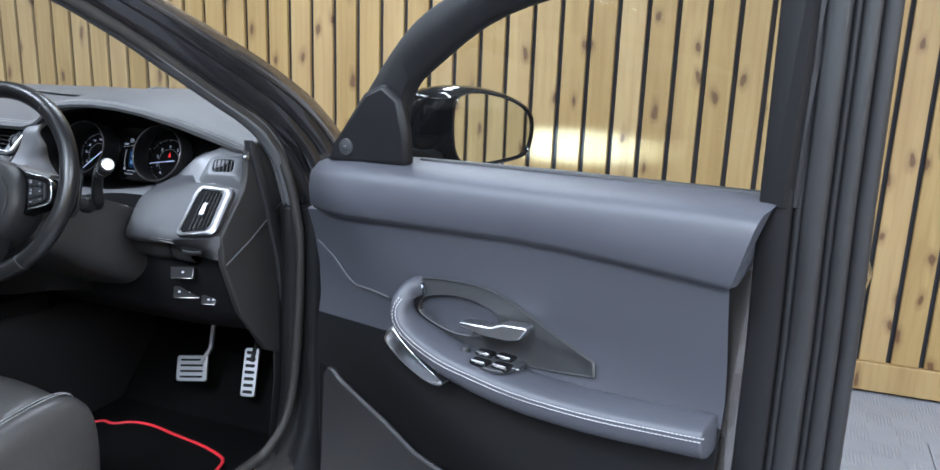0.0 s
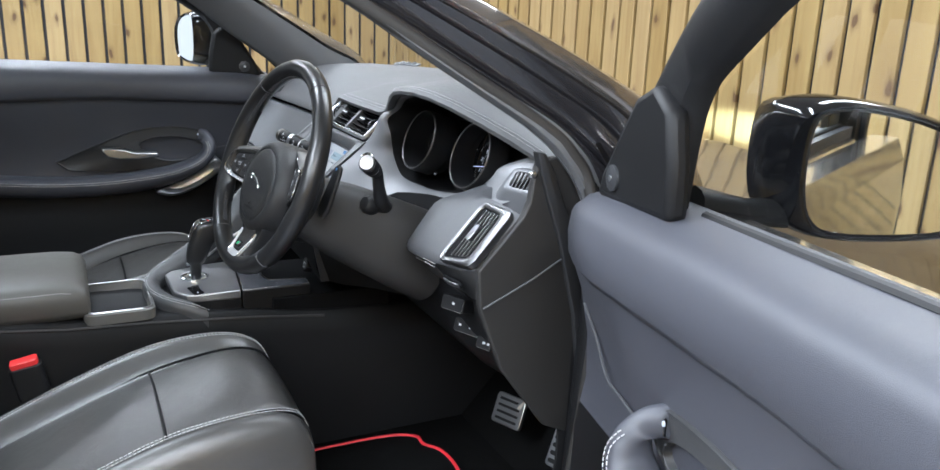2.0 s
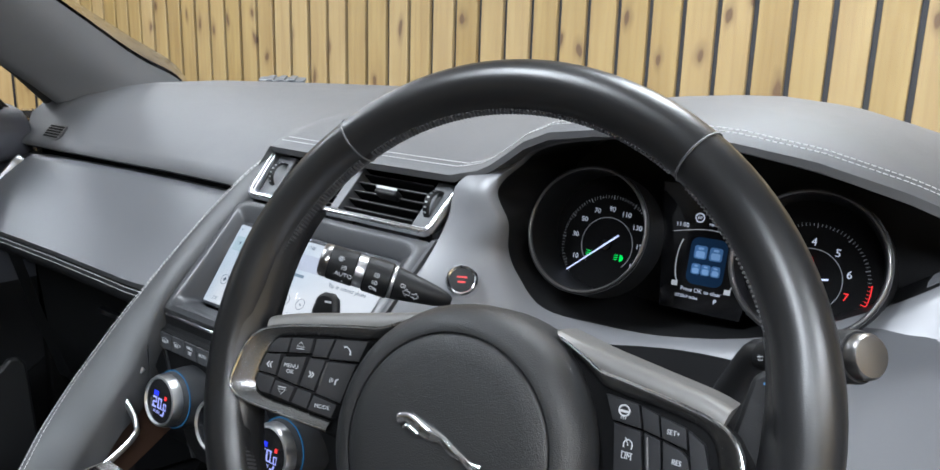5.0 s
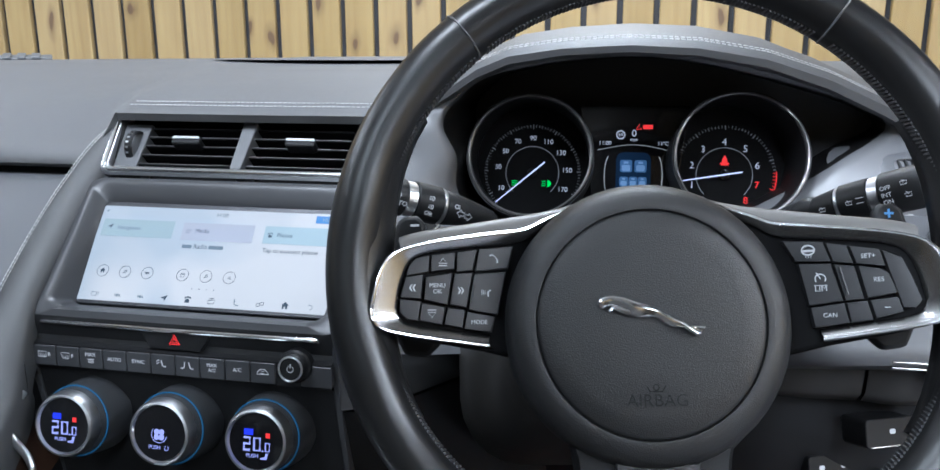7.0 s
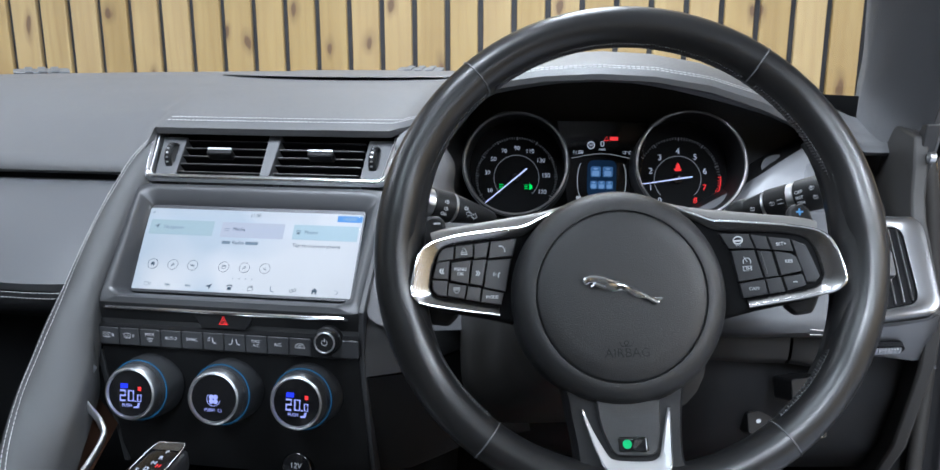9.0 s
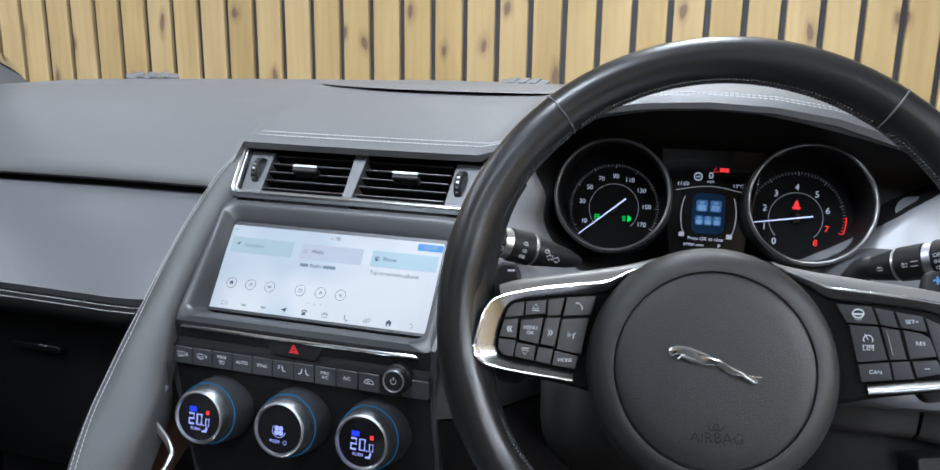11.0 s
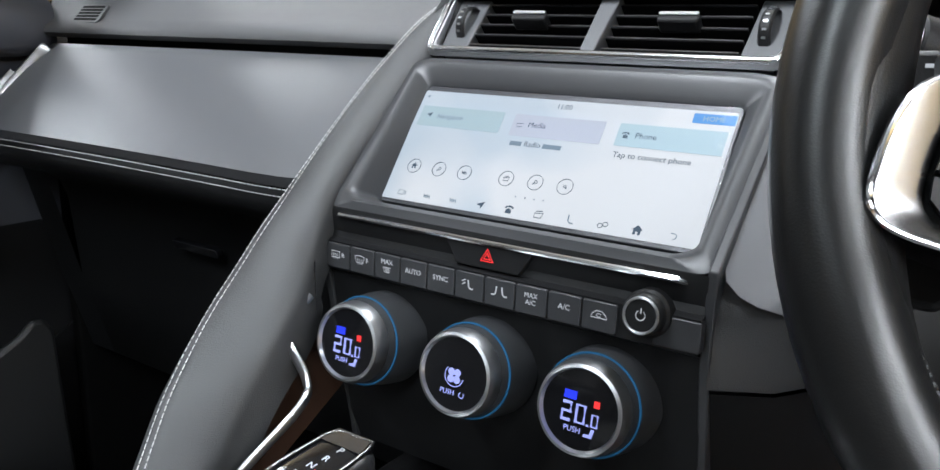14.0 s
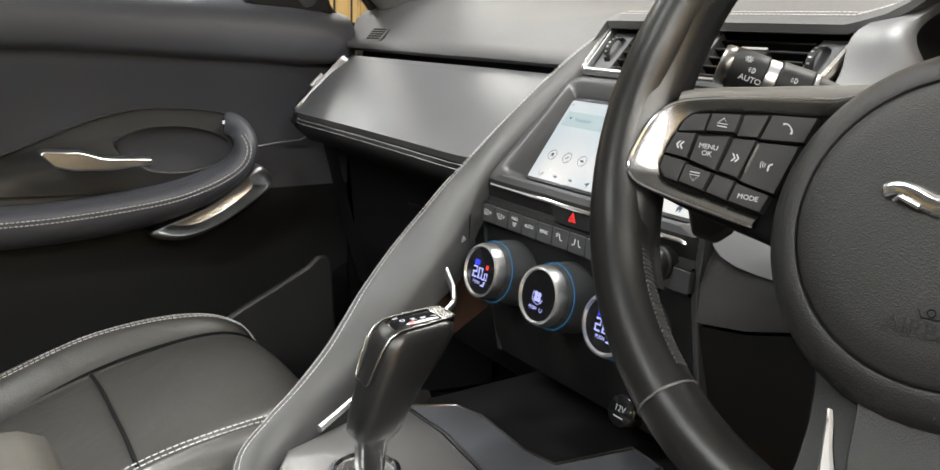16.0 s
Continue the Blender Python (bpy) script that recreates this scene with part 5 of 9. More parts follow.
            tube(bm, [mi @ Vector((0.0020 * math.cos(a), 0.0020 * math.sin(a), 0)) for a in np.linspace(-1.6, 1.6, 10)] + [mi @ Vector((-0.0020, 0.0020, 0))], 0.0003, 4)
        elif kind == "lens":
            tube(bm, [mi @ Vector((0.0006 + 0.0016 * math.cos(a), 0.0006 + 0.0016 * math.sin(a), 0)) for a in np.linspace(0, 2 * math.pi, 12)[:-1]], 0.0003, 4, True)
            tube(bm, [mi @ Vector((-0.0006, -0.0006, 0)), mi @ Vector((-0.0024, -0.0024, 0))], 0.0004, 4)
        elif kind == "list":
            for q in (-0.0012, 0.0, 0.0012):
                box(bm, (0.0036, 0.0005, 0.0001), mi, (-0.0004, q, 0))
            prism(bm, [(0.0006, -0.0022), (0.0024, -0.0022), (0.0024, -0.0006), (0.0006, -0.0006)], 0, 0.0001, mi)
        part("icon", bm, GLOW[col], unit)

    for kind, u, v in (("arrow", 0.052, 0.226), ("folder", 0.386, 0.238), ("phone", 0.719, 0.244)):
        icon(kind, u, v, 0.8)
    for i, kind in enumerate(("camera", "waves", "waves", "arrow", "phone", "folder", "seat", "chain", "home", "back")):
        icon(kind, 0.078 + i * 0.0951, 0.938, 1.0, "softink" if kind in ("camera", "waves", "back", "seat") else "ink")
    icon("arrow", 0.019, 0.058, 0.5, "softink")
    for i, u in enumerate((0.464, 0.494, 0.523, 0.552)):
        bm = bmesh.new()
        prism(bm, [(0.0006 * math.cos(a), 0.0006 * math.sin(a)) for a in np.linspace(0, 2 * math.pi, 9)[:-1]], 0, 0.0001, at(u, 0.83))
        part("page_dot", bm, GLOW["ink" if i == 1 else "softink"], unit)
    for u, kind in ((0.080, "home"), (0.174, "lens"), (0.267, "waves"), (0.412, "folder"), (0.507, "lens"), (0.600, "list")):
        bm = bmesh.new()
        tube(bm, [at(u, 0.698) @ Vector((0.0060 * math.cos(a), 0.0060 * math.sin(a), 0)) for a in np.linspace(0, 2 * math.pi, 32)[:-1]], 0.00026, 4, True)
        part("round_button", bm, GLOW["ink"], unit)
        icon(kind, u, 0.698, 0.72)
    bm = bmesh.new()
    prism(bm, rounded(W - 0.001, H - 0.001, 0.004), 0.0016, 0.0019, m)
    ob = part("cover_glass", bm, MAT["screenglass"], unit)
    ob.visible_shadow = False


def buttress():
    b = thing("console_buttress", (-0.15, 0.0, 0.8), "dark grey stitched grab rail sweeping from dash to console", "car trim")
    left = [(-0.160, 0.374, 1.169), (-0.178, 0.340, 1.143), (-0.183, 0.295, 1.108), (-0.184, 0.25, 1.07), (-0.182, 0.20, 1.03), (-0.180, 0.155, 0.995), (-0.180, 0.125, 0.965), (-0.178, 0.09, 0.932), (-0.168, 0.05, 0.897), (-0.152, 0.02, 0.872), (-0.130, -0.012, 0.852), (-0.108, -0.05, 0.832), (-0.094, -0.085, 0.812), (-0.065, -0.122, 0.797), (-0.01, -0.142, 0.790), (0.06, -0.140, 0.790), (0.12, -0.115, 0.788), (0.150, -0.07, 0.778), (0.158, -0.03, 0.762)]
    right = [(-0.150, 0.372, 1.166), (-0.146, 0.325, 1.118), (-0.147, 0.27, 1.073), (-0.143, 0.215, 1.035), (-0.138, 0.18, 1.005), (-0.132, 0.16, 0.976), (-0.122, 0.135, 0.950), (-0.120, 0.105, 0.92), (-0.122, 0.078, 0.882), (-0.112, 0.045, 0.853), (-0.096, 0.012, 0.830), (-0.078, -0.03, 0.812), (-0.066, -0.062, 0.800), (-0.042, -0.092, 0.793), (-0.005, -0.108, 0.790), (0.05, -0.106, 0.790), (0.10, -0.088, 0.788), (0.128, -0.06, 0.780), (0.150, -0.03, 0.764)]
    L, R = curve(left, 5), curve(right, 5)
    rings = []
    for i, (p, q) in enumerate(zip(L, R)):
        t = (L[min(i + 1, len(L) - 1)] - L[max(i - 1, 0)]).normalized()
        a = (q - p).normalized()
        up = a.cross(t).normalized()
        up = up if up.z > 0 else -up
        dn = Vector((0, 0, -1)) if up.z > 0.7 else (-up * 0.8 + Vector((0, 0, -0.6))).normalized()
        w = (q - p).length
        rings.append([p + dn * 0.05, p + dn * 0.012, p + dn * 0.003 + a * 0.001, p + a * 0.006 + up * 0.0025, p + a * w * 0.35 + up * 0.006, p + a * w * 0.7 + up * 0.005, q - a * 0.004 + up * 0.001, q + dn * 0.006, q + dn * 0.05])
    bm = bmesh.new()
    loft(bm, rings)
    part("rail", bm, MAT["strap"], b, "dark grey stitched leather rail", angle=60)
    bm = bmesh.new()
    for k in (1, 3):
        stitches(bm, [r[3] + (r[4] - r[3]).normalized() * (0.0045 * (k - 1) / 2 - 0.001) + (r[4] - r[5]).cross(Vector((0, 0, 1))) * 0 + Vector((0, 0, 0.0008)) for r in rings])
    part("seam", bm, MAT["thread"], b, "twin row of pale stitching")
    # bright inner trim between the rail and the shelf
    bm = bmesh.new()
    tube(bm, curve([(-0.128, 0.150, 0.945), (-0.129, 0.126, 0.924), (-0.112, 0.128, 0.893), (-0.108, 0.118, 0.875), (-0.115, 0.06, 0.838), (-0.098, 0.015, 0.812), (-0.070, -0.04, 0.800)], 6), 0.003, 8, flat=1.3)
    part("inner_trim", bm, MAT["silver"], b, "bright metal trim inside the rail")
    # dark brown sheet; the shade under the rail is in its colour
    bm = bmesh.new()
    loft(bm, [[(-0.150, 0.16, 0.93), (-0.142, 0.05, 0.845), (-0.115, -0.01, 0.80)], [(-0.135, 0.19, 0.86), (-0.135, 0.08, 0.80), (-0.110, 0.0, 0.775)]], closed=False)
    part("shade_sheet", bm, MAT["brown"], b, "dark brown sheet standing for shade inside the rail")
    return b


dash = dashboard()
stack = centre_stack(dash)
rail = buttress()


# ---- dials ----
def instrument_cluster():
    cl = thing("instrument_cluster", (0.386, 0.44, 1.06), "round speedometer and rev counter with a lit display between", "instrument cluster")

    def dial(x, y, z, r, fx, fy, fz, kind):
        ring = frame_on((x, y, z), (1, 0.06, 0), (0, 0.36, 1))
        f = frame_on((fx, fy, fz), (1, 0.06, 0), (0, 0.25, 1))
        n = 72
        turn = [2 * math.pi * i / n for i in range(n)]
        bm = bmesh.new()
        loft(bm, [[ring @ Vector(((r + 0.003) * math.cos(a), (r + 0.003) * math.sin(a), -0.04)) for a in turn], [ring @ Vector(((r + 0.003) * math.cos(a), (r + 0.003) * math.sin(a), 0)) for a in turn], [ring @ Vector(((r - 0.002) * math.cos(a), (r - 0.002) * math.sin(a), 0)) for a in turn], [f @ Vector((0.060 * math.cos(a), 0.060 * math.sin(a) + 0.012, -0.001)) for a in turn]], caps=False)
        d = part("dial", bm, MAT["black"], cl, "deep round black dial with a chrome rim")
        bm = bmesh.new()
        tube(bm, [ring @ Vector((r * math.cos(a), r * math.sin(a), 0.001)) for a in turn], 0.0013, 8, True)
        part("rim", bm, MAT["satin"], d)
        bm = bmesh.new()
        bm.faces.new([bm.verts.new(f @ Vector((0.061 * math.cos(a), 0.061 * math.sin(a) + 0.012, -0.0012))) for a in turn])
        part("dial_face", bm, MAT["deep"], d)
        r = 0.0585

        def pol(rad, deg):
            return Vector((rad * math.cos(radians(deg)), rad * math.sin(radians(deg)), 0))

        bm, rb = bmesh.new(), bmesh.new()
        tube(bm, [f @ pol(r * 0.485, a) for a in np.linspace(-45, 225, 40)], 0.0004, 4)
        lo, hi = (222, -42) if kind == "speed" else (232, -52)
        n = 72
        for i in range(n + 1):
            u = i / n
            a = lo + (hi - lo) * u
            big = i % 8 == 4 if kind == 'speed' else i % 9 == 0
            tgt = rb if kind == "rev" and u > 0.80 else bm
            c = f @ (Matrix.Translation(pol(r * (0.845 if big else 0.855), a)) @ pose(0, 0, 0, 0, 0, a))
            box(tgt, (r * (0.075 if big else 0.05), 0.0007 if big else 0.0004, 0.0002), c)
        part("tick_scale", bm, GLOW["tick"], d)
        if kind == "rev":
            tube(rb, [f @ pol(r * 0.89, a) for a in np.linspace(lo + (hi - lo) * 0.8, hi, 20)], 0.0005, 4)
            part("red_band", rb, GLOW["redlamp"], d)
        else:
            rb.free()
        marks = [(10, 207), (30, 171), (50, 142), (70, 116), (90, 90), (110, 64), (130, 36), (150, 5), (170, -28)] if kind == "speed" else [(0, 232), (1, 199), (2, 164), (3, 130), (4, 91), (5, 53), (6, 17), (7, -17), (8, -50)]
        for v, a in marks:
            lettering(str(v), r * (0.125 if kind == "speed" else 0.17), f @ Matrix.Translation(pol(r * (0.635 if kind == "speed" else 0.585), a)), GLOW["redlamp"] if kind == "rev" and v > 6 else GLOW["dial"], d)
        lettering("MPH" if kind == "speed" else "RPMx1000", r * 0.075, f @ Matrix.Translation((0, -r * 0.86, 0)), GLOW["dim"], d)
        a = 220.5 if kind == "speed" else 189.5
        bm = bmesh.new()
        prism(bm, [(-r * 0.30, 0.0008), (r * 0.86, 0.0005), (r * 0.86, -0.0005), (-r * 0.30, -0.0008)], 0.0042, 0.005, f @ pose(0, 0, 0, 0, 0, a))
        part("needle", bm, GLOW["needle"], d)
        bm = bmesh.new()
        lathe(bm, [(0.006, 0.0008), (0.0055, 0.003), (0, 0.0034)], f, 24)
        part("needle_cap", bm, MAT["gloss"], d)
        bm = bmesh.new()
        if kind == "speed":
            for q in range(3):
                box(bm, (0.006, 0.0008, 0.0002), f, (-0.0185, -0.009 - 0.0022 * q, 0.0003))
            part("lamp_symbol", bm, GLOW["green"], d, "green lamp symbol")
            bm = bmesh.new()
            for q in range(3):
                box(bm, (0.004, 0.0008, 0.0002), f, (0.0125, -0.009 - 0.0022 * q, 0.0003))
            prism(bm, [(0.0165 + 0.004 * math.cos(radians(b)), -0.0112 + 0.0036 * math.sin(radians(b))) for b in range(-90, 91, 20)], 0.0002, 0.0004, f)
            part("lamp_symbol", bm, GLOW["green"], d, "green lamp symbol")
        else:
            prism(bm, [(-0.0035, 0.010), (0.0035, 0.010), (0.0022, 0.0165), (0, 0.0205), (-0.0022, 0.0165)], 0.0002, 0.0004, f)
            box(bm, (0.009, 0.0014, 0.0002), f, (0, 0.0118, 0.0003))
            part("lamp_symbol", bm, GLOW["redlamp"], d, "red warning lamp")
        return d

    dial(0.2845, 0.388, 1.133, 0.0612, 0.2805, 0.440, 1.107, "speed")
    dial(0.489, 0.404, 1.135, 0.0625, 0.4792, 0.452, 1.1085, "rev")
    m = frame_on((0.3865, 0.447, 1.112), (1, 0.06, 0), (0, 0.26, 1))
    bm = bmesh.new()
    prism(bm, [(-0.057, 0.068), (-0.040, -0.055), (0.040, -0.055), (0.057, 0.068)], -0.012, 0.0, m)
    ds = part("display_unit", bm, MAT["gloss"], cl, "dark glossy trip display", bevel=0.001)
    m = m @ Matrix.Translation((0, 0.0115, 0))
    bm = bmesh.new()
    prism(bm, rounded(0.036, 0.046, 0.008), 0.0002, 0.0004, m @ Matrix.Translation((0, -0.016, 0)))
    sc = part("car_picture", bm, GLOW["info"], ds, "blue lit picture of the seats")
    pale = glow("pale blue seat picture", (0.28, 0.50, 0.86), 0.42)
    mid_blue = glow("mid blue seat picture", (0.10, 0.24, 0.50), 0.40)
    for x, y, w_, h_ in ((-0.0075, -0.0075, 0.0125, 0.013), (0.0075, -0.0075, 0.0125, 0.013), (-0.0096, -0.0240, 0.0090, 0.0105), (0, -0.0240, 0.0090, 0.0105), (0.0096, -0.0240, 0.0090, 0.0105)):
        bm = bmesh.new()
        prism(bm, rounded(w_, h_, 0.002, 2), 0.0004, 0.0005, m @ Matrix.Translation((x, y, 0)))
        part("seat_picture", bm, mid_blue, ds)
        bm = bmesh.new()
        prism(bm, rounded(w_ * 0.70, h_ * 0.5, 0.0015, 2), 0.0005, 0.0006, m @ Matrix.Translation((x, y - h_ * 0.16, 0)))
        prism(bm, rounded(w_ * 0.42, h_ * 0.18, 0.0008, 2), 0.0005, 0.0006, m @ Matrix.Translation((x, y + h_ * 0.28, 0)))
        part("seat_picture", bm, pale, ds)
    bm = bmesh.new()
    for s in (-1, 1):
        tube(bm, [m @ Vector((s * (0.024 + 0.006 * math.cos(a)), -0.018 + 0.022 * math.sin(a), 0.0005)) for a in np.linspace(-1.2, 1.2, 14)], 0.0005, 4)
    tube(bm, [m @ Vector((x, 0.011 + 0.004 * math.cos(x * 55), 0.0005)) for x in np.linspace(-0.038, 0.038, 16)], 0.0003, 4)
    part("gauge_arc", bm, GLOW["dim"], ds)
    for s, x, z, size, col in (("11:00", -0.030, 0.0165, 0.006, "dial"), ("13°C", 0.030, 0.0165, 0.0055, "dial"), ("0", 0.0, 0.027, 0.0105, "dial"), ("mph", 0.0, 0.0205, 0.0045, "dial"), ("Press OK to clear", -0.001, -0.045, 0.0055, "dial"), ("60", -0.014, 0.0255, 0.0045, "dial"), ("P", 0.014, -0.0525, 0.0065, "dial"), ("032067 miles", -0.014, -0.0522, 0.0042, "dial")):
        lettering(s, size, m @ Matrix.Translation((x, z, 0.0005)), GLOW[col], ds)
    bm = bmesh.new()
    tube(bm, [m @ Vector((-0.014 + 0.0042 * math.cos(a), 0.0255 + 0.0042 * math.sin(a), 0.0005)) for a in np.linspace(0, 2 * math.pi, 20)[:-1]], 0.0006, 4, True)
    part("sign_ring", bm, GLOW["dial"], ds)
    bm = bmesh.new()
    tube(bm, [m @ Vector(p) for p in ((0.002, 0.0315, 0.0005), (0.0075, 0.0315, 0.0005), (0.0048, 0.0365, 0.0005))], 0.0006, 4, True)
    box(bm, (0.010, 0.0045, 0.0002), m, (0.014, 0.034, 0.0005))
    part("warning_symbol", bm, GLOW["redlamp"], ds)
    bm = bmesh.new()
    box(bm, (0.006, 0.005, 0.0002), m, (0.024, -0.041, 0.0005))
    part("heat_symbol", bm, GLOW["dim"], ds)
    bm = bmesh.new()
    box(bm, (0.006, 0.005, 0.0002), m, (-0.028, -0.041, 0.0005))
    part("fuel_symbol", bm, GLOW["dim"], ds)
    return cl


instrument_cluster()

# ---- steering wheel ----
RIM = pose(0.4078, 0.0488, 1.1166, 68.6, 0, 7.8)
WHEEL = RIM @ Matrix.Translation((-0.0065, -0.033, -0.012)) @ pose(0, 0, 0, 0, 0, 2.2)


def steering_wheel():
    sw = thing("steering_wheel", (0.403, 0.10, 1.07), "black leather steering wheel with satin silver spoke trims", "steering wheel")
    W = WHEEL
    R, r = 0.1806, 0.0158

    def ring_point(a, rr=0.0, h=0.0):
        c, s = math.cos(a), math.sin(a)
        flat = -0.004 * max(0.0, -s) ** 4
        return RIM @ Vector(((R + rr + flat) * c, (R + rr + flat) * s, h))

    bm = bmesh.new()
    rings = []
    for i in range(120):
        a = 2 * math.pi * i / 120
        thumb = 0.0
        for t in (radians(12), radians(170), radians(-22), radians(203)):
            d = math.atan2(math.sin(a - t), math.cos(a - t))
            thumb += math.exp(-(d / 0.13) ** 2)
        k = 14
        ring = []
        for q in range(k):
            b = 2 * math.pi * q / k
            w = r * (1.0 + 0.10 * thumb * (math.cos(b) < 0))
            ring.append(ring_point(a, w * math.cos(b), 1.06 * w * math.sin(b) * (1 if math.sin(b) > 0 else 1.05)))
        rings.append(ring)
    loft(bm, rings, loop=True)
    rim = part("rim", bm, MAT["rimleather"], sw, "smooth black leather rim", angle=80)
    for a in (55, 130.6, 233, 309):
        bm = bmesh.new()
        c = radians(a)
        mid = [ring_point(c, 1.012 * r * math.cos(b), 1.07 * r * math.sin(b)) for b in np.linspace(0, 2 * math.pi, 25)[:-1]]
        tube(bm, mid, 0.0007, 5, True)
        part("rim_joint", bm, MAT["grey"], rim)
    # laced seam along the inside of the rim, in runs between the joints
    for a0, a1 in ((57, 129), (132, 169), (11, 53), (-48, -12), (192, 230)):
        bm = bmesh.new()
        k = int((a1 - a0) * 1.15)
        for i in range(k):
            a = radians(a0 + (a1 - a0) * i / k)
            tube(bm, [ring_point(a + 0.009 * j, -1.01 * r * math.cos(q), 1.07 * r * math.sin(q)) for j, q in ((0, radians(14)), (0.5, radians(2)), (1, radians(-10)))], 0.0010, 5)
        part("lacing", bm, MAT["lace"], rim, "laced seam inside the rim")
    # hub
    bm = bmesh.new()

    def hub_ring(s, h):
        out = []
        for i in range(56):
            a = 2 * math.pi * i / 56
            c, sn = math.cos(a), math.sin(a)
            rad = 0.0842 * (1 + 0.02 * (sn < 0) * sn * sn)
            out.append(W @ Vector((rad * s * c, rad * s * sn - 0.001, h)))
        return out

    loft(bm, [hub_ring(0.86, -0.075), hub_ring(0.97, -0.060), hub_ring(1.0, -0.040), hub_ring(1.0, -0.012), hub_ring(0.985, 0.000), hub_ring(0.95, 0.0085), hub_ring(0.895, 0.0140), hub_ring(0.835, 0.0166), hub_ring(0.79, 0.0172), hub_ring(0.775, 0.0170), hub_ring(0.768, 0.0148), hub_ring(0.760, 0.0168), hub_ring(0.74, 0.0180), hub_ring(0.6, 0.0202), hub_ring(0.3, 0.0212), hub_ring(0.02, 0.0214)])
    hub = part("airbag_cover", bm, MAT["hub"], sw, "round black airbag cover with a moulded ring", angle=60)
    # plain bright emblem, a leaping bar thick at the chest and split at its foot
    bm = bmesh.new()
    top = curve([(-0.0305, 0.0098, 0), (-0.0290, 0.0128, 0), (-0.0230, 0.0144, 0), (-0.0156, 0.0136, 0), (-0.0091, 0.0114, 0), (-0.0025, 0.0093, 0), (0.0040, 0.0065, 0), (0.0104, 0.0030, 0), (0.0168, -0.0004, 0), (0.0225, -0.0032, 0), (0.0300, -0.0036, 0)], 4)
    low = curve([(-0.0300, 0.0088, 0), (-0.0280, 0.0064, 0), (-0.0235, 0.0080, 0), (-0.0180, 0.0062, 0), (-0.0120, 0.0024, 0), (-0.0062, 0.0010, 0), (0.0010, 0.0014, 0), (0.0062, -0.0022, 0), (0.0110, -0.0044, 0), (0.0175, -0.0050, 0), (0.0262, -0.0074, 0)], 4)
    rings = []
    for p, q in zip(top, low):
        w_ = (p - q).length
        rings.append([W @ Vector((lerp(p, q, u).x, lerp(p, q, u).y, 0.0205 + 0.0016 + w_ * 0.34 * z)) for u, z in ((0.0, 0.0), (0.05, 0.45), (0.2, 0.82), (0.42, 1.0), (0.58, 0.72), (0.78, 0.80), (0.95, 0.4), (1.0, 0.0), (0.5, -0.5))])
    loft(bm, rings)
    for pts in (((-0.0130, 0.0040), (-0.0180, 0.0058), (-0.0215, 0.0072), (-0.0240, 0.0052)), ((0.0180, -0.0040), (0.0215, -0.0062), (0.0240, -0.0080), (0.0262, -0.0076))):
        tube(bm, [W @ Vector((x, y, 0.0235)) for x, y in pts], [0.0018, 0.0016, 0.0013, 0.0009], 7)
    part("emblem", bm, MAT["chrome"], hub, "plain bright leaping emblem", angle=55)
    lettering("AIRBAG", 0.0098, W @ Matrix.Translation((0.001, -0.0447, 0.0208)) @ pose(0, 0, 0, -3), MAT["black"], hub)
    bm = bmesh.new()
    tube(bm, [W @ Vector((0.0005 + 0.0016 * math.cos(a), -0.0372 + 0.0016 * math.sin(a), 0.0211)) for a in np.linspace(0, 6.28, 12)[:-1]], 0.0003, 4, True)
    tube(bm, [W @ Vector((x, y, 0.0211)) for x, y in ((-0.0045, -0.0365), (-0.003, -0.0395), (0.004, -0.0395), (0.006, -0.036))], 0.0003, 4)
    part("horn_mark", bm, MAT["deep"], hub)

    # side spokes rise outwards, from behind the hub to the face of the rim
    def lift(x):
        return max(-0.016, 0.0013 + 0.35 * (abs(x) - 0.097))

    shell = surface("satin taupe spoke shell", (0.105, 0.100, 0.095), 0.42, grain=0.08, scale=1500)
    rubber = surface("soft black switch rubber", (0.017, 0.0172, 0.019), 0.5, grain=0.1, scale=1800, spec=0.4)
    for s in (-1, 1):
        off = 0.0065 if s > 0 else -0.0005

        def P(x, y, z=0.0):
            return W @ Vector((s * (x + off), y, lift(x) + z))

        # core under the switches, blackened for the shaded recess, cut away towards the hub
        bm = bmesh.new()
        hi = [(0.046, 0.0690), (0.062, 0.0640), (0.080, 0.0600), (0.098, 0.0560), (0.116, 0.0520), (0.134, 0.0470), (0.148, 0.0380), (0.157, 0.0260)]
        lo = [(0.046, -0.0260), (0.062, -0.0240), (0.080, -0.0205), (0.098, -0.0160), (0.116, -0.0125), (0.134, -0.0090), (0.148, -0.0050), (0.157, 0.0020)]
        loft(bm, [[P(p_[0], p_[1], -0.030), P(p_[0], p_[1], -0.006), P(p_[0], p_[1] - 0.002, -0.0035), P(q_[0], q_[1] + 0.002, -0.0035), P(q_[0], q_[1], -0.006), P(q_[0], q_[1], -0.030)] for p_, q_ in zip(hi, lo)])
        core = part("spoke", bm, MAT["deep"], sw, "side spoke, blackened for the recess beside the hub", bevel=0.002)
        # taupe shell over the top of the spoke
        bm = bmesh.new()
        a_ = curve([(0.036, 0.0760, 0), (0.0620, 0.0692, 0), (0.0885, 0.0640, 0), (0.106, 0.0606, 0), (0.1275, 0.0566, 0), (0.138, 0.0540, 0), (0.1450, 0.0515, 0)], 4)
        b_ = curve([(0.0395, 0.0720, 0), (0.0610, 0.0622, 0), (0.0730, 0.0572, 0), (0.1045, 0.0522, 0), (0.1250, 0.0486, 0), (0.1350, 0.0464, 0), (0.1430, 0.0434, 0)], 4)
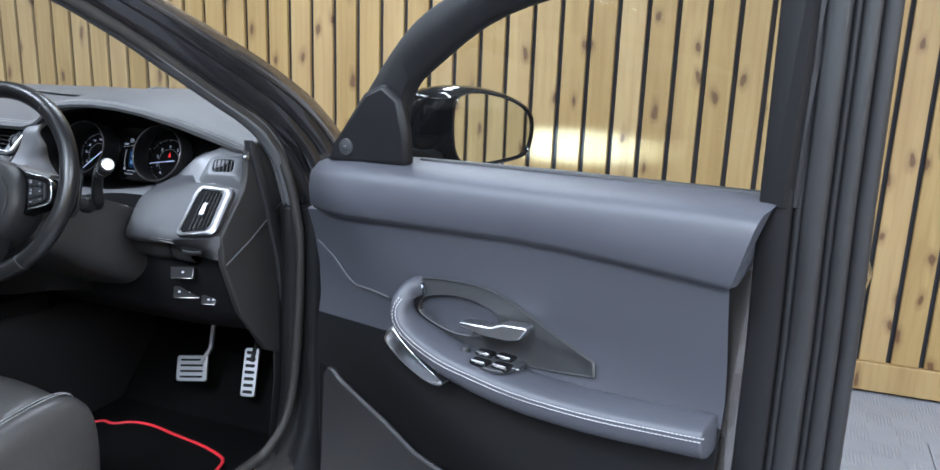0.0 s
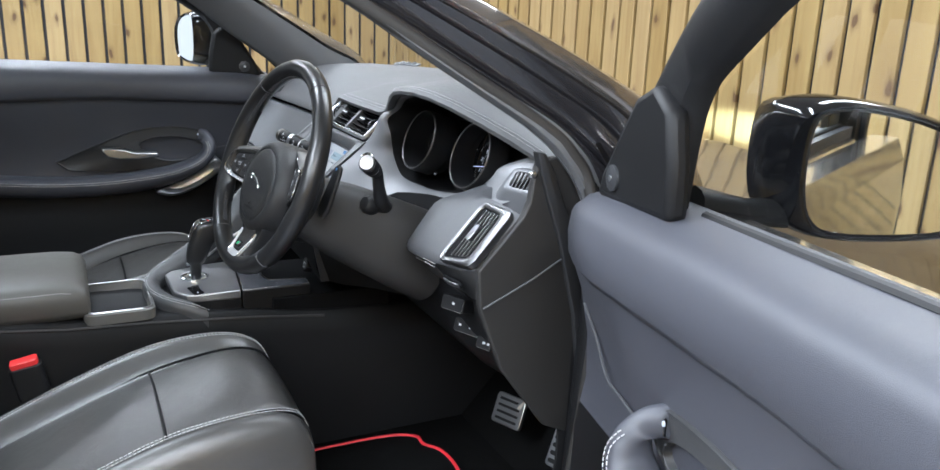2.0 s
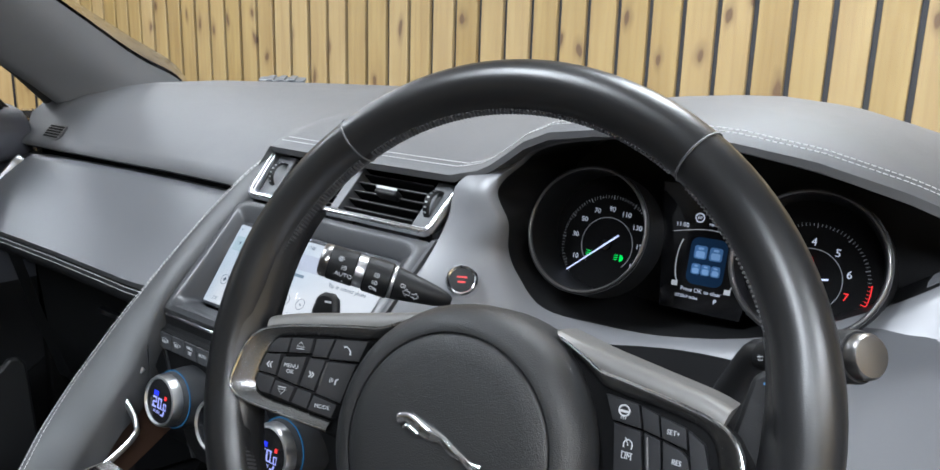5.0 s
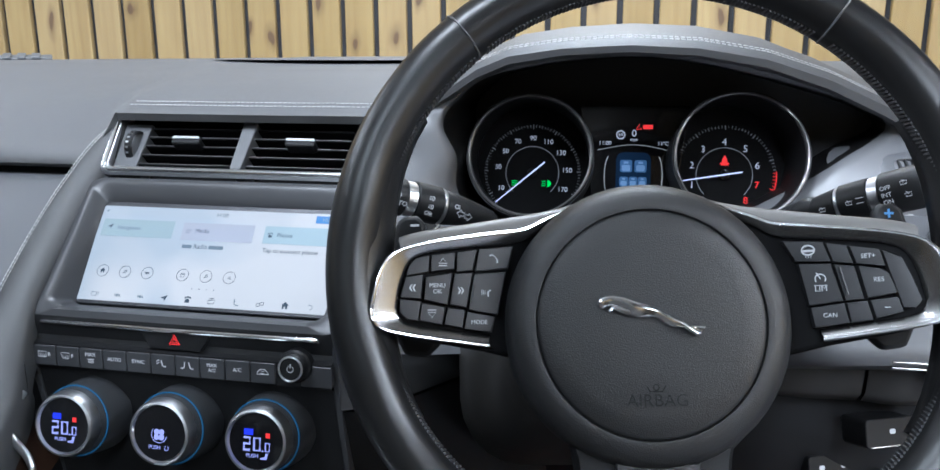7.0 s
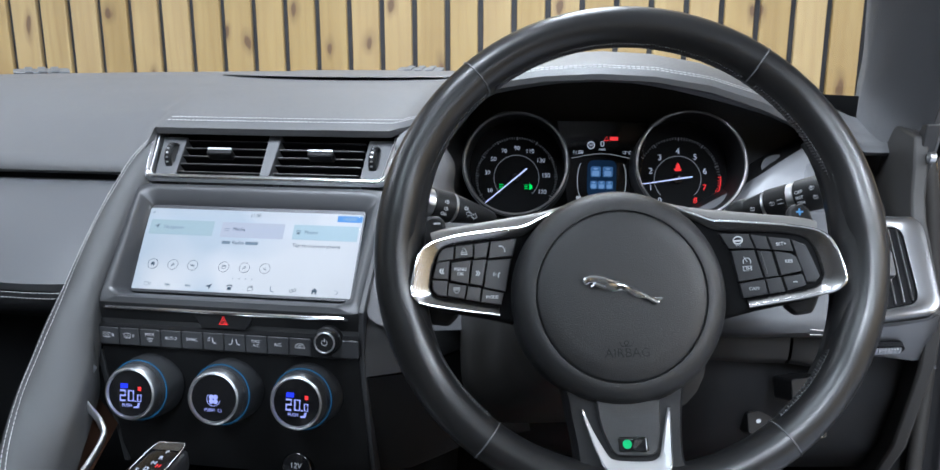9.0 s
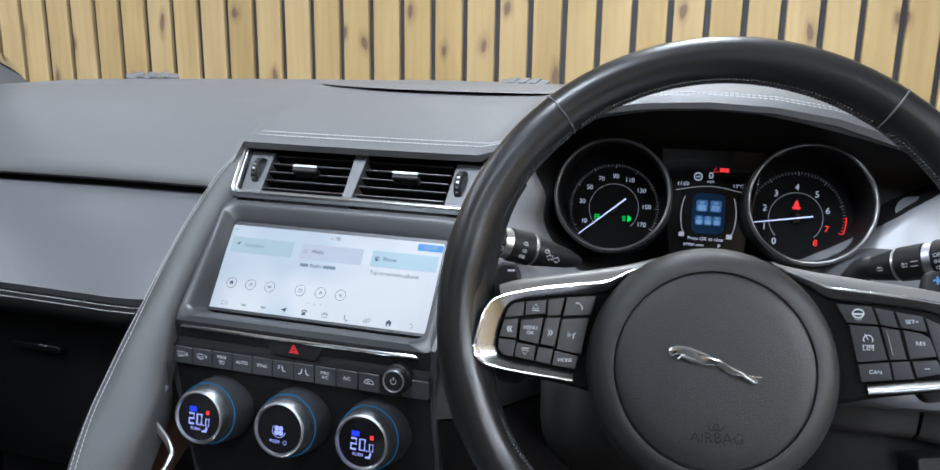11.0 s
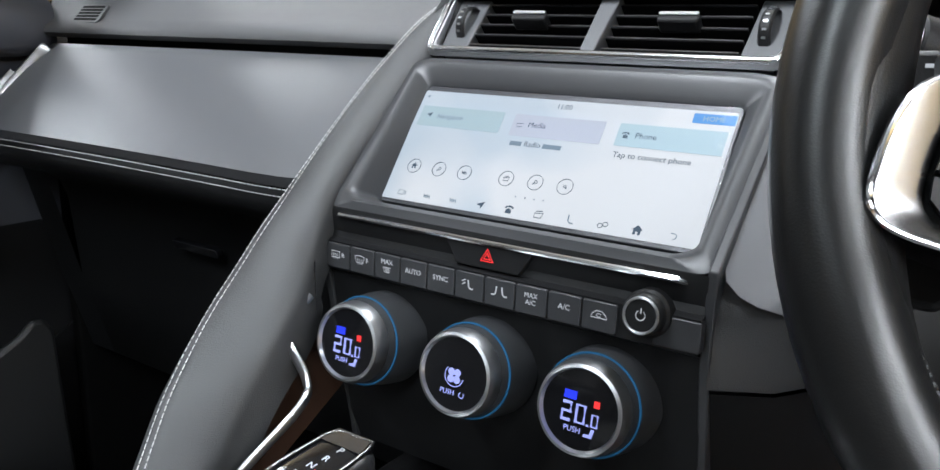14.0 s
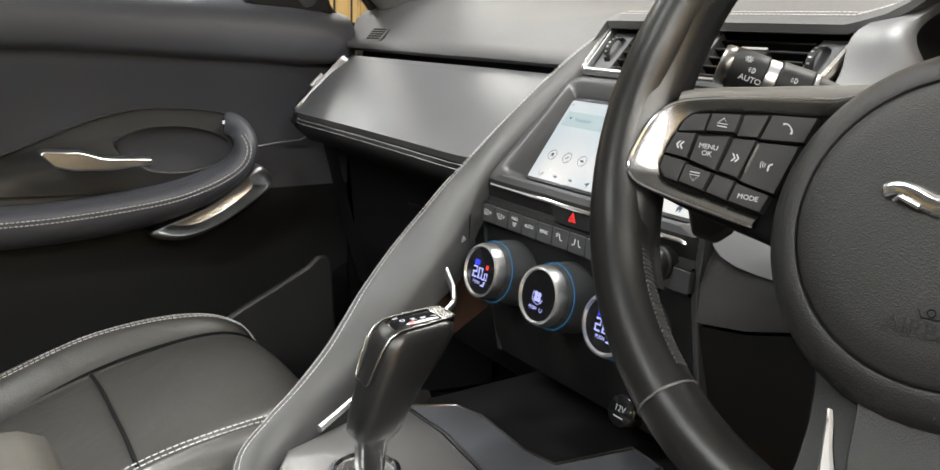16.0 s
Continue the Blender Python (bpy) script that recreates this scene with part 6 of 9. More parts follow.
        loft(bm, [[P(p.x - 0.002, p.y + 0.003, -0.040), P(p.x, p.y + 0.0015, -0.016), P(p.x, p.y, -0.005), P(lerp(p, q, 0.25).x, lerp(p, q, 0.25).y, -0.0012), P(lerp(p, q, 0.8).x, lerp(p, q, 0.8).y, 0.0012), P(q.x, q.y, 0.0010), P(q.x, q.y, -0.006)] for p, q in zip(a_, b_)])
        part("spoke_shell", bm, shell, core, "satin taupe shell over the spoke", angle=50)
        # bright C-shaped trim: a polished outer bead and a brushed inner face
        out = curve([(0.0405, 0.0716, 0), (0.0603, 0.0625, 0), (0.0714, 0.0572, 0), (0.0845, 0.0552, 0), (0.1062, 0.0518, 0), (0.1275, 0.0480, 0), (0.1422, 0.0438, 0), (0.1500, 0.0382, 0), (0.1550, 0.0285, 0), (0.1582, 0.0163, 0), (0.1595, 0.0062, 0), (0.1570, 0.0005, 0), (0.1500, -0.0034, 0), (0.1332, -0.0069, 0), (0.1124, -0.0100, 0), (0.0935, -0.0126, 0)], 4)
        inn = curve([(0.0560, 0.0600, 0), (0.0640, 0.0553, 0), (0.0722, 0.0500, 0), (0.0850, 0.0476, 0), (0.1040, 0.0456, 0), (0.1240, 0.0424, 0), (0.1340, 0.0395, 0), (0.1396, 0.0338, 0), (0.1430, 0.0245, 0), (0.1452, 0.0130, 0), (0.1454, 0.0062, 0), (0.1415, 0.0018, 0), (0.1330, -0.0006, 0), (0.1240, -0.0018, 0), (0.1080, -0.0042, 0), (0.0930, -0.0064, 0)], 4)
        loft(bm := bmesh.new(), [[P(p.x, p.y, -0.010), P(p.x, p.y, 0.0008), P(lerp(p, q, 0.10).x, lerp(p, q, 0.10).y, 0.0022), P(lerp(p, q, 0.3).x, lerp(p, q, 0.3).y, 0.0018), P(lerp(p, q, 0.85).x, lerp(p, q, 0.85).y, -0.0012), P(q.x, q.y, -0.0022), P(q.x, q.y, -0.008)] for p, q in zip(out, inn)])
        part("spoke_trim", bm, MAT["trim"], core, "brushed silver spoke trim", angle=50)
        bm = bmesh.new()
        tube(bm, [P(p.x, p.y, 0.0012) for p in out], 0.0011, 8)
        part("trim_bead", bm, MAT["chrome"], core, "polished bead round the spoke trim")
        # soft tongue of rim leather running into the spoke
        bm = bmesh.new()
        rows = []
        for i in range(17):
            u = i / 16
            a = radians((148 + 66 * u) if s < 0 else (32 - 66 * u))
            e = 0.0070 * math.sin(math.pi * u) ** 1.6
            rows.append([ring_point(a, -0.45 * r, 0.90 * r), ring_point(a, -0.72 * r - e * 0.15, 0.66 * r), ring_point(a, -0.94 * r - e * 0.55, 0.25 * r), ring_point(a, -1.0 * r - e, -0.20 * r), ring_point(a, -1.0 * r - e, -0.80 * r), ring_point(a, -0.4 * r, -1.0 * r)])
        loft(bm, rows, closed=False)
        part("rim_tongue", bm, MAT["rimleather"], rim, "leather spread from rim to spoke", angle=80)
        # switch keys
        if s < 0:
            keys = [("", [(0.1385, 0.0345), (0.1348, 0.0388), (0.1268, 0.0404), (0.1276, 0.0308), (0.1402, 0.0284)]), ("up", [(0.1257, 0.0406), (0.1120, 0.0424), (0.1128, 0.0328), (0.1266, 0.0310)]), ("", [(0.1109, 0.0426), (0.0996, 0.0445), (0.1024, 0.0322), (0.1117, 0.0310)]), ("call", [(0.0983, 0.0448), (0.0779, 0.0470), (0.0812, 0.0334), (0.1011, 0.0314)]),
                    ("\u00ab", [(0.1404, 0.0275), (0.1306, 0.0292), (0.1320, 0.0150), (0.1434, 0.0158)]), ("MENU\nOK", [(0.1290, 0.0276), (0.1140, 0.0303), (0.1168, 0.0112), (0.1302, 0.0142)]), ("\u00bb", [(0.1126, 0.0298), (0.1022, 0.0308), (0.1060, 0.0098), (0.1156, 0.0114)]), ("talk", [(0.1008, 0.0300), (0.0825, 0.0316), (0.0880, 0.0052), (0.1050, 0.0084)]),
                    ("", [(0.1436, 0.0146), (0.1320, 0.0136), (0.1336, 0.0022), (0.1402, 0.0030), (0.1440, 0.0077)]), ("down", [(0.1315, 0.0122), (0.1183, 0.0101), (0.1202, 0.0000), (0.1328, 0.0024)]), ("", [(0.1168, 0.0096), (0.1070, 0.0084), (0.1086, -0.0022), (0.1190, -0.0002)]), ("MODE", [(0.1058, 0.0074), (0.0896, 0.0043), (0.0918, -0.0048), (0.1076, -0.0024)])]
        else:
            keys = [("heat", [(0.0824, 0.0463), (0.1034, 0.0445), (0.1070, 0.0326), (0.0885, 0.0336)]), ("", [(0.1045, 0.0440), (0.1152, 0.0416), (0.1180, 0.0308), (0.1080, 0.0324)]), ("SET+", [(0.1162, 0.0413), (0.1311, 0.0384), (0.1334, 0.0284), (0.1191, 0.0307)]), ("", [(0.1322, 0.0381), (0.1416, 0.0332), (0.1455, 0.0219), (0.1494, 0.0085), (0.1460, 0.0040), (0.1402, 0.0044), (0.1387, 0.0109), (0.1352, 0.0252)]), ("LIM", [(0.0898, 0.0325), (0.1066, 0.0315), (0.1116, 0.0094), (0.0940, 0.0072)]),
                    ("", [(0.1083, 0.0312), (0.1182, 0.0296), (0.1220, 0.0101), (0.1127, 0.0094)]), ("RES", [(0.1196, 0.0296), (0.1300, 0.0274), (0.1344, 0.0245), (0.1378, 0.0130), (0.1230, 0.0104)]), ("CAN", [(0.0945, 0.0062), (0.1121, 0.0084), (0.1138, -0.0030), (0.0961, -0.0055)]), ("", [(0.1130, 0.0084), (0.1233, 0.0094), (0.1256, -0.0017), (0.1146, -0.0030)]), ("\u2013", [(0.1244, 0.0094), (0.1381, 0.0108), (0.1400, 0.0024), (0.1266, -0.0010)])]
            keys = [(k, [(x - off, y) for x, y in pts]) for k, pts in keys]
        for mark, pts in keys:
            cx, cy = sum(p[0] for p in pts) / len(pts), sum(p[1] for p in pts) / len(pts)
            proud = 0.0012 if mark in ("MENU\nOK", "RES") else (0.0006 if mark else 0.0)
            bm = bmesh.new()
            loft(bm, [[P(cx + (x - cx) * k, cy + (y - cy) * k, z) for x, y in pts] for k, z in ((0.985, -0.004), (0.985, -0.0002 + proud), (0.955, 0.0006 + proud), (0.85, 0.0007 + proud))])
            key = part("button", bm, rubber, core, "soft black switch", angle=30)
            z = 0.0010 + proud
            m_ = frame_on(P(cx, cy, z), P(cx + 0.01 * s, cy) - P(cx, cy), P(cx, cy + 0.01) - P(cx, cy))
            if mark in ("up", "down"):
                q = 1 if mark == "up" else -1
                bm = bmesh.new()
                tube(bm, [m_ @ Vector((x, y * q, 0)) for x, y in ((-0.0026, -0.0008), (0, 0.0022), (0.0026, -0.0008))], 0.00028, 4, True)
                box(bm, (0.0052, 0.0005, 0.0002), m_, (0, -0.0022 * q, 0))
            elif mark == "call":
                bm = bmesh.new()
                tube(bm, [m_ @ Vector(p) for p in ((-0.0026, 0.0018, 0), (-0.0008, 0.0022, 0), (0.001, 0.001, 0), (0.0022, -0.0008, 0), (0.0022, -0.0026, 0))], [0.0006, 0.0004, 0.0003, 0.0004, 0.0006], 5)
            elif mark == "talk":
                bm = bmesh.new()
                for k in (0, 1, 2):
                    tube(bm, [m_ @ Vector((-0.0026 + 0.001 * k - 0.0006 * math.cos(a), 0.0012 * math.sin(a) * (1.6 - 0.4 * k), 0)) for a in np.linspace(-1.2, 1.2, 6)], 0.0002, 4)
                tube(bm, [m_ @ Vector(p) for p in ((0.0008, -0.0026, 0), (0.0008, 0.0002, 0), (0.0024, 0.0014, 0))], 0.0005, 5)
            elif mark == "heat":
                bm = bmesh.new()
                tube(bm, [m_ @ Vector((0.0034 * math.cos(a), 0.0028 * math.sin(a) + 0.0006, 0)) for a in np.linspace(0, 2 * math.pi, 22)[:-1]], 0.0005, 4, True)
                box(bm, (0.0058, 0.0013, 0.0002), m_, (0, 0.0002, 0))
                for k in (-0.0014, 0, 0.0014):
                    box(bm, (0.0004, 0.0014, 0.0002), m_, (k, -0.0032, 0))
            elif mark == "LIM":
                bm = bmesh.new()
                tube(bm, [m_ @ Vector((0.0028 * math.cos(a), 0.0026 + 0.0028 * math.sin(a), 0)) for a in np.linspace(-0.6, 3.74, 16)], 0.00035, 4)
                tube(bm, [m_ @ Vector((0.0002, 0.0024, 0)), m_ @ Vector((-0.0020, 0.0062, 0))], 0.0003, 4)
                box(bm, (0.0074, 0.0004, 0.0002), m_, (0, -0.0012, 0))
                lettering("LIM", 0.0046, m_ @ Matrix.Translation((0, -0.0032, 0)), GLOW["dim"], core, name="marking")
            elif mark:
                lettering(mark, 0.0036 if len(mark) > 2 else (0.009 if mark != "\u2013" else 0.006), m_, GLOW["dim"], core, name="marking")
                continue
            else:
                continue
            part("marking", bm, GLOW["dim"], core)
        # slim bar beside the tall key
        bm = bmesh.new()
        tube(bm, [P(x, y, 0.0012) for x, y in (((0.1008, 0.0290), (0.1032, 0.0140)) if s < 0 else ((0.1040, 0.0292), (0.1072, 0.0130)))], 0.0008, 6)
        part("key_bar", bm, MAT["bezel"], core)
        # gear paddle behind the spoke, its head showing above and its foot below
        bm = bmesh.new()
        loft(bm, [[W @ Vector((s * (x + (0.015 if s > 0 else 0)), y, z)) for x, y in ((0.134, 0.060), (0.136, 0.070), (0.141, 0.0735), (0.149, 0.0735), (0.154, 0.070), (0.1565, 0.060), (0.158, 0.0), (0.153, -0.010), (0.1495, -0.0172), (0.1345, -0.0191), (0.127, -0.012), (0.122, 0.0))] for z in (-0.046, -0.038)])
        pad = part("gear_paddle", bm, MAT["black"], core, "black gear paddle behind the spoke", bevel=0.003)
        bm = bmesh.new()
        box(bm, (0.0056, 0.0014, 0.0004), W, (s * (0.142 if s < 0 else 0.160), 0.0668, -0.0378))
        if s > 0:
            box(bm, (0.0014, 0.0056, 0.0004), W, (s * 0.160, 0.0668, -0.0378))
        part("marking", bm, GLOW["blue"] if s > 0 else GLOW["dim"], core)
    # lower spoke, rising towards the face of the rim
    def rise(y):
        return 0.006 + 0.022 * min(1.2, max(0.0, (-0.09 - y) / 0.05))

    bm = bmesh.new()
    o = [(0.050, -0.060), (0.0455, -0.078), (0.0430, -0.095), (0.0408, -0.110), (0.0400, -0.122), (0.043, -0.134), (0.054, -0.143)]
    rows = [[W @ Vector((x, y_, rise(y_) - 0.036)) for x in (w, -w)] + [W @ Vector((-w, y_, rise(y_) - 0.010)), W @ Vector((-w * 0.93, y_, rise(y_) - 0.0035)), W @ Vector((w * 0.93, y_, rise(y_) - 0.0035)), W @ Vector((w, y_, rise(y_) - 0.010))] for w, y_ in o]
    loft(bm, rows)
    ls = part("lower_spoke", bm, MAT["black"], sw, "black lower spoke running into the rim", angle=50)
    bm = bmesh.new()
    vo = curve([(-0.0332, -0.0860, 0), (-0.0285, -0.1040, 0), (-0.0240, -0.1185, 0), (-0.0195, -0.1280, 0), (-0.0125, -0.1325, 0), (0.0, -0.1338, 0), (0.0150, -0.1342, 0), (0.0240, -0.1322, 0), (0.0280, -0.1270, 0), (0.0296, -0.1165, 0), (0.0328, -0.0860, 0)], 5)
    vi = curve([(-0.0322, -0.0860, 0), (-0.0262, -0.1015, 0), (-0.0200, -0.1135, 0), (-0.0160, -0.1200, 0), (-0.0120, -0.1222, 0), (-0.0030, -0.1232, 0), (0.0135, -0.1236, 0), (0.0196, -0.1214, 0), (0.0222, -0.1170, 0), (0.0256, -0.1060, 0), (0.0318, -0.0860, 0)], 5)
    loft(bm, [[W @ Vector((p.x, p.y, rise(p.y) - 0.006)), W @ Vector((p.x, p.y, rise(p.y) + 0.0002)), W @ Vector((*lerp(p, q, 0.12).xy, rise(lerp(p, q, 0.12).y) + 0.0014)), W @ Vector((*lerp(p, q, 0.85).xy, rise(lerp(p, q, 0.85).y) + 0.0006)), W @ Vector((q.x, q.y, rise(q.y) - 0.002))] for p, q in zip(vo, vi)], closed=False)
    part("lower_trim", bm, MAT["litsilver"], ls, "satin silver U-shaped trim", angle=50)
    bm = bmesh.new()
    tube(bm, [W @ Vector((p.x, p.y, rise(p.y) + 0.0006)) for p in vo], 0.0008, 6)
    part("trim_bead", bm, MAT["chrome"], ls)
    # charcoal tongue inside the U with the badge
    pl = [(-0.0222, -0.080), (-0.0212, -0.0911), (-0.0184, -0.1045), (-0.0138, -0.1155), (-0.0100, -0.1188), (0.0030, -0.1194), (0.0156, -0.1194), (0.0200, -0.1158), (0.0230, -0.1050), (0.0252, -0.0885), (0.0256, -0.080)]
    bm = bmesh.new()
    mid_ = (0.002, -0.098)
    loft(bm, [[W @ Vector((mid_[0] + (x - mid_[0]) * k, mid_[1] + (y - mid_[1]) * k, rise(mid_[1] + (y - mid_[1]) * k) + z)) for x, y in pl] for k, z in ((1.0, -0.006), (1.0, 0.0004), (0.96, 0.0014), (0.5, 0.0014), (0.02, 0.0014))])
    part("tongue", bm, MAT["hub"], ls, "charcoal tongue inside the silver trim", angle=40)
    mb_ = frame_on(W @ Vector((0.0020, -0.1115, rise(-0.1115) + 0.0016)), W.to_3x3() @ Vector((1, -0.02, 0)), W.to_3x3() @ Vector((0, 1, -0.44)))
    bm = bmesh.new()
    loft(bm, [[mb_ @ Vector((x, y, z)) for x, y in rounded(0.0215 * k, 0.0112 * k, 0.0015 * k)] for k, z in ((1.0, -0.002), (1.0, 0.0006), (0.94, 0.0010), (0.86, 0.0006))])
    bd = part("badge", bm, MAT["gloss"], ls, "small glossy badge with a green dot")
    bm = bmesh.new()
    prism(bm, [(-0.0045 + 0.0034 * math.cos(a), 0.0034 * math.sin(a)) for a in np.linspace(0, 6.283, 19)[:-1]], 0.0007, 0.0012, mb_)
    part("green_dot", bm, surface("green enamel", (0.02, 0.45, 0.15), 0.3), bd)
    bm = bmesh.new()
    prism(bm, [(-0.0008, -0.0032), (0.0016, -0.0032), (0.0044, 0.0), (0.0080, 0.0032), (0.0012, 0.0032)], 0.0007, 0.0012, mb_)
    part("bright_mark", bm, MAT["chrome"], bd)
    # column shroud
    col = thing("steering_column", (0.403, 0.25, 1.0), "matt black steering column shroud with stalks", "steering column")
    bm = bmesh.new()
    secs = []
    for t, w, h in ((-0.030, 0.050, 0.040), (-0.045, 0.068, 0.050), (-0.10, 0.084, 0.060), (-0.15, 0.096, 0.068), (-0.20, 0.118, 0.076), (-0.26, 0.132, 0.082), (-0.33, 0.136, 0.086)):
        secs.append([W @ Vector((x, y - 0.006 + t * 0.10, t)) for x, y in rounded(2 * w, 2 * h, min(w, h) * 0.7, 5)])
    loft(bm, secs)
    part("shroud", bm, MAT["shroud"], col, "matt black shroud", angle=60)
    # left stalk: a tapered root, two pale rings, a switch collar and the lamp switch at its end
    a, b = Vector((0.278, 0.1725, 1.1140)), Vector((0.2055, 0.1190, 1.1415))
    d = b - a
    L = d.length
    d.normalize()

    def turned(p0, dd, prof, n=24):
        bm = bmesh.new()
        tube(bm, [p0 + dd * h for h, _ in prof], [r_ for _, r_ in prof], n)
        return bm

    st = part("stalk", turned(a, d, [(-0.012, 0.003), (-0.008, 0.0055), (0.0, 0.0078), (0.018, 0.0108), (0.0340, 0.0132), (0.0348, 0.0128)]), MAT["black"], col, "black light stalk with white symbols", angle=40)
    part("stalk_ring", turned(a, d, [(0.0348, 0.0128), (0.0356, 0.0134), (0.0372, 0.0134), (0.0378, 0.0128)]), MAT["silver"], st, angle=40)
    part("stalk_collar", turned(a, d, [(0.0378, 0.0134), (0.0388, 0.0143), (0.0575, 0.0141), (0.0585, 0.0132)]), MAT["black"], st, angle=40)
    part("stalk_ring", turned(a, d, [(0.0585, 0.0124), (0.0590, 0.0130), (0.0655, 0.0130), (0.0660, 0.0124)]), MAT["silver"], st, angle=40)
    part("stalk_switch", turned(a, d, [(0.0660, 0.0128), (0.0668, 0.0136), (L - 0.008, 0.0136), (L - 0.007, 0.0128)]), MAT["black"], st, angle=40)
    part("stalk_cap", turned(a, d, [(L - 0.007, 0.0126), (L - 0.006, 0.0131), (L - 0.002, 0.0130), (L, 0.0118), (L + 0.0006, 0.006)]), MAT["satin"], st, angle=40)
    up = Vector((0.36, -0.45, 1.25)) - a
    side = d.cross(up).normalized()
    up = side.cross(d).normalized()

    def on_stalk(h, rr, turn):
        """A small plane on the barrel, read with the tip to the left."""
        q = radians(turn)
        n_ = up * math.cos(q) + side * math.sin(q)
        y_ = n_.cross(-d)
        return frame_on(a + d * h + n_ * rr, -d, y_)

    for h, txt, sz, rr, q in ((0.0735, "AUTO", 0.0050, 0.0138, 16), (0.0735, "i", 0.0048, 0.0138, 44), (0.0470, "R", 0.0042, 0.0145, 30)):
        lettering(txt, sz, on_stalk(h, rr, q if (-d).cross(side).dot(up) < 0 else -q), GLOW["dim"], st, name="marking")
    for h, rr, q, kind in ((0.0745, 0.0138, -8, "beam"), (0.0785, 0.0138, -34, "sun"), (0.0490, 0.0145, 6, "beam"), (0.0490, 0.0145, -18, "beam"), (0.0505, 0.0145, 26, "fog"), (0.0235, 0.0122, 8, "arrow_l"), (0.0165, 0.0112, 14, "arrow_r"), (0.0280, 0.0130, -12, "fog")):
        m_ = on_stalk(h, rr, q if (-d).cross(side).dot(up) < 0 else -q)
        bm = bmesh.new()
        if kind == "beam":
            tube(bm, [m_ @ Vector((0.0004 + 0.0016 * math.cos(t_), 0.0016 * math.sin(t_), 0)) for t_ in np.linspace(-1.57, 1.57, 9)], 0.0003, 4, True)
            for k in (-0.0011, 0, 0.0011):
                box(bm, (0.0014, 0.0004, 0.0002), m_, (-0.0012, k, 0))
        elif kind == "sun":
            tube(bm, [m_ @ Vector((0.0011 * math.cos(t_), 0.0011 * math.sin(t_), 0)) for t_ in np.linspace(0, 6.283, 11)[:-1]], 0.0003, 4, True)
            for k in range(8):
                box(bm, (0.0009, 0.0004, 0.0002), m_ @ pose(0, 0, 0, 0, 0, 45 * k), (0.0021, 0, 0))
        elif kind == "fog":
            tube(bm, [m_ @ Vector((0.0014 * math.cos(t_), 0.0014 * math.sin(t_), 0)) for t_ in np.linspace(0, 6.283, 11)[:-1]], 0.0003, 4, True)
            box(bm, (0.0004, 0.0034, 0.0002), m_, (0.0022, 0, 0))
        else:
            q_ = -1 if kind == "arrow_l" else 1
            tube(bm, [m_ @ Vector((x * q_, y, 0)) for x, y in ((0.003, 0), (0.0, 0.003), (0.0, 0.0014), (-0.0026, 0.0014), (-0.0026, -0.0014), (0.0, -0.0014), (0.0, -0.003))], 0.0003, 4, True)
        part("marking", bm, GLOW["dim"], st)
    # right stalk: an elbow, a tapered root, two pale rings and a switch barrel with a silver end
    a, b = Vector((0.522, 0.2085, 1.1205)), Vector((0.5865, 0.1690, 1.1500))
    d = (b - a).normalized()
    bm = bmesh.new()
    tube(bm, curve([(0.462, 0.250, 1.040), (0.487, 0.232, 1.056), (0.498, 0.2225, 1.085), a - d * 0.010, a], 4), [0.013, 0.0132, 0.0134, 0.0134, 0.0132, 0.0128, 0.0122, 0.0116, 0.0110, 0.0106, 0.0104, 0.0102, 0.0100, 0.0098, 0.0096, 0.0094, 0.0094], 16)
    bm2 = bmesh.new()
    lathe(bm2, [(0.0, -0.004), (0.012, -0.003), (0.0165, 0.004), (0.0165, 0.020), (0.012, 0.026), (0.0, 0.027)], frame_on((0.472, 0.224, 1.045), (1, 0.3, 0), (0, 0.5, 1)), 24)
    part("stalk_pivot", bm2, MAT["black"], col, "round black stalk pivot", angle=40)
    st = part("stalk", bm, MAT["black"], col, "black wiper stalk with a silver end", angle=40)
    L = (b - a).length
    part("stalk_sleeve", turned(a, d, [(-0.002, 0.0092), (0.0, 0.0098), (0.017, 0.0125), (0.0175, 0.0120)]), MAT["black"], st, angle=40)
    part("stalk_ring", turned(a, d, [(0.0175, 0.0122), (0.0182, 0.0129), (0.0196, 0.0129), (0.0202, 0.0122)]), MAT["silver"], st, angle=40)
    part("stalk_collar", turned(a, d, [(0.0202, 0.0128), (0.0210, 0.0136), (0.0405, 0.0142), (0.0412, 0.0134)]), MAT["black"], st, angle=40)
    part("stalk_ring", turned(a, d, [(0.0412, 0.0130), (0.0418, 0.0137), (0.0478, 0.0137), (0.0484, 0.0130)]), MAT["silver"], st, angle=40)
    part("stalk_switch", turned(a, d, [(0.0484, 0.0140), (0.0494, 0.0150), (L - 0.006, 0.0152), (L - 0.004, 0.0142)]), MAT["black"], st, angle=40)
    part("stalk_button", turned(a, d, [(L - 0.004, 0.0128), (L + 0.002, 0.0128), (L + 0.004, 0.0112), (L + 0.0045, 0.004)]), MAT["satin"], st, "round silver end button", angle=40)
    up = Vector((0.36, -0.45, 1.25)) - a
    side = d.cross(up).normalized()
    up = side.cross(d).normalized()
    way = 1 if d.cross(side).dot(up) > 0 else -1

    def on_arm(h, rr, turn):
        q = radians(turn * way)
        n_ = up * math.cos(q) - side * math.sin(q)
        return frame_on(a + d * h + n_ * rr, d, n_.cross(d))

    for h, txt, rr, q in ((0.0545, "OFF", 0.0154, -14), (0.0545, "INT", 0.0154, 4), (0.0545, "ON", 0.0154, 22)):
        lettering(txt, 0.0042, on_arm(h, rr, q), GLOW["dim"], st, name="marking")
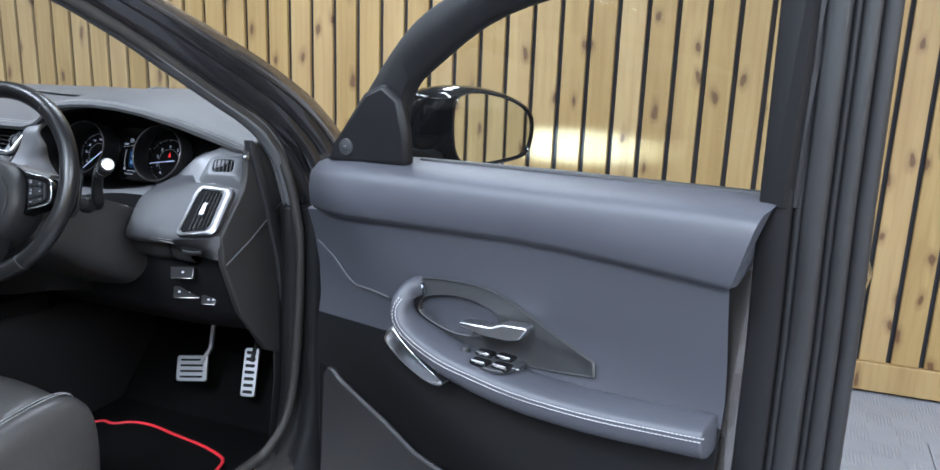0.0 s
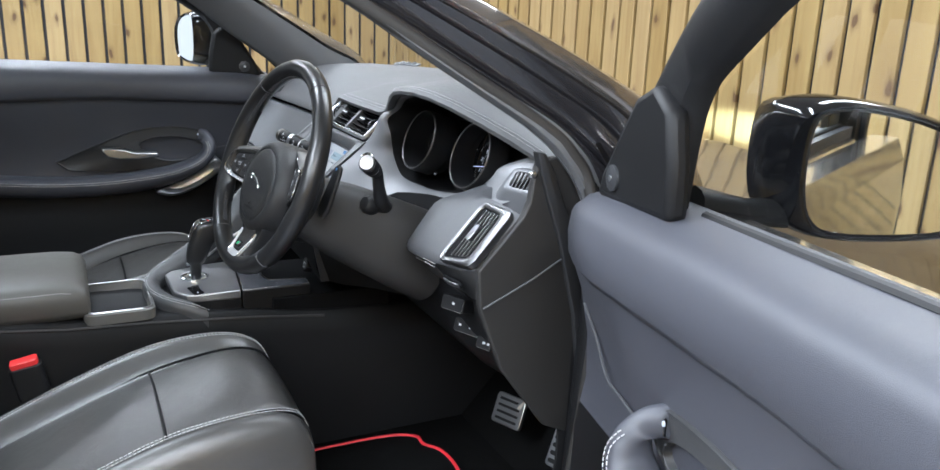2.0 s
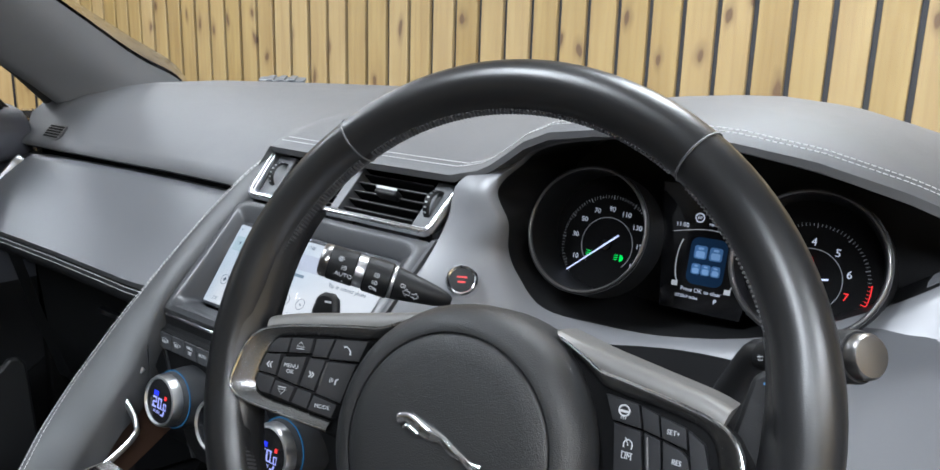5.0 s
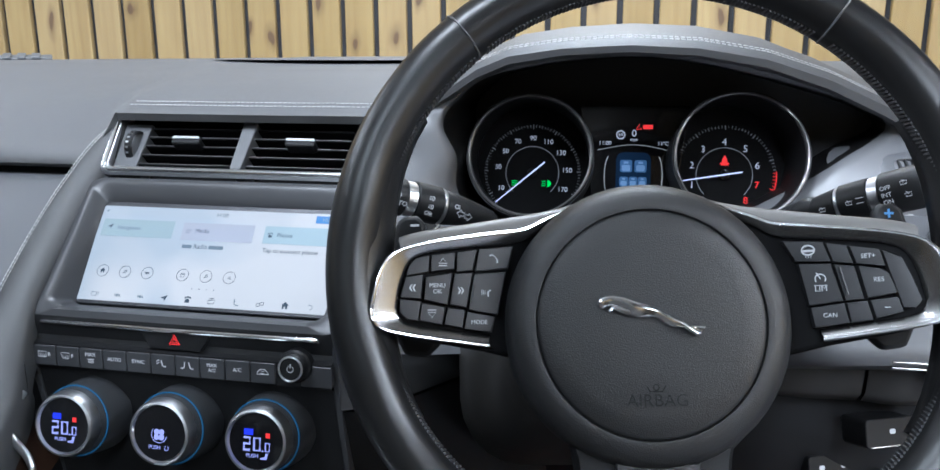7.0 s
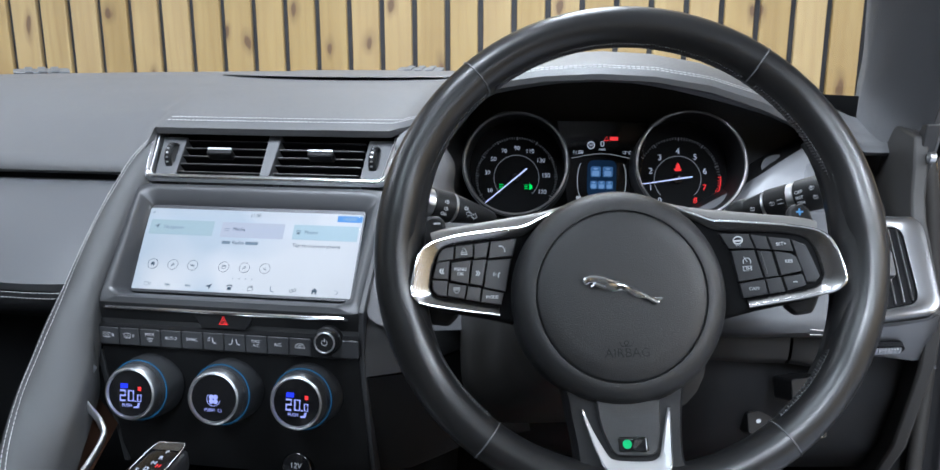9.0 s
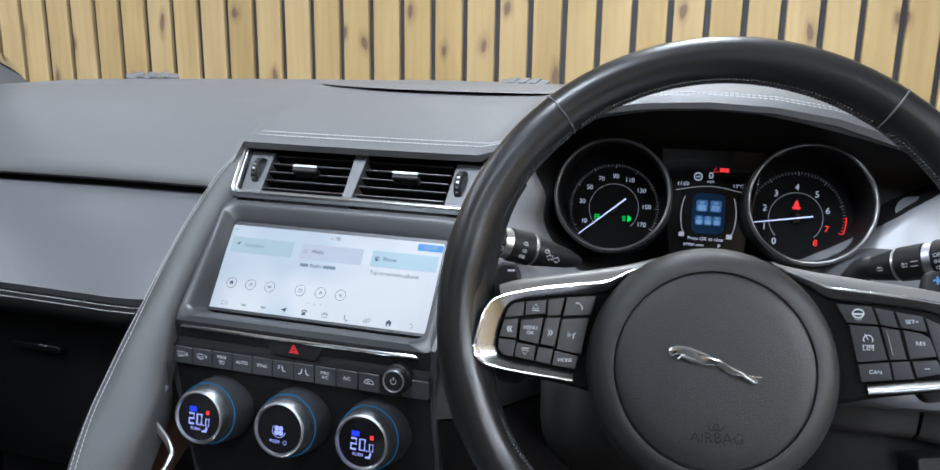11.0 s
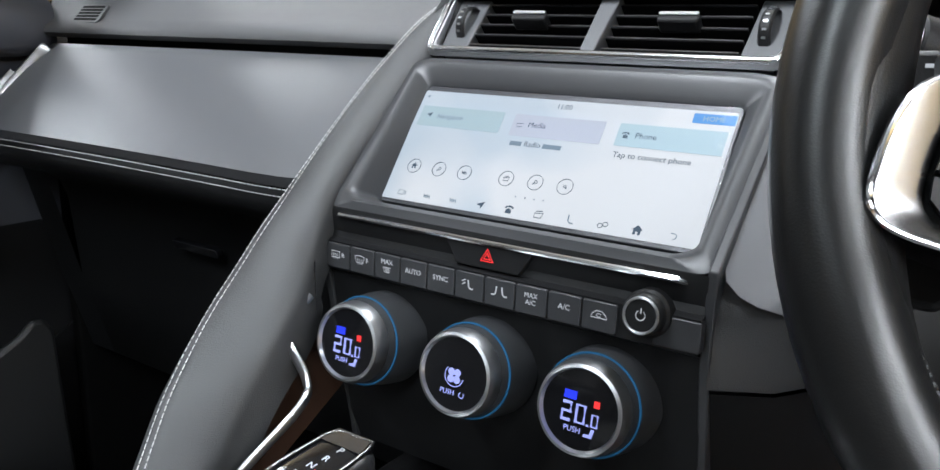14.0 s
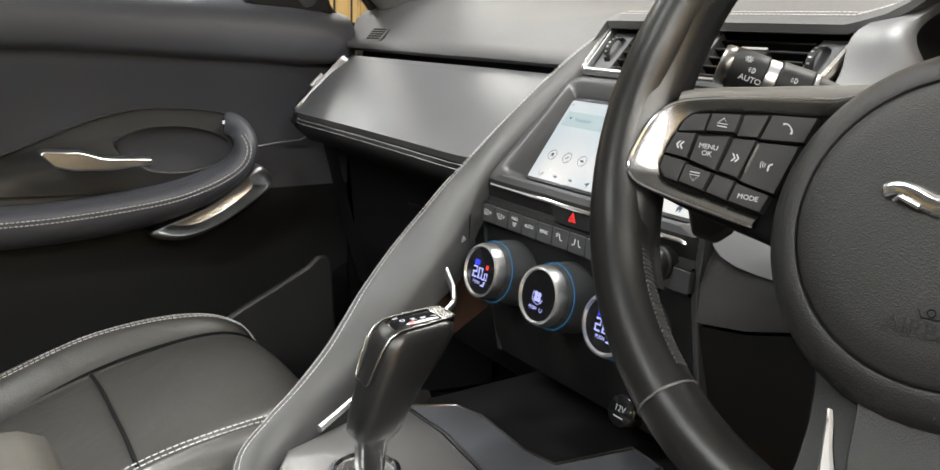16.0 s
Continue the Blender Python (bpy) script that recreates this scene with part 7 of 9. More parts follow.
    for h, rr, q in ((0.0665, 0.0154, -18), (0.0680, 0.0154, 14), (0.0090, 0.0115, 4), (0.0290, 0.0143, 2)):
        m_ = on_arm(h, rr, q)
        bm = bmesh.new()
        tube(bm, [m_ @ Vector((x, y, 0)) for x, y in ((-0.0018, -0.0012), (0.0018, -0.0012), (0.0022, 0.0012), (-0.0022, 0.0012))], 0.00025, 4, True)
        box(bm, (0.0004, 0.0026, 0.0002), m_ @ pose(0, 0, 0, 0, 0, 25), (0, 0.0012, 0))
        part("marking", bm, GLOW["dim"], st)
    for k in (-6, 8):
        bm = bmesh.new()
        box(bm, (0.0050, 0.0005, 0.0002), on_arm(0.0365, 0.0144, k))
        part("marking", bm, GLOW["dim"], st)
    # start button
    ms = frame_on((0.197, 0.306, 1.080), (1, 0.55, 0), (-0.15, 0.7, 1))
    sb = thing("start_button", (0.197, 0.306, 1.08), "round start button in a chrome ring", "button")
    bm = bmesh.new()
    lathe(bm, [(0.016, -0.01), (0.016, 0.003), (0.0145, 0.0045), (0.0125, 0.003)], ms, 32)
    part("ring", bm, MAT["chrome"], sb)
    bm = bmesh.new()
    lathe(bm, [(0.0128, -0.004), (0.0128, 0.0022), (0, 0.0026)], ms, 32)
    part("cap", bm, MAT["black"], sb)
    bm = bmesh.new()
    box(bm, (0.010, 0.0014, 0.0002), ms, (0, 0.003, 0.0028))
    box(bm, (0.008, 0.0014, 0.0002), ms, (0, -0.002, 0.0028))
    part("marking", bm, MAT["redplastic"], sb)
    return sw


steering_wheel()


# ---- console ----
def centre_console():
    con = thing("centre_console", (0.03, -0.25, 0.36), "dark grey centre console with tray and silver gear plate", "car console")
    bm = bmesh.new()
    rows = []
    for y, z, w0, w1 in ((-0.80, 0.80, -0.105, 0.158), (-0.46, 0.797, -0.105, 0.158), (-0.26, 0.772, -0.105, 0.160), (-0.14, 0.768, -0.105, 0.158), (0.05, 0.752, -0.12, 0.155), (0.22, 0.732, -0.13, 0.155), (0.42, 0.72, -0.14, 0.155), (0.76, 0.70, -0.14, 0.155)):
        rows.append([(w0, y, 0.38), (w0, y, z - 0.02), (w0 + 0.012, y, z), (w1 - 0.012, y, z), (w1, y, z - 0.014), (w1 + 0.004, y, z - 0.05), (w1 - 0.004, y, 0.38)])
    loft(bm, rows)
    part("tunnel", bm, surface("dull black console side", (0.008, 0.008, 0.0085), 0.6, grain=0.12, scale=1500, spec=0.18), con, "black console side", bevel=0.004)
    bm = bmesh.new()
    tube(bm, [(0.162, -0.5, 0.788), (0.163, -0.3, 0.765), (0.161, -0.14, 0.757), (0.158, 0.05, 0.741), (0.157, 0.22, 0.722)], 0.003, 6)
    part("side_crease", bm, MAT["shroud"], con)
    # tray
    m = pose(0.058, -0.198, 0.785)
    bm = bmesh.new()
    loft(bm, [[m @ Vector((x, y, z)) for x, y in rounded(w, h, r)] for w, h, r, z in ((0.205, 0.135, 0.022, -0.02), (0.205, 0.135, 0.022, 0.0), (0.198, 0.128, 0.020, 0.003), (0.190, 0.120, 0.018, 0.002), (0.180, 0.110, 0.016, -0.024), (0.02, 0.02, 0.004, -0.026))])
    tr = part("tray", bm, MAT["tray"], con, "grey open tray", angle=45)
    bm = bmesh.new()
    tube(bm, [m @ Vector((x, y, 0.0035)) for x, y in rounded(0.190, 0.122, 0.020, 6)], 0.0016, 6, True)
    part("tray_rim", bm, MAT["silver"], tr)
    # armrest
    bm = bmesh.new()
    secs = []
    for y, k, lift in ((-0.64, 0.98, 0.0), (-0.58, 1.0, 0.0), (-0.36, 1.0, 0.0), (-0.31, 1.0, -0.001), (-0.275, 0.985, -0.005), (-0.258, 0.96, -0.014), (-0.251, 0.93, -0.030), (-0.250, 0.90, -0.05)):
        secs.append([(0.022 + x * k, y, 0.826 + (z + lift * max(0.0, (z + 0.04) / 0.08))) for x, z in ((-0.126, -0.046), (-0.134, -0.030), (-0.137, -0.008), (-0.133, 0.014), (-0.118, 0.027), (-0.08, 0.035), (-0.03, 0.039), (0.03, 0.039), (0.08, 0.035), (0.118, 0.027), (0.133, 0.014), (0.137, -0.008), (0.134, -0.030), (0.126, -0.046))])
    loft(bm, secs)
    ar = part("armrest", bm, MAT["armleather"], con, "padded grey stitched armrest", angle=70)
    bm = bmesh.new()
    stitches(bm, [(0.1565, y, 0.839) for y in np.linspace(-0.6, -0.30, 30)] + curve([(0.156, -0.295, 0.8375), (0.148, -0.270, 0.832), (0.12, -0.2575, 0.829), (0.03, -0.2555, 0.830), (-0.09, -0.2575, 0.829)], 8))
    part("seam", bm, MAT["thread"], ar, "row of pale stitching")
    # gear plate
    bm = bmesh.new()
    plate = [(-0.060, -0.075), (-0.035, -0.092), (0.09, -0.088), (0.122, -0.065), (0.128, 0.0), (0.128, 0.045), (-0.02, 0.060), (-0.090, 0.055), (-0.085, 0.0)]
    prism(bm, plate, 0.776, 0.7935)
    gp = part("gear_plate", bm, MAT["gearplate"], con, "brushed silver plate round the gear selector", bevel=0.003)
    bm = bmesh.new()
    ledge = [(-0.087, 0.0575), (-0.02, 0.0625), (0.126, 0.0475), (0.130, 0.060), (0.131, 0.195), (0.092, 0.197), (0.078, 0.116), (0.045, 0.108), (-0.030, 0.113), (-0.062, 0.103), (-0.074, 0.080)]
    prism(bm, ledge, 0.789, 0.7925)
    part("smooth_plate", bm, MAT["plate"], con, "smooth glossy grey plate ahead of the selector", bevel=0.0015)
    bm = bmesh.new()
    tube(bm, [(0.003 + (x - 0.003) * 0.985, 0.11 + (y - 0.11) * 0.985, 0.7927) for x, y in ledge], 0.0012, 6, True)
    part("plate_bead", bm, MAT["satin"], con, "thin bright bead round the plate")
    bm = bmesh.new()
    prism(bm, [(x * 0.99, y + 0.0008) for x, y in ledge], 0.735, 0.789)
    prism(bm, [(x * 0.985, y) for x, y in plate], 0.735, 0.776)
    part("plate_base", bm, MAT["black"], con, "black plinth under the plates")
    bm = bmesh.new()
    prism(bm, rounded(0.05, 0.022, 0.003), 0.7935, 0.796, pose(0.100, -0.045, 0, 0, 0, 10))
    sb = part("switch_bank", bm, MAT["gloss"], gp, bevel=0.0008)
    bm = bmesh.new()
    box(bm, (0.008, 0.014, 0.012), pose(0.100, -0.045, 0.800, 0, 0, 10))
    part("brake_switch", bm, MAT["black"], gp, bevel=0.001)
    bm = bmesh.new()
    for x in (0.084, 0.118):
        box(bm, (0.005, 0.003, 0.0004), pose(x, -0.043, 0.7963))
    part("marking", bm, GLOW["dim"], gp)
    # shelf floor below the stack
    bm = bmesh.new()
    box(bm, (0.27, 0.27, 0.055), None, (0.004, 0.245, 0.741))
    part("shelf", bm, MAT["deep"], con, "black rubber shelf", bevel=0.002)
    # selector
    gs = thing("gear_selector", (0.010, -0.034, 0.795), "black leather gear selector with glossy lettered top", "gear selector")
    bm = bmesh.new()
    lathe(bm, [(0.030, 0.793), (0.030, 0.798), (0.026, 0.800), (0.024, 0.797), (0.010, 0.797)], pose(0.010, -0.034, 0), 36)
    part("collar", bm, MAT["chrome"], gs)
    bm = bmesh.new()
    secs = []
    for z, y0, y1, hw, xc in ((0.795, -0.042, -0.020, 0.0100, 0.012), (0.826, -0.044, -0.018, 0.0105, 0.015), (0.834, -0.049, -0.012, 0.0150, 0.0165), (0.838, -0.051, -0.009, 0.0165, 0.017), (0.853, -0.0500, -0.003, 0.0175, 0.019), (0.875, -0.0450, 0.008, 0.0190, 0.021), (0.897, -0.0380, 0.026, 0.0205, 0.022), (0.911, -0.0330, 0.035, 0.0203, 0.022), (0.920, -0.0285, 0.036, 0.0190, 0.022), (0.9255, -0.022, 0.030, 0.0155, 0.022)):
        secs.append([(xc + x, q, z + 0.06 * (q - y0) * (z > 0.88)) for x, q in rounded(2 * hw, y1 - y0, min(hw, (y1 - y0) / 2) * 0.72, 4, 0, (y0 + y1) / 2)])
    loft(bm, secs)
    kn = part("knob", bm, MAT["rimleather"], gs, "smooth black leather knob", angle=70)
    mt = frame_on((0.022, 0.004, 0.9268), (1, 0, 0), (0, 1, 0.06))
    wrap = [(0.0345, 0.9300, 0.0118), (0.028, 0.9297, 0.0138), (0.015, 0.9289, 0.0148), (-0.005, 0.9277, 0.0152), (-0.017, 0.9264, 0.0150), (-0.0255, 0.9222, 0.0146), (-0.0325, 0.9125, 0.0140), (-0.0385, 0.8990, 0.0128), (-0.0425, 0.8870, 0.0112), (-0.0435, 0.8835, 0.0085)]
    bm = bmesh.new()
    loft(bm, [[(0.022 + x * w, y + (0.004 if z < 0.92 else 0.0), z - d_) for x, d_ in ((-0.98, 0.006), (-0.97, 0.0008), (-0.5, 0.0), (0.5, 0.0), (0.97, 0.0008), (0.98, 0.006))] for y, z, w in wrap])
    part("top_insert", bm, MAT["gloss"], kn, "gloss black lettered insert", angle=60)
    bm = bmesh.new()
    tube(bm, [Vector((0.022 - w, y, z)) for y, z, w in wrap] + [Vector((0.022 + w, y, z)) for y, z, w in reversed(wrap)], 0.0012, 8, True)
    part("top_frame", bm, MAT["trim"], kn, "satin silver frame of the knob top", angle=50)
    bm = bmesh.new()
    loft(bm, [[(0.022 + x * w, y, z + 0.0006) for x in (-0.9, 0, 0.9)] for y, z, w in ((0.0335, 0.9300, 0.0118), (0.028, 0.9297, 0.0138), (0.0225, 0.9293, 0.0142))], closed=False)
    part("end_plate", bm, MAT["trim"], kn, "pale silver end of the knob top", angle=60)
    for t_, x, y, col in (("P", 0.004, 0.019, "dim"), ("R", 0.003, 0.010, "dial"), ("N", 0.001, 0.002, "dial"), ("D", -0.001, -0.007, "dial"), ("S", -0.008, -0.010, "dial"), ("H", 0.007, -0.002, "redlamp")):
        lettering(t_, 0.0062, mt @ Matrix.Translation((x, y - 0.004, 0.0024)), GLOW[col], kn)
    # belt buckle
    bk = thing("belt_buckle", (0.19, -0.37, 0.60), "black seat belt buckle with a red button", "buckle")
    mb = pose(0.186, -0.365, 0.672, 10, 3, 0)
    bm = bmesh.new()
    prism(bm, rounded(0.032, 0.056, 0.008), -0.085, 0.045, mb)
    part("body", bm, MAT["black"], bk, bevel=0.003)
    bm = bmesh.new()
    prism(bm, rounded(0.027, 0.048, 0.005), 0.040, 0.056, mb)
    part("button", bm, MAT["redplastic"], bk, "red release button", bevel=0.002)
    return con


centre_console()


# ---- doors ----
def door(driver):
    """A front door in its own terms: u along its length from the hinge, o outwards from the inner skin, z up."""
    if driver:
        U, V = Vector((0.978, -0.209, 0)), Vector((0.209, 0.978, 0))

        def P(u, o, z):
            return U * u + V * (0.516 + o) + Vector((0, 0, z))

        name, lab, dz = "driver_door", "open driver's door with grey vinyl lining", 0.0
    else:
        def P(u, o, z):
            return Vector((-0.738 - o, 0.324 - (u - 0.838), z))

        name, lab, dz = "passenger_door", "closed passenger door with dark grey vinyl lining", 0.035
    d = thing(name, P(0.82, 0.08, 0.5), lab, "car door", "front doors")

    def strip(name, secs, mat, par=None, label="", angle=60, closed=True, bevel=0.0):
        bm = bmesh.new()
        loft(bm, [[P(*p) for p in s] for s in secs], closed=closed)
        return part(name, bm, mat, par or d, label, angle=angle, bevel=bevel)

    def plate(name, pts, o0, o1, mat, par=None, label="", bevel=0.0, angle=38):
        bm = bmesh.new()
        loft(bm, [[P(u, o, z) for u, z in pts] for o in (o0, o1)])
        return part(name, bm, mat, par or d, label, bevel=bevel, angle=angle)

    def foot(f):
        """Height of the pad's lower edge along the door."""
        return 1.064 + 0.024 * min(1, f * 1.8) - 0.010 * max(0, f - 0.7) / 0.3 + dz * 0.6

    # rolled top pad
    secs = []
    n = 16
    for i in range(n + 1):
        f = i / n
        u0, u1 = 0.838, 1.675
        u = u0 + (u1 - u0) * f
        lo = foot(f)
        hi = 1.176 + 0.030 * f + dz * 0.2
        e = 0.018 * max(0, 1 - f * 9) ** 1.5
        rear = 0.035 if i == n else 0.0
        secs.append([(u, 0.10, lo + 0.02), (u, 0.02, lo + 0.004 + e * 0.3), (u - rear * 0.3, 0.002 + e, lo + e * 0.5), (u, -0.008 + e, lo + 0.012 + e * 0.4), (u + rear * 0.3, -0.011 + e, lo + 0.05), (u + rear * 0.6, -0.007 + e, hi - 0.036), (u + rear * 0.7, -0.002 + e, hi - 0.024 - e * 0.2), (u + rear * 0.8, 0.008 + e, hi - 0.014 - e * 0.4), (u + rear, 0.035, hi - 0.005 - e * 0.5), (u + rear, 0.075, hi + 0.003 - e * 0.5), (u + rear, 0.10, hi + 0.004 - e * 0.5)])
    strip("top_pad", secs, MAT["panel"], label="rolled grey vinyl top of the door lining", angle=70)
    # lining below the pad
    zl = dz
    du = 0.020 if driver else -0.020

    def slid(u, k=1.0):
        """Shifts the grab and what lies round it to fit the camera's view of either door."""
        return u + du * k * max(0.0, min(1.0, (1.38 - u) / 0.15))

    rows = []
    for i in range(15):
        f = i / 14
        u = 0.815 + (1.668 - 0.815) * f
        g = 0.018 * math.exp(-((f - 0.02) / 0.10) ** 2)
        rows.append([(u, 0.05, foot(f) + 0.012), (u, 0.009 + g, foot(f) + 0.002), (u, 0.012 + g, foot(f) - 0.006), (u, 0.026 + g, 1.02 + dz), (u, 0.048 + g * 0.6, 0.95 + zl), (u, 0.062, 0.88 + zl), (u, 0.055, 0.84 + zl), (u, 0.05, 0.80 + zl), (u, 0.048, 0.70), (u, 0.05, 0.58), (u, 0.06, 0.46), (u, 0.10, 0.42)])
    strip("lining", [r[:7] for r in rows], MAT["panel"], label="grey vinyl door lining", closed=False)
    # below the armrest the lining's black also holds the shade there
    strip("lower_lining", [r[6:] for r in rows], MAT["black"], label="dark foot of the door lining, blackened further for shade", closed=False)
    # moulded crease ahead of the grab
    bm = bmesh.new()
    tube(bm, [P(u, 0.047, z + zl) for u, z in ((0.822, 0.998), (0.87, 0.968), (0.905, 0.934), (0.925, 0.922), (0.965, 0.920), (1.01, 0.914))], 0.0022, 6)
    part("crease", bm, MAT["grey"], d)
    # pod round the release, with a recess let into it
    centre = Vector((1.150, 0.915))

    def spokes(pts, n=72):
        """An outline cut by rays from the middle of the recess."""
        line = [Vector((slid(p.x), p.y)) for p in curve([(u, z, 0) for u, z in pts], 6, True)]
        c = Vector((slid(centre.x), centre.y))
        out = []
        for i in range(n):
            t = Vector((math.cos(2 * math.pi * i / n), math.sin(2 * math.pi * i / n)))
            best = None
            for a, b in zip(line, line[1:] + line[:1]):
                e = b - a
                det = t.x * -e.y + t.y * e.x
                if abs(det) < 1e-9:
                    continue
                w = a - c
                k, m_ = (w.x * -e.y + w.y * e.x) / det, (t.x * w.y - t.y * w.x) / det
                if k > 0 and -1e-6 <= m_ <= 1.000001 and (best is None or k < best):
                    best = k
            out.append(c + t * (best or 0.03))
        return out

    po = spokes([(1.028, 0.918), (1.040, 0.950), (1.065, 0.970), (1.115, 0.981), (1.190, 0.986), (1.245, 0.980), (1.295, 0.962), (1.352, 0.935), (1.411, 0.909), (1.453, 0.889), (1.486, 0.874), (1.40, 0.858), (1.25, 0.852), (1.13, 0.860), (1.055, 0.888)])
    pr = spokes([(1.066, 0.905), (1.078, 0.931), (1.115, 0.947), (1.165, 0.955), (1.215, 0.951), (1.250, 0.930), (1.220, 0.897), (1.174, 0.879), (1.115, 0.882)])
    cc = Vector((slid(centre.x), centre.y))
    def skin_at(z):
        """How deep the lining lies at a height."""
        return float(np.interp(z, (0.84, 0.88, 0.95, 1.02), (0.055, 0.062, 0.048, 0.026)))

    bm = bmesh.new()
    loft(bm, [[P(q.x, skin_at(q.y) + o, q.y + zl) for q in line] for line, o in ((po, 0.006), (po, -0.004), ([q + (cc - q) * 0.012 for q in po], -0.0065), ([q + (cc - q) * 0.03 for q in po], -0.004), ([q.lerp(p_, 0.35) for p_, q in zip(po, pr)], -0.008), ([q.lerp(p_, 0.04) for p_, q in zip(po, pr)], -0.011), (pr, -0.009), ([q + (cc - q) * 0.05 for q in pr], 0.014))], caps=False)
    part("release_pod", bm, MAT["strap"], d, "dark moulded pod round the door release", angle=50)
    bm = bmesh.new()
    loft(bm, [[P(q.x, skin_at(q.y) + o, q.y + zl) for q in line] for line, o in (([q + (cc - q) * 0.04 for q in pr], 0.010), ([q + (cc - q) * 0.5 for q in pr], 0.011), ([q + (cc - q) * 0.97 for q in pr], 0.011))])
    part("speaker_grille", bm, MAT["mesh"], d, "fine black speaker mesh in the recess")
    bm = bmesh.new()
    tube(bm, [P(q.x, skin_at(q.y) - 0.011, q.y + zl) for q in pr[34:64]], 0.0012, 6)
    part("recess_edge", bm, MAT["grey"], d)
    # chrome release: a slim arm widening into a paddle
    hs = [(1.196, 0.902), (1.196, 0.911), (1.232, 0.913), (1.262, 0.915), (1.290, 0.926), (1.335, 0.930), (1.342, 0.926), (1.326, 0.905), (1.300, 0.898), (1.250, 0.896)]
    plate("release_handle", [(slid(u, 0.6), z + zl + (0.012 if driver else 0.0)) for u, z in hs], 0.004, 0.034, MAT["silver"], label="polished chrome door release", bevel=0.003)
    # grab and armrest: one sweep
    path = curve([P(slid(u), o, z + zl) for u, o, z in ((1.084, 0.035, 0.957), (1.066, 0.008, 0.952), (1.057, -0.012, 0.928), (1.067, -0.020, 0.899), (1.103, -0.024, 0.874), (1.17, -0.026, 0.851), (1.25, -0.025, 0.839), (1.35, -0.024, 0.831), (1.48, -0.020, 0.832), (1.62, -0.014, 0.843), (1.662, -0.012, 0.847))], 6)
    bm = bmesh.new()
    outw = (P(1, 1, 0) - P(1, 0, 0)).normalized()
    rings = []
    for i, p in enumerate(path):
        f = i / (len(path) - 1)
        t = (path[min(i + 1, len(path) - 1)] - path[max(i - 1, 0)]).normalized()
        w = 0.020 + 0.050 * min(1, max(0, (f - 0.16) / 0.35))
        h = 0.022 + 0.020 * min(1, max(0, (f - 0.30) / 0.3))
        nrm = t.cross(outw).normalized()
        if nrm.z < 0 and f > 0.4:
            nrm = -nrm
        if f <= 0.4 and (nrm - (P(1.25, 0, 0.95) - p).normalized()).length > 1.41:
            nrm = -nrm
        rings.append([p + nrm * 0.012 - outw * 0.002, p + nrm * 0.018 + outw * 0.010, p + nrm * 0.018 + outw * w, p + nrm * 0.010 + outw * (w + 0.02), p - nrm * h + outw * (w + 0.02), p - nrm * h + outw * 0.016, p - nrm * (h * 0.6) - outw * 0.002, p - nrm * 0.002 - outw * 0.008])
    loft(bm, rings)
    arm = part("armrest", bm, MAT["panel"], d, "padded armrest sweeping up into a grab", sub=1)
    bm = bmesh.new()
    for k in (0.0, 0.006):
        stitches(bm, [r[0] * 0.62 + r[7] * 0.38 - outw * 0.0035 + (r[7] - r[0]).normalized() * k for r in rings[8:]], 0.0045, 0.002, 0.0008)
    part("seam", bm, MAT["thread"], arm, "twin row of pale stitching")
    # window switches on top
    if driver:
        along = P(1, 0, 0) - P(0, 0, 0)
        bm = bmesh.new()
        prism(bm, [(p.x, p.y) for p in curve([(-0.066, -0.010, 0), (-0.066, 0.010, 0), (-0.040, 0.026, 0), (0.020, 0.034, 0), (0.060, 0.034, 0), (0.068, 0.010, 0), (0.050, -0.034, 0), (0.0, -0.034, 0)], 3, True)], -0.006, 0.0012, frame_on(P(1.256, 0.022, 0.8592), along, outw))
        part("switch_bezel", bm, MAT["bezel"], arm, "grey surround of the window switches", bevel=0.0015)
        bm = bmesh.new()
        lathe(bm, [(0.0125, -0.002), (0.0125, 0.0015), (0.0105, 0.003), (0.0095, 0.0025), (0.0085, 0.009), (0.0075, 0.0105), (0.0, 0.0108)], frame_on(P(1.211, 0.021, 0.8605), along, outw), 24)
        part("mirror_knob", bm, MAT["bezel"], arm, "round mirror adjuster knob")
        for u, o in ((1.246, 0.036), (1.285, 0.043), (1.260, -0.002), (1.300, 0.005)):
            mm = frame_on(P(u, o, 0.8605), along, outw)
            bm = bmesh.new()
            prism(bm, rounded(0.034, 0.026, 0.005), -0.003, 0.0050, mm)
            part("window_switch", bm, MAT["gloss"], arm, "small black window switch", bevel=0.002)
            bm = bmesh.new()
            prism(bm, rounded(0.026, 0.0035, 0.0016), 0.0045, 0.0070, mm @ Matrix.Translation((0, -0.0095, 0)))
            part("switch_lip", bm, MAT["silver"], arm, bevel=0.0006)
        for i in range(2):
            bm = bmesh.new()
            box(bm, (0.006, 0.004, 0.0006), frame_on(P(1.318 + i * 0.009, 0.012, 0.8610 + zl), (P(1, 0, 0) - P(0, 0, 0)), outw))
            part("marking", bm, GLOW["dim"], arm)
    bm = bmesh.new()
    box(bm, (0.014, 0.022, 0.003), frame_on(P(slid(1.078), 0.033, 0.955 + zl), (P(1, 0, 0) - P(0, 0, 0)), (0, 0, 1)))
    lk = part("lock_switch", bm, MAT["gloss"], d, "small lock switch with lit dot", bevel=0.001)
    bm = bmesh.new()
    lathe(bm, [(0.0035, 0), (0.003, 0.002), (0, 0.0025)], frame_on(P(slid(1.083), 0.0315, 0.960 + zl), (P(1, 0, 0) - P(0, 0, 0)) * (1 if driver else -1), (0, 0, 1)), 12)
    part("lit_dot", bm, GLOW["dial"], lk)
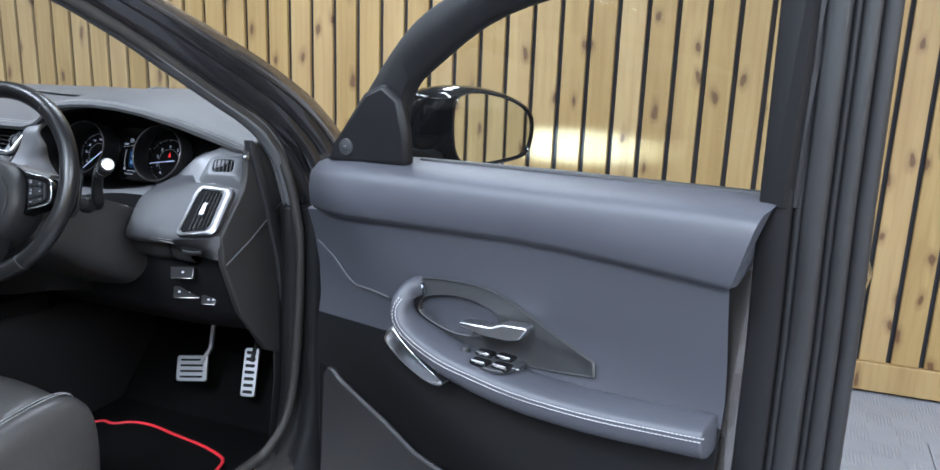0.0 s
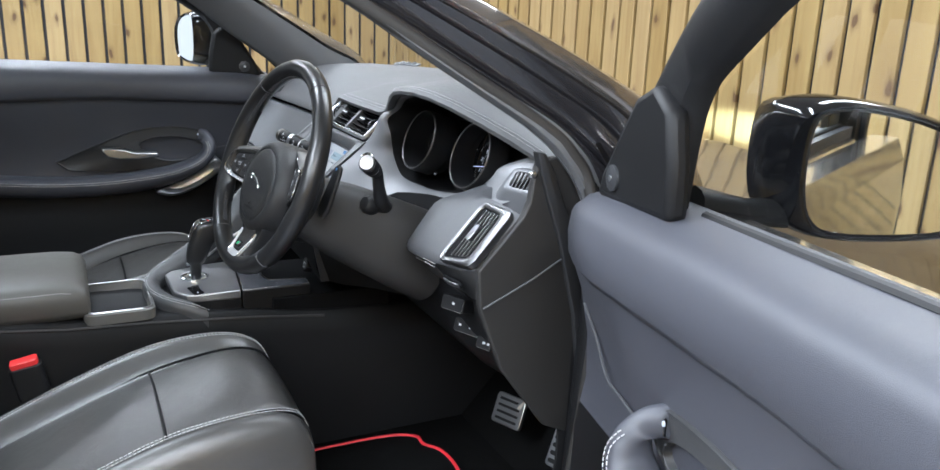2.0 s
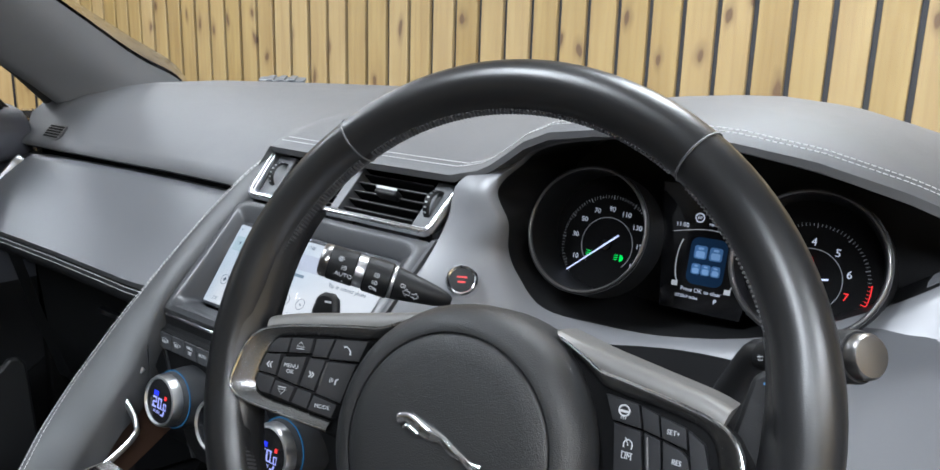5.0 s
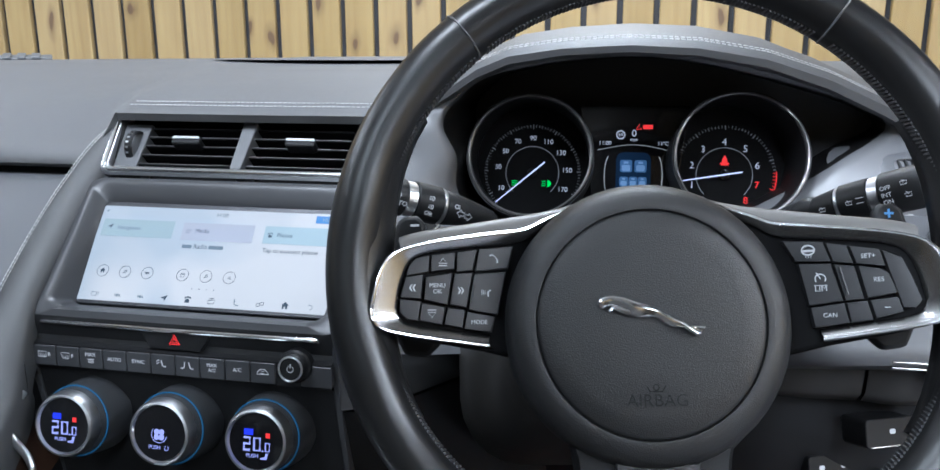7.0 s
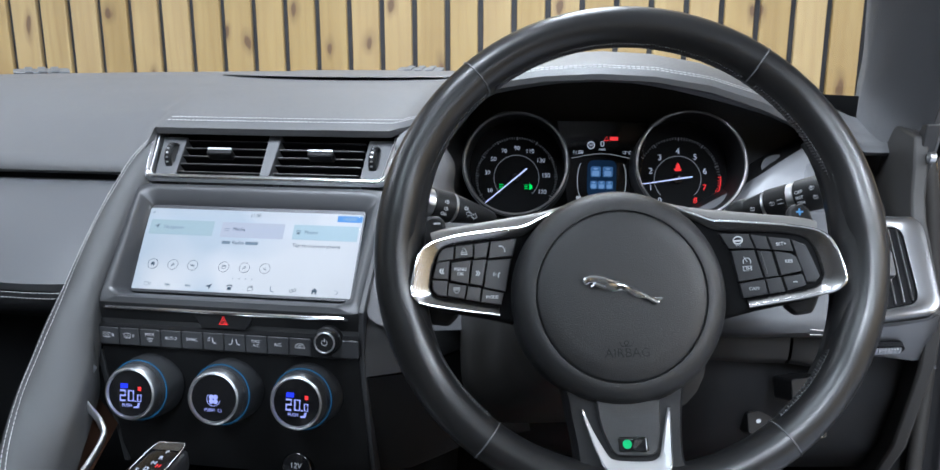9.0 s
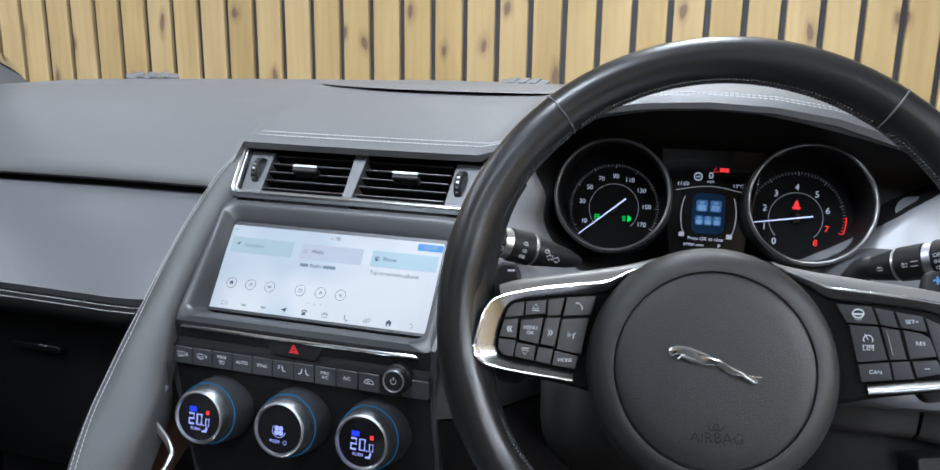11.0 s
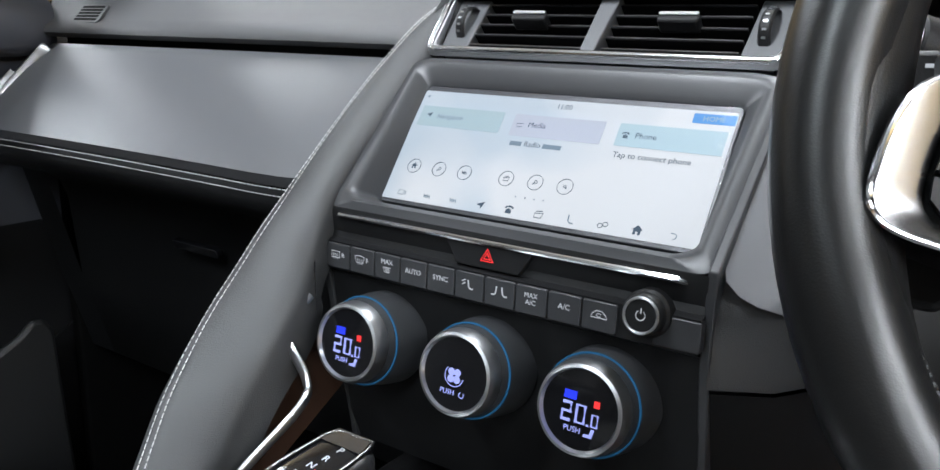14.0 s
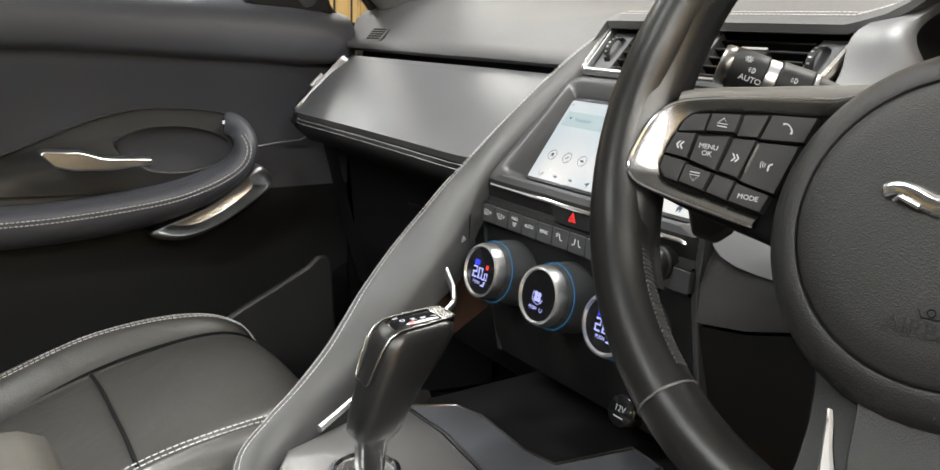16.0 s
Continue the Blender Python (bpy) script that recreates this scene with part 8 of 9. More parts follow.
    # bright blade under the grab
    if driver:
        dish, mid = ((1.026, 0.866), (1.044, 0.886), (1.066, 0.870), (1.096, 0.846), (1.132, 0.824), (1.160, 0.807), (1.152, 0.796), (1.124, 0.797), (1.080, 0.816), (1.036, 0.846)), (1.085, 0.838)
    else:
        dish, mid = ((1.026, 0.866), (1.046, 0.886), (1.070, 0.870), (1.100, 0.846), (1.145, 0.820), (1.205, 0.797), (1.224, 0.787), (1.190, 0.775), (1.146, 0.780), (1.092, 0.805), (1.036, 0.846)), (1.115, 0.822)
    bl = curve([(slid(u, 1.3), z, 0) for u, z in dish], 3, True)
    mid = Vector((slid(mid[0], 1.3), mid[1], 0))
    bm = bmesh.new()
    rings = []
    for k, o in ((1.0, 0.045), (1.0, -0.011), (0.975, -0.016), (0.90, -0.0165), (0.86, -0.013), (0.72, 0.016), (0.40, 0.020), (0.02, 0.020)):
        rings.append([P(mid.x + (q.x - mid.x) * k, o, mid.y + (q.y - mid.y) * (k if k > 0.99 else k * 0.93) + zl * 1.2) for q in bl])
    loft(bm, rings)
    part("pull_cup", bm, MAT["silver"], d, "bright metal dish under the grab", angle=50)
    # map pocket: lining grey, darkened for the shade it lies in
    bm = bmesh.new()
    loft(bm, [[P(u, o, z) for u, z in ((0.895, 0.745), (0.906, 0.762), (0.922, 0.764), (0.940, 0.748), (0.985, 0.725), (1.06, 0.690), (1.13, 0.650), (1.30, 0.605), (1.60, 0.60), (1.62, 0.50), (1.60, 0.44), (0.88, 0.44), (0.888, 0.60))] for o in (-0.020, -0.008)])
    part("map_pocket", bm, MAT["hub"], d, "map pocket along the foot of the door, darkened for shade", bevel=0.006)
    plate("pocket_back", [(0.83, 0.73), (1.05, 0.60), (1.62, 0.60), (1.62, 0.44), (0.83, 0.44)], 0.040, 0.046, MAT["deep"])
    # steel shell behind the lining
    shell = [(0.80, 0.42), (0.80, 1.15), (0.86, 1.165), (1.70, 1.19), (1.735, 1.10), (1.70, 0.95), (1.74, 0.80), (1.70, 0.60), (1.62, 0.42)]
    plate("inner_shell", shell, 0.075, 0.115, MAT["paint"], label="dark grey painted door shell", bevel=0.008)
    skin = [(0.76, 0.40), (0.76, 1.16), (0.86, 1.165), (1.79, 1.19), (1.83, 1.10), (1.80, 0.95), (1.83, 0.80), (1.78, 0.60), (1.68, 0.40)]
    strip("outer_skin", [[(u, 0.118, z) for u, z in skin], [(u, 0.165, z) for u, z in skin], [(0.8 + (u - 0.8) * 0.98, 0.185, 0.8 + (z - 0.8) * 0.9) for u, z in skin]], MAT["paint"], label="dark grey painted outer skin", angle=40)
    # window frame: inner cloth-black frame and outer seal
    fo = [(0.80, 1.14), (0.86, 1.175), (0.94, 1.290), (1.024, 1.400), (1.10, 1.460), (1.25, 1.530), (1.45, 1.575), (1.68, 1.585), (1.722, 1.55), (1.730, 1.40), (1.728, 1.20)]
    fi = [(1.023, 1.17), (1.027, 1.195), (1.033, 1.26), (1.047, 1.315), (1.09, 1.358), (1.23, 1.45), (1.45, 1.506), (1.66, 1.516), (1.705, 1.50), (1.703, 1.40), (1.692, 1.20)]
    if not driver:
        fi = [(u - 0.038 * max(0.0, min(1.0, (1.30 - u) / 0.2)), z) for u, z in fi]
    ofs = lambda z: 0.050 + 0.10 * max(0, z - 1.18) * (0.3 if driver else 0.9)
    bm = bmesh.new()
    a, b = curve([(u, z, 0) for u, z in fo], 4), curve([(u, z, 0) for u, z in fi], 4)
    loft(bm, [[P(p.x, ofs(p.y) + 0.03, p.y), P(p.x, ofs(p.y), p.y), P(p.x * 0.72 + q.x * 0.28, ofs(q.y) - 0.010, p.y * 0.72 + q.y * 0.28), P(p.x * 0.15 + q.x * 0.85, ofs(q.y) - 0.004, p.y * 0.15 + q.y * 0.85), P(q.x, ofs(q.y) + 0.012, q.y), P(q.x, ofs(q.y) + 0.026, q.y), P(p.x, ofs(p.y) + 0.05, p.y)] for p, q in zip(a, b)])
    part("window_frame", bm, MAT["black"], d, "black window frame", angle=50)
    bm = bmesh.new()
    tube(bm, [P(p.x, ofs(p.y) + 0.012, p.y) for p in a[2:]], 0.009, 8)
    part("frame_seal", bm, MAT["seal"], d, "rubber seal round the window frame")
    # folded rear edge: steps of shade-darkened body paint and rubber one behind the other
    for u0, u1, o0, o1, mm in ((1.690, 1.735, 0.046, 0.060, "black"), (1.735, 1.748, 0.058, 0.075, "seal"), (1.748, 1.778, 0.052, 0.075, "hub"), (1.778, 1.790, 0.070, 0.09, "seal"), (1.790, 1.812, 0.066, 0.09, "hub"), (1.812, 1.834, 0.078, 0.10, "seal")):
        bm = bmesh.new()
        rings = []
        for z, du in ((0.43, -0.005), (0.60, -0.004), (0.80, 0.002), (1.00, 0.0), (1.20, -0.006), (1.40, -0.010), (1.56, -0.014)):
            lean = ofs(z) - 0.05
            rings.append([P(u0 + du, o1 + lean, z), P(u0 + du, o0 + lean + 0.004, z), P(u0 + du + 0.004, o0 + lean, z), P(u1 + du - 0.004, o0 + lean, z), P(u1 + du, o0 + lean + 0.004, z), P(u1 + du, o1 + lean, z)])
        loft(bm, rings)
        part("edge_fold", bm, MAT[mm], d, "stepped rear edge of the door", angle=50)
    # corner panel with a tweeter
    plate("corner_panel", [(0.862 + (u - 0.862) * (1.0 if driver else 0.80), z) for u, z in ((0.862, 1.166), (0.875, 1.200), (0.955, 1.305), (1.00, 1.325), (1.040, 1.30), (1.056, 1.24), (1.060, 1.178))], 0.032, 0.06, MAT["black"], label="black corner trim with a tweeter", bevel=0.010)
    mt = frame_on(P(0.915, 0.030, 1.200), (P(1, 0, 0) - P(0, 0, 0)) * (1 if driver else -1), (0, 0, 1))
    bm = bmesh.new()
    lathe(bm, [(0.017, -0.006), (0.0165, 0.001), (0.0145, 0.002), (0.0, 0.003)], mt, 24)
    tw = part("tweeter", bm, MAT["bezel"], d, "small round tweeter")
    bm = bmesh.new()
    lathe(bm, [(0.004, 0.002), (0.0035, 0.004), (0.0, 0.0042)], mt, 12)
    part("centre", bm, MAT["silver"], tw)
    # glass
    bm = bmesh.new()
    g = [P(q.x, ofs(q.y) + 0.032, q.y) for q in b]
    f = bm.faces.new([bm.verts.new(p) for p in g])
    gl = part("window_pane", bm, MAT["glass"], d, "clear side window glass")
    gl.visible_shadow = False
    bm = bmesh.new()
    tube(bm, [P(1.06, 0.079, 1.186), P(1.35, 0.079, 1.198), P(1.715, 0.079, 1.209)], 0.006, 8)
    part("waist_seal", bm, MAT["seal"], d, "black rubber strip at the foot of the glass")
    # mirror
    if driver:
        a, b = Vector((1.157, 0.500, 1.228)), Vector((1.285, 0.660, 1.228))
    else:
        a, b = P(1.060, 0.165, 1.272), P(1.045, 0.355, 1.272)
    mm = frame_on((a + b) / 2, (b - a) * (1 if driver else -1), (0, 0, 1))
    if not driver:
        mm = mm @ pose(0, 0, 0, 0, 14, 0)
    k = 1 if driver else -1
    prof = [(-0.102, 0.060), (-0.080, 0.083), (-0.03, 0.085), (0.04, 0.070), (0.088, 0.045), (0.106, 0.015), (0.104, -0.03), (0.088, -0.060), (0.03, -0.074), (-0.05, -0.080), (-0.088, -0.068), (-0.104, -0.02)]
    prof = [((x * 0.93 - 0.006) * k, y * 0.93) for x, y in prof]
    pc = curve([(x, y, 0) for x, y in prof], 4, True)
    bm = bmesh.new()
    loft(bm, [[mm @ Vector((p.x * s + dx * k, p.y * s + dy, z)) for p in pc] for s, dx, dy, z in ((0.93, 0, 0, 0.002), (0.985, 0, 0, 0.010), (1.03, 0, 0, 0.006), (1.09, -0.003, 0.0, -0.015), (1.09, -0.022, 0, -0.045), (1.0, -0.048, 0, -0.085), (0.82, -0.062, 0, -0.115), (0.5, -0.068, 0, -0.135), (0.15, -0.07, 0, -0.142))])
    mir = part("mirror_housing", bm, MAT["gloss"], d, "dark glossy door mirror housing", angle=60)
    bm = bmesh.new()
    loft(bm, [[mm @ Vector((p.x * s, p.y * s, z)) for p in pc] for s, z in ((0.945, -0.002), (0.945, 0.0035), (0.925, 0.004))])
    part("mirror_bezel", bm, MAT["black"], mir)
    bm = bmesh.new()
    loft(bm, [[mm @ Vector((p.x * s, p.y * s, z)) for p in pc] for s, z in [(0.92, 0.0), (0.918, 0.0044)] + [(q, 0.0046) for q in (0.915,)]])
    part("mirror_glass", bm, MAT["mirror"], mir, "mirror glass reflecting the showroom", angle=15)
    foot = mm @ Vector((-0.095 * k, -0.062, -0.05))
    bm = bmesh.new()
    tube(bm, [P(0.99, 0.10, 1.185), lerp(P(0.99, 0.10, 1.185), foot, 0.5) + Vector((0, 0, -0.004)), foot], [0.030, 0.024, 0.026], 12, flat=0.7)
    part("mirror_foot", bm, MAT["black"], mir)
    return d


door(True)
door(False)


# ---- seats ----
def seat(x0, name, label):
    s = thing(name, (x0, -0.2, 0.36), label, "car seat", "front seats")
    # cushion: profiles across, laid front to back; k lifts the bolsters, c crowns the middle
    def cross(y, z, k, w, c):
        xs = [(-0.228, -0.13), (-0.236, -0.05), (-0.228, 0.004), (-0.206, 0.030), (-0.178, 0.026), (-0.150, -0.010), (-0.075, 0.0), (0, 0.0), (0.075, 0.0), (0.150, -0.010), (0.178, 0.026), (0.206, 0.030), (0.228, 0.004), (0.236, -0.05), (0.228, -0.13)]
        return [(x0 + a * w, y, z + (b * k if b > 0 else b) + c * max(0, 1 - (a / 0.16) ** 2)) for a, b in xs]
    secs = [cross(*q) for q in ((0.050, 0.585, 0.1, 0.84, 0.0), (0.070, 0.635, 0.2, 0.88, 0.004), (0.072, 0.675, 0.3, 0.90, 0.008), (0.052, 0.705, 0.5, 0.93, 0.012), (0.005, 0.718, 0.8, 0.96, 0.012), (-0.07, 0.712, 1.1, 0.985, 0.006), (-0.16, 0.692, 1.4, 1.0, 0.0), (-0.26, 0.655, 1.5, 1.0, -0.004), (-0.36, 0.615, 1.5, 1.0, -0.006), (-0.46, 0.575, 1.3, 0.98, 0.0), (-0.52, 0.56, 1.0, 0.95, 0.0))]
    bm = bmesh.new()
    loft(bm, [list(r) + [(r[-1][0], r[-1][1], 0.50), (r[0][0], r[0][1], 0.50)] for r in secs])
    cu = part("cushion", bm, MAT["leather"], s, "black leather seat cushion with raised bolsters", sub=2)
    bm = bmesh.new()
    for side in (-1, 1):
        for off in (0.0, 0.009):
            line = []
            for i, r in enumerate(secs[2:10]):
                p, q = Vector(r[3 if side < 0 else 11]), Vector(r[4 if side < 0 else 10])
                f = 0.55 + max(0.0, 0.7 - 0.3 * i)
                line.append(p * (1 - f) + q * f + Vector((-side * off, 0, -0.0005 - 0.0015 * (i > 1))))
            stitches(bm, curve(line, 5), 0.005, 0.002, 0.0008)
        part("seam", bm, MAT["thread"], cu, "twin rows of pale stitching")
        bm = bmesh.new()
    bm.free()
    # dark tubes along and across the cushion stand for shade in its creases
    for k in (5, 9):
        bm = bmesh.new()
        tube(bm, curve([Vector(r[k]) + Vector((0, 0, 0.009)) for r in secs[2:10]], 5), 0.0036, 6)
        part("crease", bm, MAT["deep"], cu)
    bm = bmesh.new()
    tube(bm, curve([Vector(p) + Vector((0, 0, 0.0085)) for p in secs[6][5:10]], 5), 0.0026, 6)
    part("crease", bm, MAT["black"], cu)
    # front pad and rear panel, parted from the bolsters by a crease
    for i0, i1, nm in ((2, 6, "front_pad"), (6, 9, "centre_panel")):
        rows = []
        for n_, r in enumerate(secs[i0:i1 + 1]):
            e = 0.0 if n_ in (0, i1 - i0) else 1.0
            v = [Vector(p) for p in r]
            rows.append([lerp(v[5], v[6], 0.06) + Vector((0, 0, 0.003)), lerp(v[5], v[6], 0.12) + Vector((0, 0, 0.010 + 0.004 * e)), lerp(v[5], v[6], 0.35) + Vector((0, 0, 0.008 + 0.007 * e)), v[6] + Vector((0, 0, 0.003 + 0.008 * e)), v[7] + Vector((0, 0, 0.003 + 0.009 * e)), v[8] + Vector((0, 0, 0.003 + 0.008 * e)), lerp(v[9], v[8], 0.35) + Vector((0, 0, 0.008 + 0.007 * e)), lerp(v[9], v[8], 0.12) + Vector((0, 0, 0.010 + 0.004 * e)), lerp(v[9], v[8], 0.06) + Vector((0, 0, 0.003))])
        bm = bmesh.new()
        loft(bm, rows, closed=False)
        part(nm, bm, MAT["leather"], cu, "smooth black leather panel", sub=2)
    bm = bmesh.new()
    box(bm, (0.43, 0.50, 0.16), None, (x0, -0.22, 0.46))
    part("seat_base", bm, MAT["black"], s, bevel=0.02)
    # backrest
    tilt = 27
    m = Matrix.Translation((x0, -0.515, 0.60)) @ pose(0, 0, 0, tilt, 0, 0)
    bm = bmesh.new()
    secs = []
    for h, w, dep in ((-0.02, 0.93, 1.0), (0.05, 0.97, 1.1), (0.18, 1.0, 1.3), (0.34, 1.0, 1.4), (0.48, 0.96, 1.2), (0.58, 0.86, 0.9), (0.635, 0.70, 0.6), (0.655, 0.55, 0.3)):
        prof = [(-0.240, -0.10), (-0.248, 0.0), (-0.236, 0.045), (-0.208, 0.062), (-0.175, 0.045), (-0.148, 0.008), (0, 0.0), (0.148, 0.008), (0.175, 0.045), (0.208, 0.062), (0.236, 0.045), (0.248, 0.0), (0.240, -0.10)]
        secs.append([m @ Vector((a * w, b * (dep if b > 0 else 1.0), h)) for a, b in prof])
    loft(bm, secs)
    bk = part("backrest", bm, MAT["leather"], s, "black leather backrest with raised bolsters", sub=1)
    bm = bmesh.new()
    for side in (3, 9):
        stitches(bm, curve([sec[side] + (m.to_3x3() @ Vector((0.012 * (1 if side > 6 else -1), -0.002, 0))) for sec in secs[:-1]], 4), 0.005, 0.002, 0.0009)
        part("seam", bm, MAT["thread"], bk, "row of pale stitching")
        bm = bmesh.new()
    bm.free()
    bm = bmesh.new()
    loft(bm, [[m @ Vector((a, b, h)) for a, b in rounded(w, dd, 0.03, 4, 0, -0.06)] for h, w, dd in ((0.68, 0.20, 0.07), (0.70, 0.25, 0.09), (0.78, 0.27, 0.10), (0.85, 0.24, 0.08), (0.87, 0.18, 0.05))])
    hr = part("headrest", bm, MAT["leather"], s, "black leather headrest", sub=1)
    for dx in (-0.06, 0.06):
        bm = bmesh.new()
        tube(bm, [m @ Vector((dx, -0.06, 0.60)), m @ Vector((dx, -0.06, 0.70))], 0.006, 10)
        part("headrest_post", bm, MAT["chrome"], s)
    return s


seat(0.405, "driver_seat", "black leather driver's seat with pale twin stitching")
seat(-0.405, "passenger_seat", "black leather passenger seat with pale twin stitching")


# ---- pedals and mat ----
def pedal(name, centre, w, h, right, up, ribs, label):
    m = frame_on(centre, right, up)
    p = thing(name, centre, label, "pedal", "pedals")
    bm = bmesh.new()
    prism(bm, rounded(w, h, 0.008), -0.006, 0.004, m)
    pad = part("pad", bm, MAT["silver"], p, "brushed metal pedal face", bevel=0.002)
    for i in range(ribs):
        bm = bmesh.new()
        if w > h:
            prism(bm, rounded(w * 0.72, 0.0055, 0.002), 0.004, 0.0065, m @ Matrix.Translation((0, -h * 0.32 + h * 0.64 * i / (ribs - 1), 0)))
        else:
            prism(bm, rounded(w * 0.62, 0.0085, 0.003), 0.004, 0.0065, m @ Matrix.Translation((0, -h * 0.40 + h * 0.80 * i / (ribs - 1), 0)))
        part("grip", bm, MAT["black"], pad)
    bm = bmesh.new()
    c = Vector(centre)
    tube(bm, [c + Vector((0.02 if w > h else 0, 0.01, h * 0.2)), c + Vector((0.03 if w > h else 0, 0.04, h * 0.7)), c + Vector((0.03 if w > h else 0.01, 0.08, 0.20))], 0.007, 8)
    part("arm", bm, MAT["silver"] if w > h else MAT["black"], p)


pedal("brake_pedal", (0.420, 0.560, 0.545), 0.082, 0.068, (1, 0.35, 0.05), (0.05, 0.45, 0.9), 4, "brushed metal brake pedal with black grips")
pedal("accelerator_pedal", (0.572, 0.600, 0.548), 0.040, 0.125, (1, 0.30, 0), (0.03, 0.42, 0.9), 7, "slim brushed metal accelerator with black grips")


def floor_mat():
    mt = thing("floor_mat", (0.42, 0.25, 0.405), "black carpet mat with red edging", "floor mat")
    edge = curve([(0.20, 0.10, 0.412), (0.205, 0.33, 0.416), (0.245, 0.408, 0.424), (0.29, 0.412, 0.426), (0.33, 0.435, 0.428), (0.39, 0.440, 0.430), (0.47, 0.432, 0.426), (0.60, 0.415, 0.420), (0.655, 0.36, 0.416), (0.66, 0.10, 0.412), (0.64, -0.05, 0.41), (0.22, -0.05, 0.41)], 4, True)
    bm = bmesh.new()
    c = Vector((0.43, 0.2, 0.416))
    loft(bm, [[(p.x, p.y, p.z - 0.008) for p in edge], edge, [lerp(p, (c.x, c.y, p.z), 0.06) for p in edge], [lerp(p, c, 0.6) for p in edge]])
    part("carpet", bm, MAT["carpet"], mt)
    bm = bmesh.new()
    tube(bm, edge, 0.0042, 6, True)
    part("edging", bm, MAT["red"], mt, "bright red bound edge")


floor_mat()


# ---- body shell ----
def car_body():
    b = thing("car_body", (0, 0, 0.2), "dark grey car body standing in the showroom", "car")

    def slab(name, size, at, mat, label="", bevel=0.01, rot=(0, 0, 0)):
        bm = bmesh.new()
        box(bm, size, pose(*at, *rot))
        return part(name, bm, MAT[mat], b, label, bevel=bevel)

    slab("floor_pan", (1.56, 2.2, 0.05), (0, -0.45, 0.375), "carpet", "black carpeted cabin floor")
    slab("bulkhead", (1.50, 0.05, 0.62), (0, 0.78, 0.70), "carpet", "black carpeted bulkhead", rot=(-18, 0, 0))
    slab("toe_board", (1.50, 0.05, 0.40), (0, 0.70, 0.50), "carpet", rot=(-42, 0, 0))
    for s in (-1, 1):
        bm = bmesh.new()
        loft(bm, [[(s * x, y, z) for x, z in ((0.70, 0.34), (0.70, 0.43), (0.735, 0.455), (0.79, 0.45), (0.84, 0.42), (0.88, 0.36), (0.90, 0.26), (0.84, 0.22), (0.72, 0.24))] for y in (-1.6, -0.6, 0.30, 0.48)])
        part("sill", bm, MAT["paint"], b, "dark grey painted door sill", bevel=0.004)
        bm = bmesh.new()
        if s > 0:
            line = [(0.757, -0.55, 0.465), (0.764, 0.25, 0.467), (0.780, 0.39, 0.49), (0.796, 0.455, 0.58), (0.806, 0.480, 0.80), (0.806, 0.487, 0.95), (0.797, 0.487, 1.02), (0.784, 0.483, 1.09), (0.767, 0.472, 1.148), (0.762, 0.448, 1.182), (0.756, 0.419, 1.212), (0.746, 0.356, 1.254), (0.734, 0.273, 1.304), (0.717, 0.183, 1.360), (0.695, 0.09, 1.416), (0.666, -0.026, 1.472), (0.634, -0.25, 1.529)]
        else:
            line = [(-x, y, z) for x, y, z in ((0.757, -0.55, 0.465), (0.764, 0.25, 0.467), (0.775, 0.39, 0.49), (0.786, 0.455, 0.58), (0.790, 0.478, 0.80), (0.786, 0.472, 1.00), (0.768, 0.415, 1.125), (0.742, 0.308, 1.240), (0.714, 0.192, 1.322), (0.688, 0.095, 1.394), (0.657, -0.02, 1.457), (0.62, -0.28, 1.53))]
        tube(bm, curve(line, 6), 0.0095, 12, flat=1.15)
        part("door_seal", bm, MAT["flock"], b, "taupe black rubber seal round the door opening")
        # hinge pillar: body paint blackened for the shade in the opening
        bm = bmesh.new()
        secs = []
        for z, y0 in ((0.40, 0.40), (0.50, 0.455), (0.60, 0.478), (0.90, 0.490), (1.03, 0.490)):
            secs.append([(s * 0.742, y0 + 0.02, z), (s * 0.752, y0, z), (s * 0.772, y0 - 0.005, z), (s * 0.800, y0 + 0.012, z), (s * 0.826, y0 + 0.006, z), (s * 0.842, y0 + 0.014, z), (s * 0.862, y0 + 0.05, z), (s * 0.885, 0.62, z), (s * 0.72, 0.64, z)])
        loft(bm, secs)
        part("hinge_pillar", bm, MAT["black"], b, "door pillar, its paint blackened for shade", bevel=0.006)
        bm = bmesh.new()
        loft(bm, [[(s * 0.735, 0.44 + 0.03 * (z > 0.5), z), (s * 0.744, 0.47 + 0.02 * (z > 0.5), z), (s * 0.742, 0.60, z), (s * 0.70, 0.62, z)] for z in (0.44, 0.62, 0.95)])
        part("kick_panel", bm, MAT["black"], b, "black kick panel", bevel=0.01)
        # black plate added where light leaked in past the footwell
        if s < 0:
            slab("side_filler", (0.02, 0.22, 0.66), (-0.755, 0.425, 0.76), "carpet", "black filler added to block light beside the footwell", bevel=0.004)
        # windscreen pillar: cloth inside, rebate paint darkened for shade, painted outside
        inn = curve([(s * 0.748, 0.492, 0.99), (s * 0.738, 0.430, 1.120), (s * 0.725, 0.340, 1.200), (s * 0.71, 0.275, 1.246), (s * 0.69, 0.172, 1.315), (s * 0.665, 0.077, 1.387), (s * 0.635, -0.04, 1.45), (s * 0.60, -0.28, 1.515)], 5)
        scr = curve([(s * 0.735, 0.63, 1.05), (s * 0.722, 0.60, 1.160), (s * 0.715, 0.575, 1.205), (s * 0.69, 0.478, 1.249), (s * 0.655, 0.365, 1.313), (s * 0.61, 0.22, 1.393), (s * 0.565, 0.06, 1.468), (s * 0.53, -0.25, 1.535)], 5)
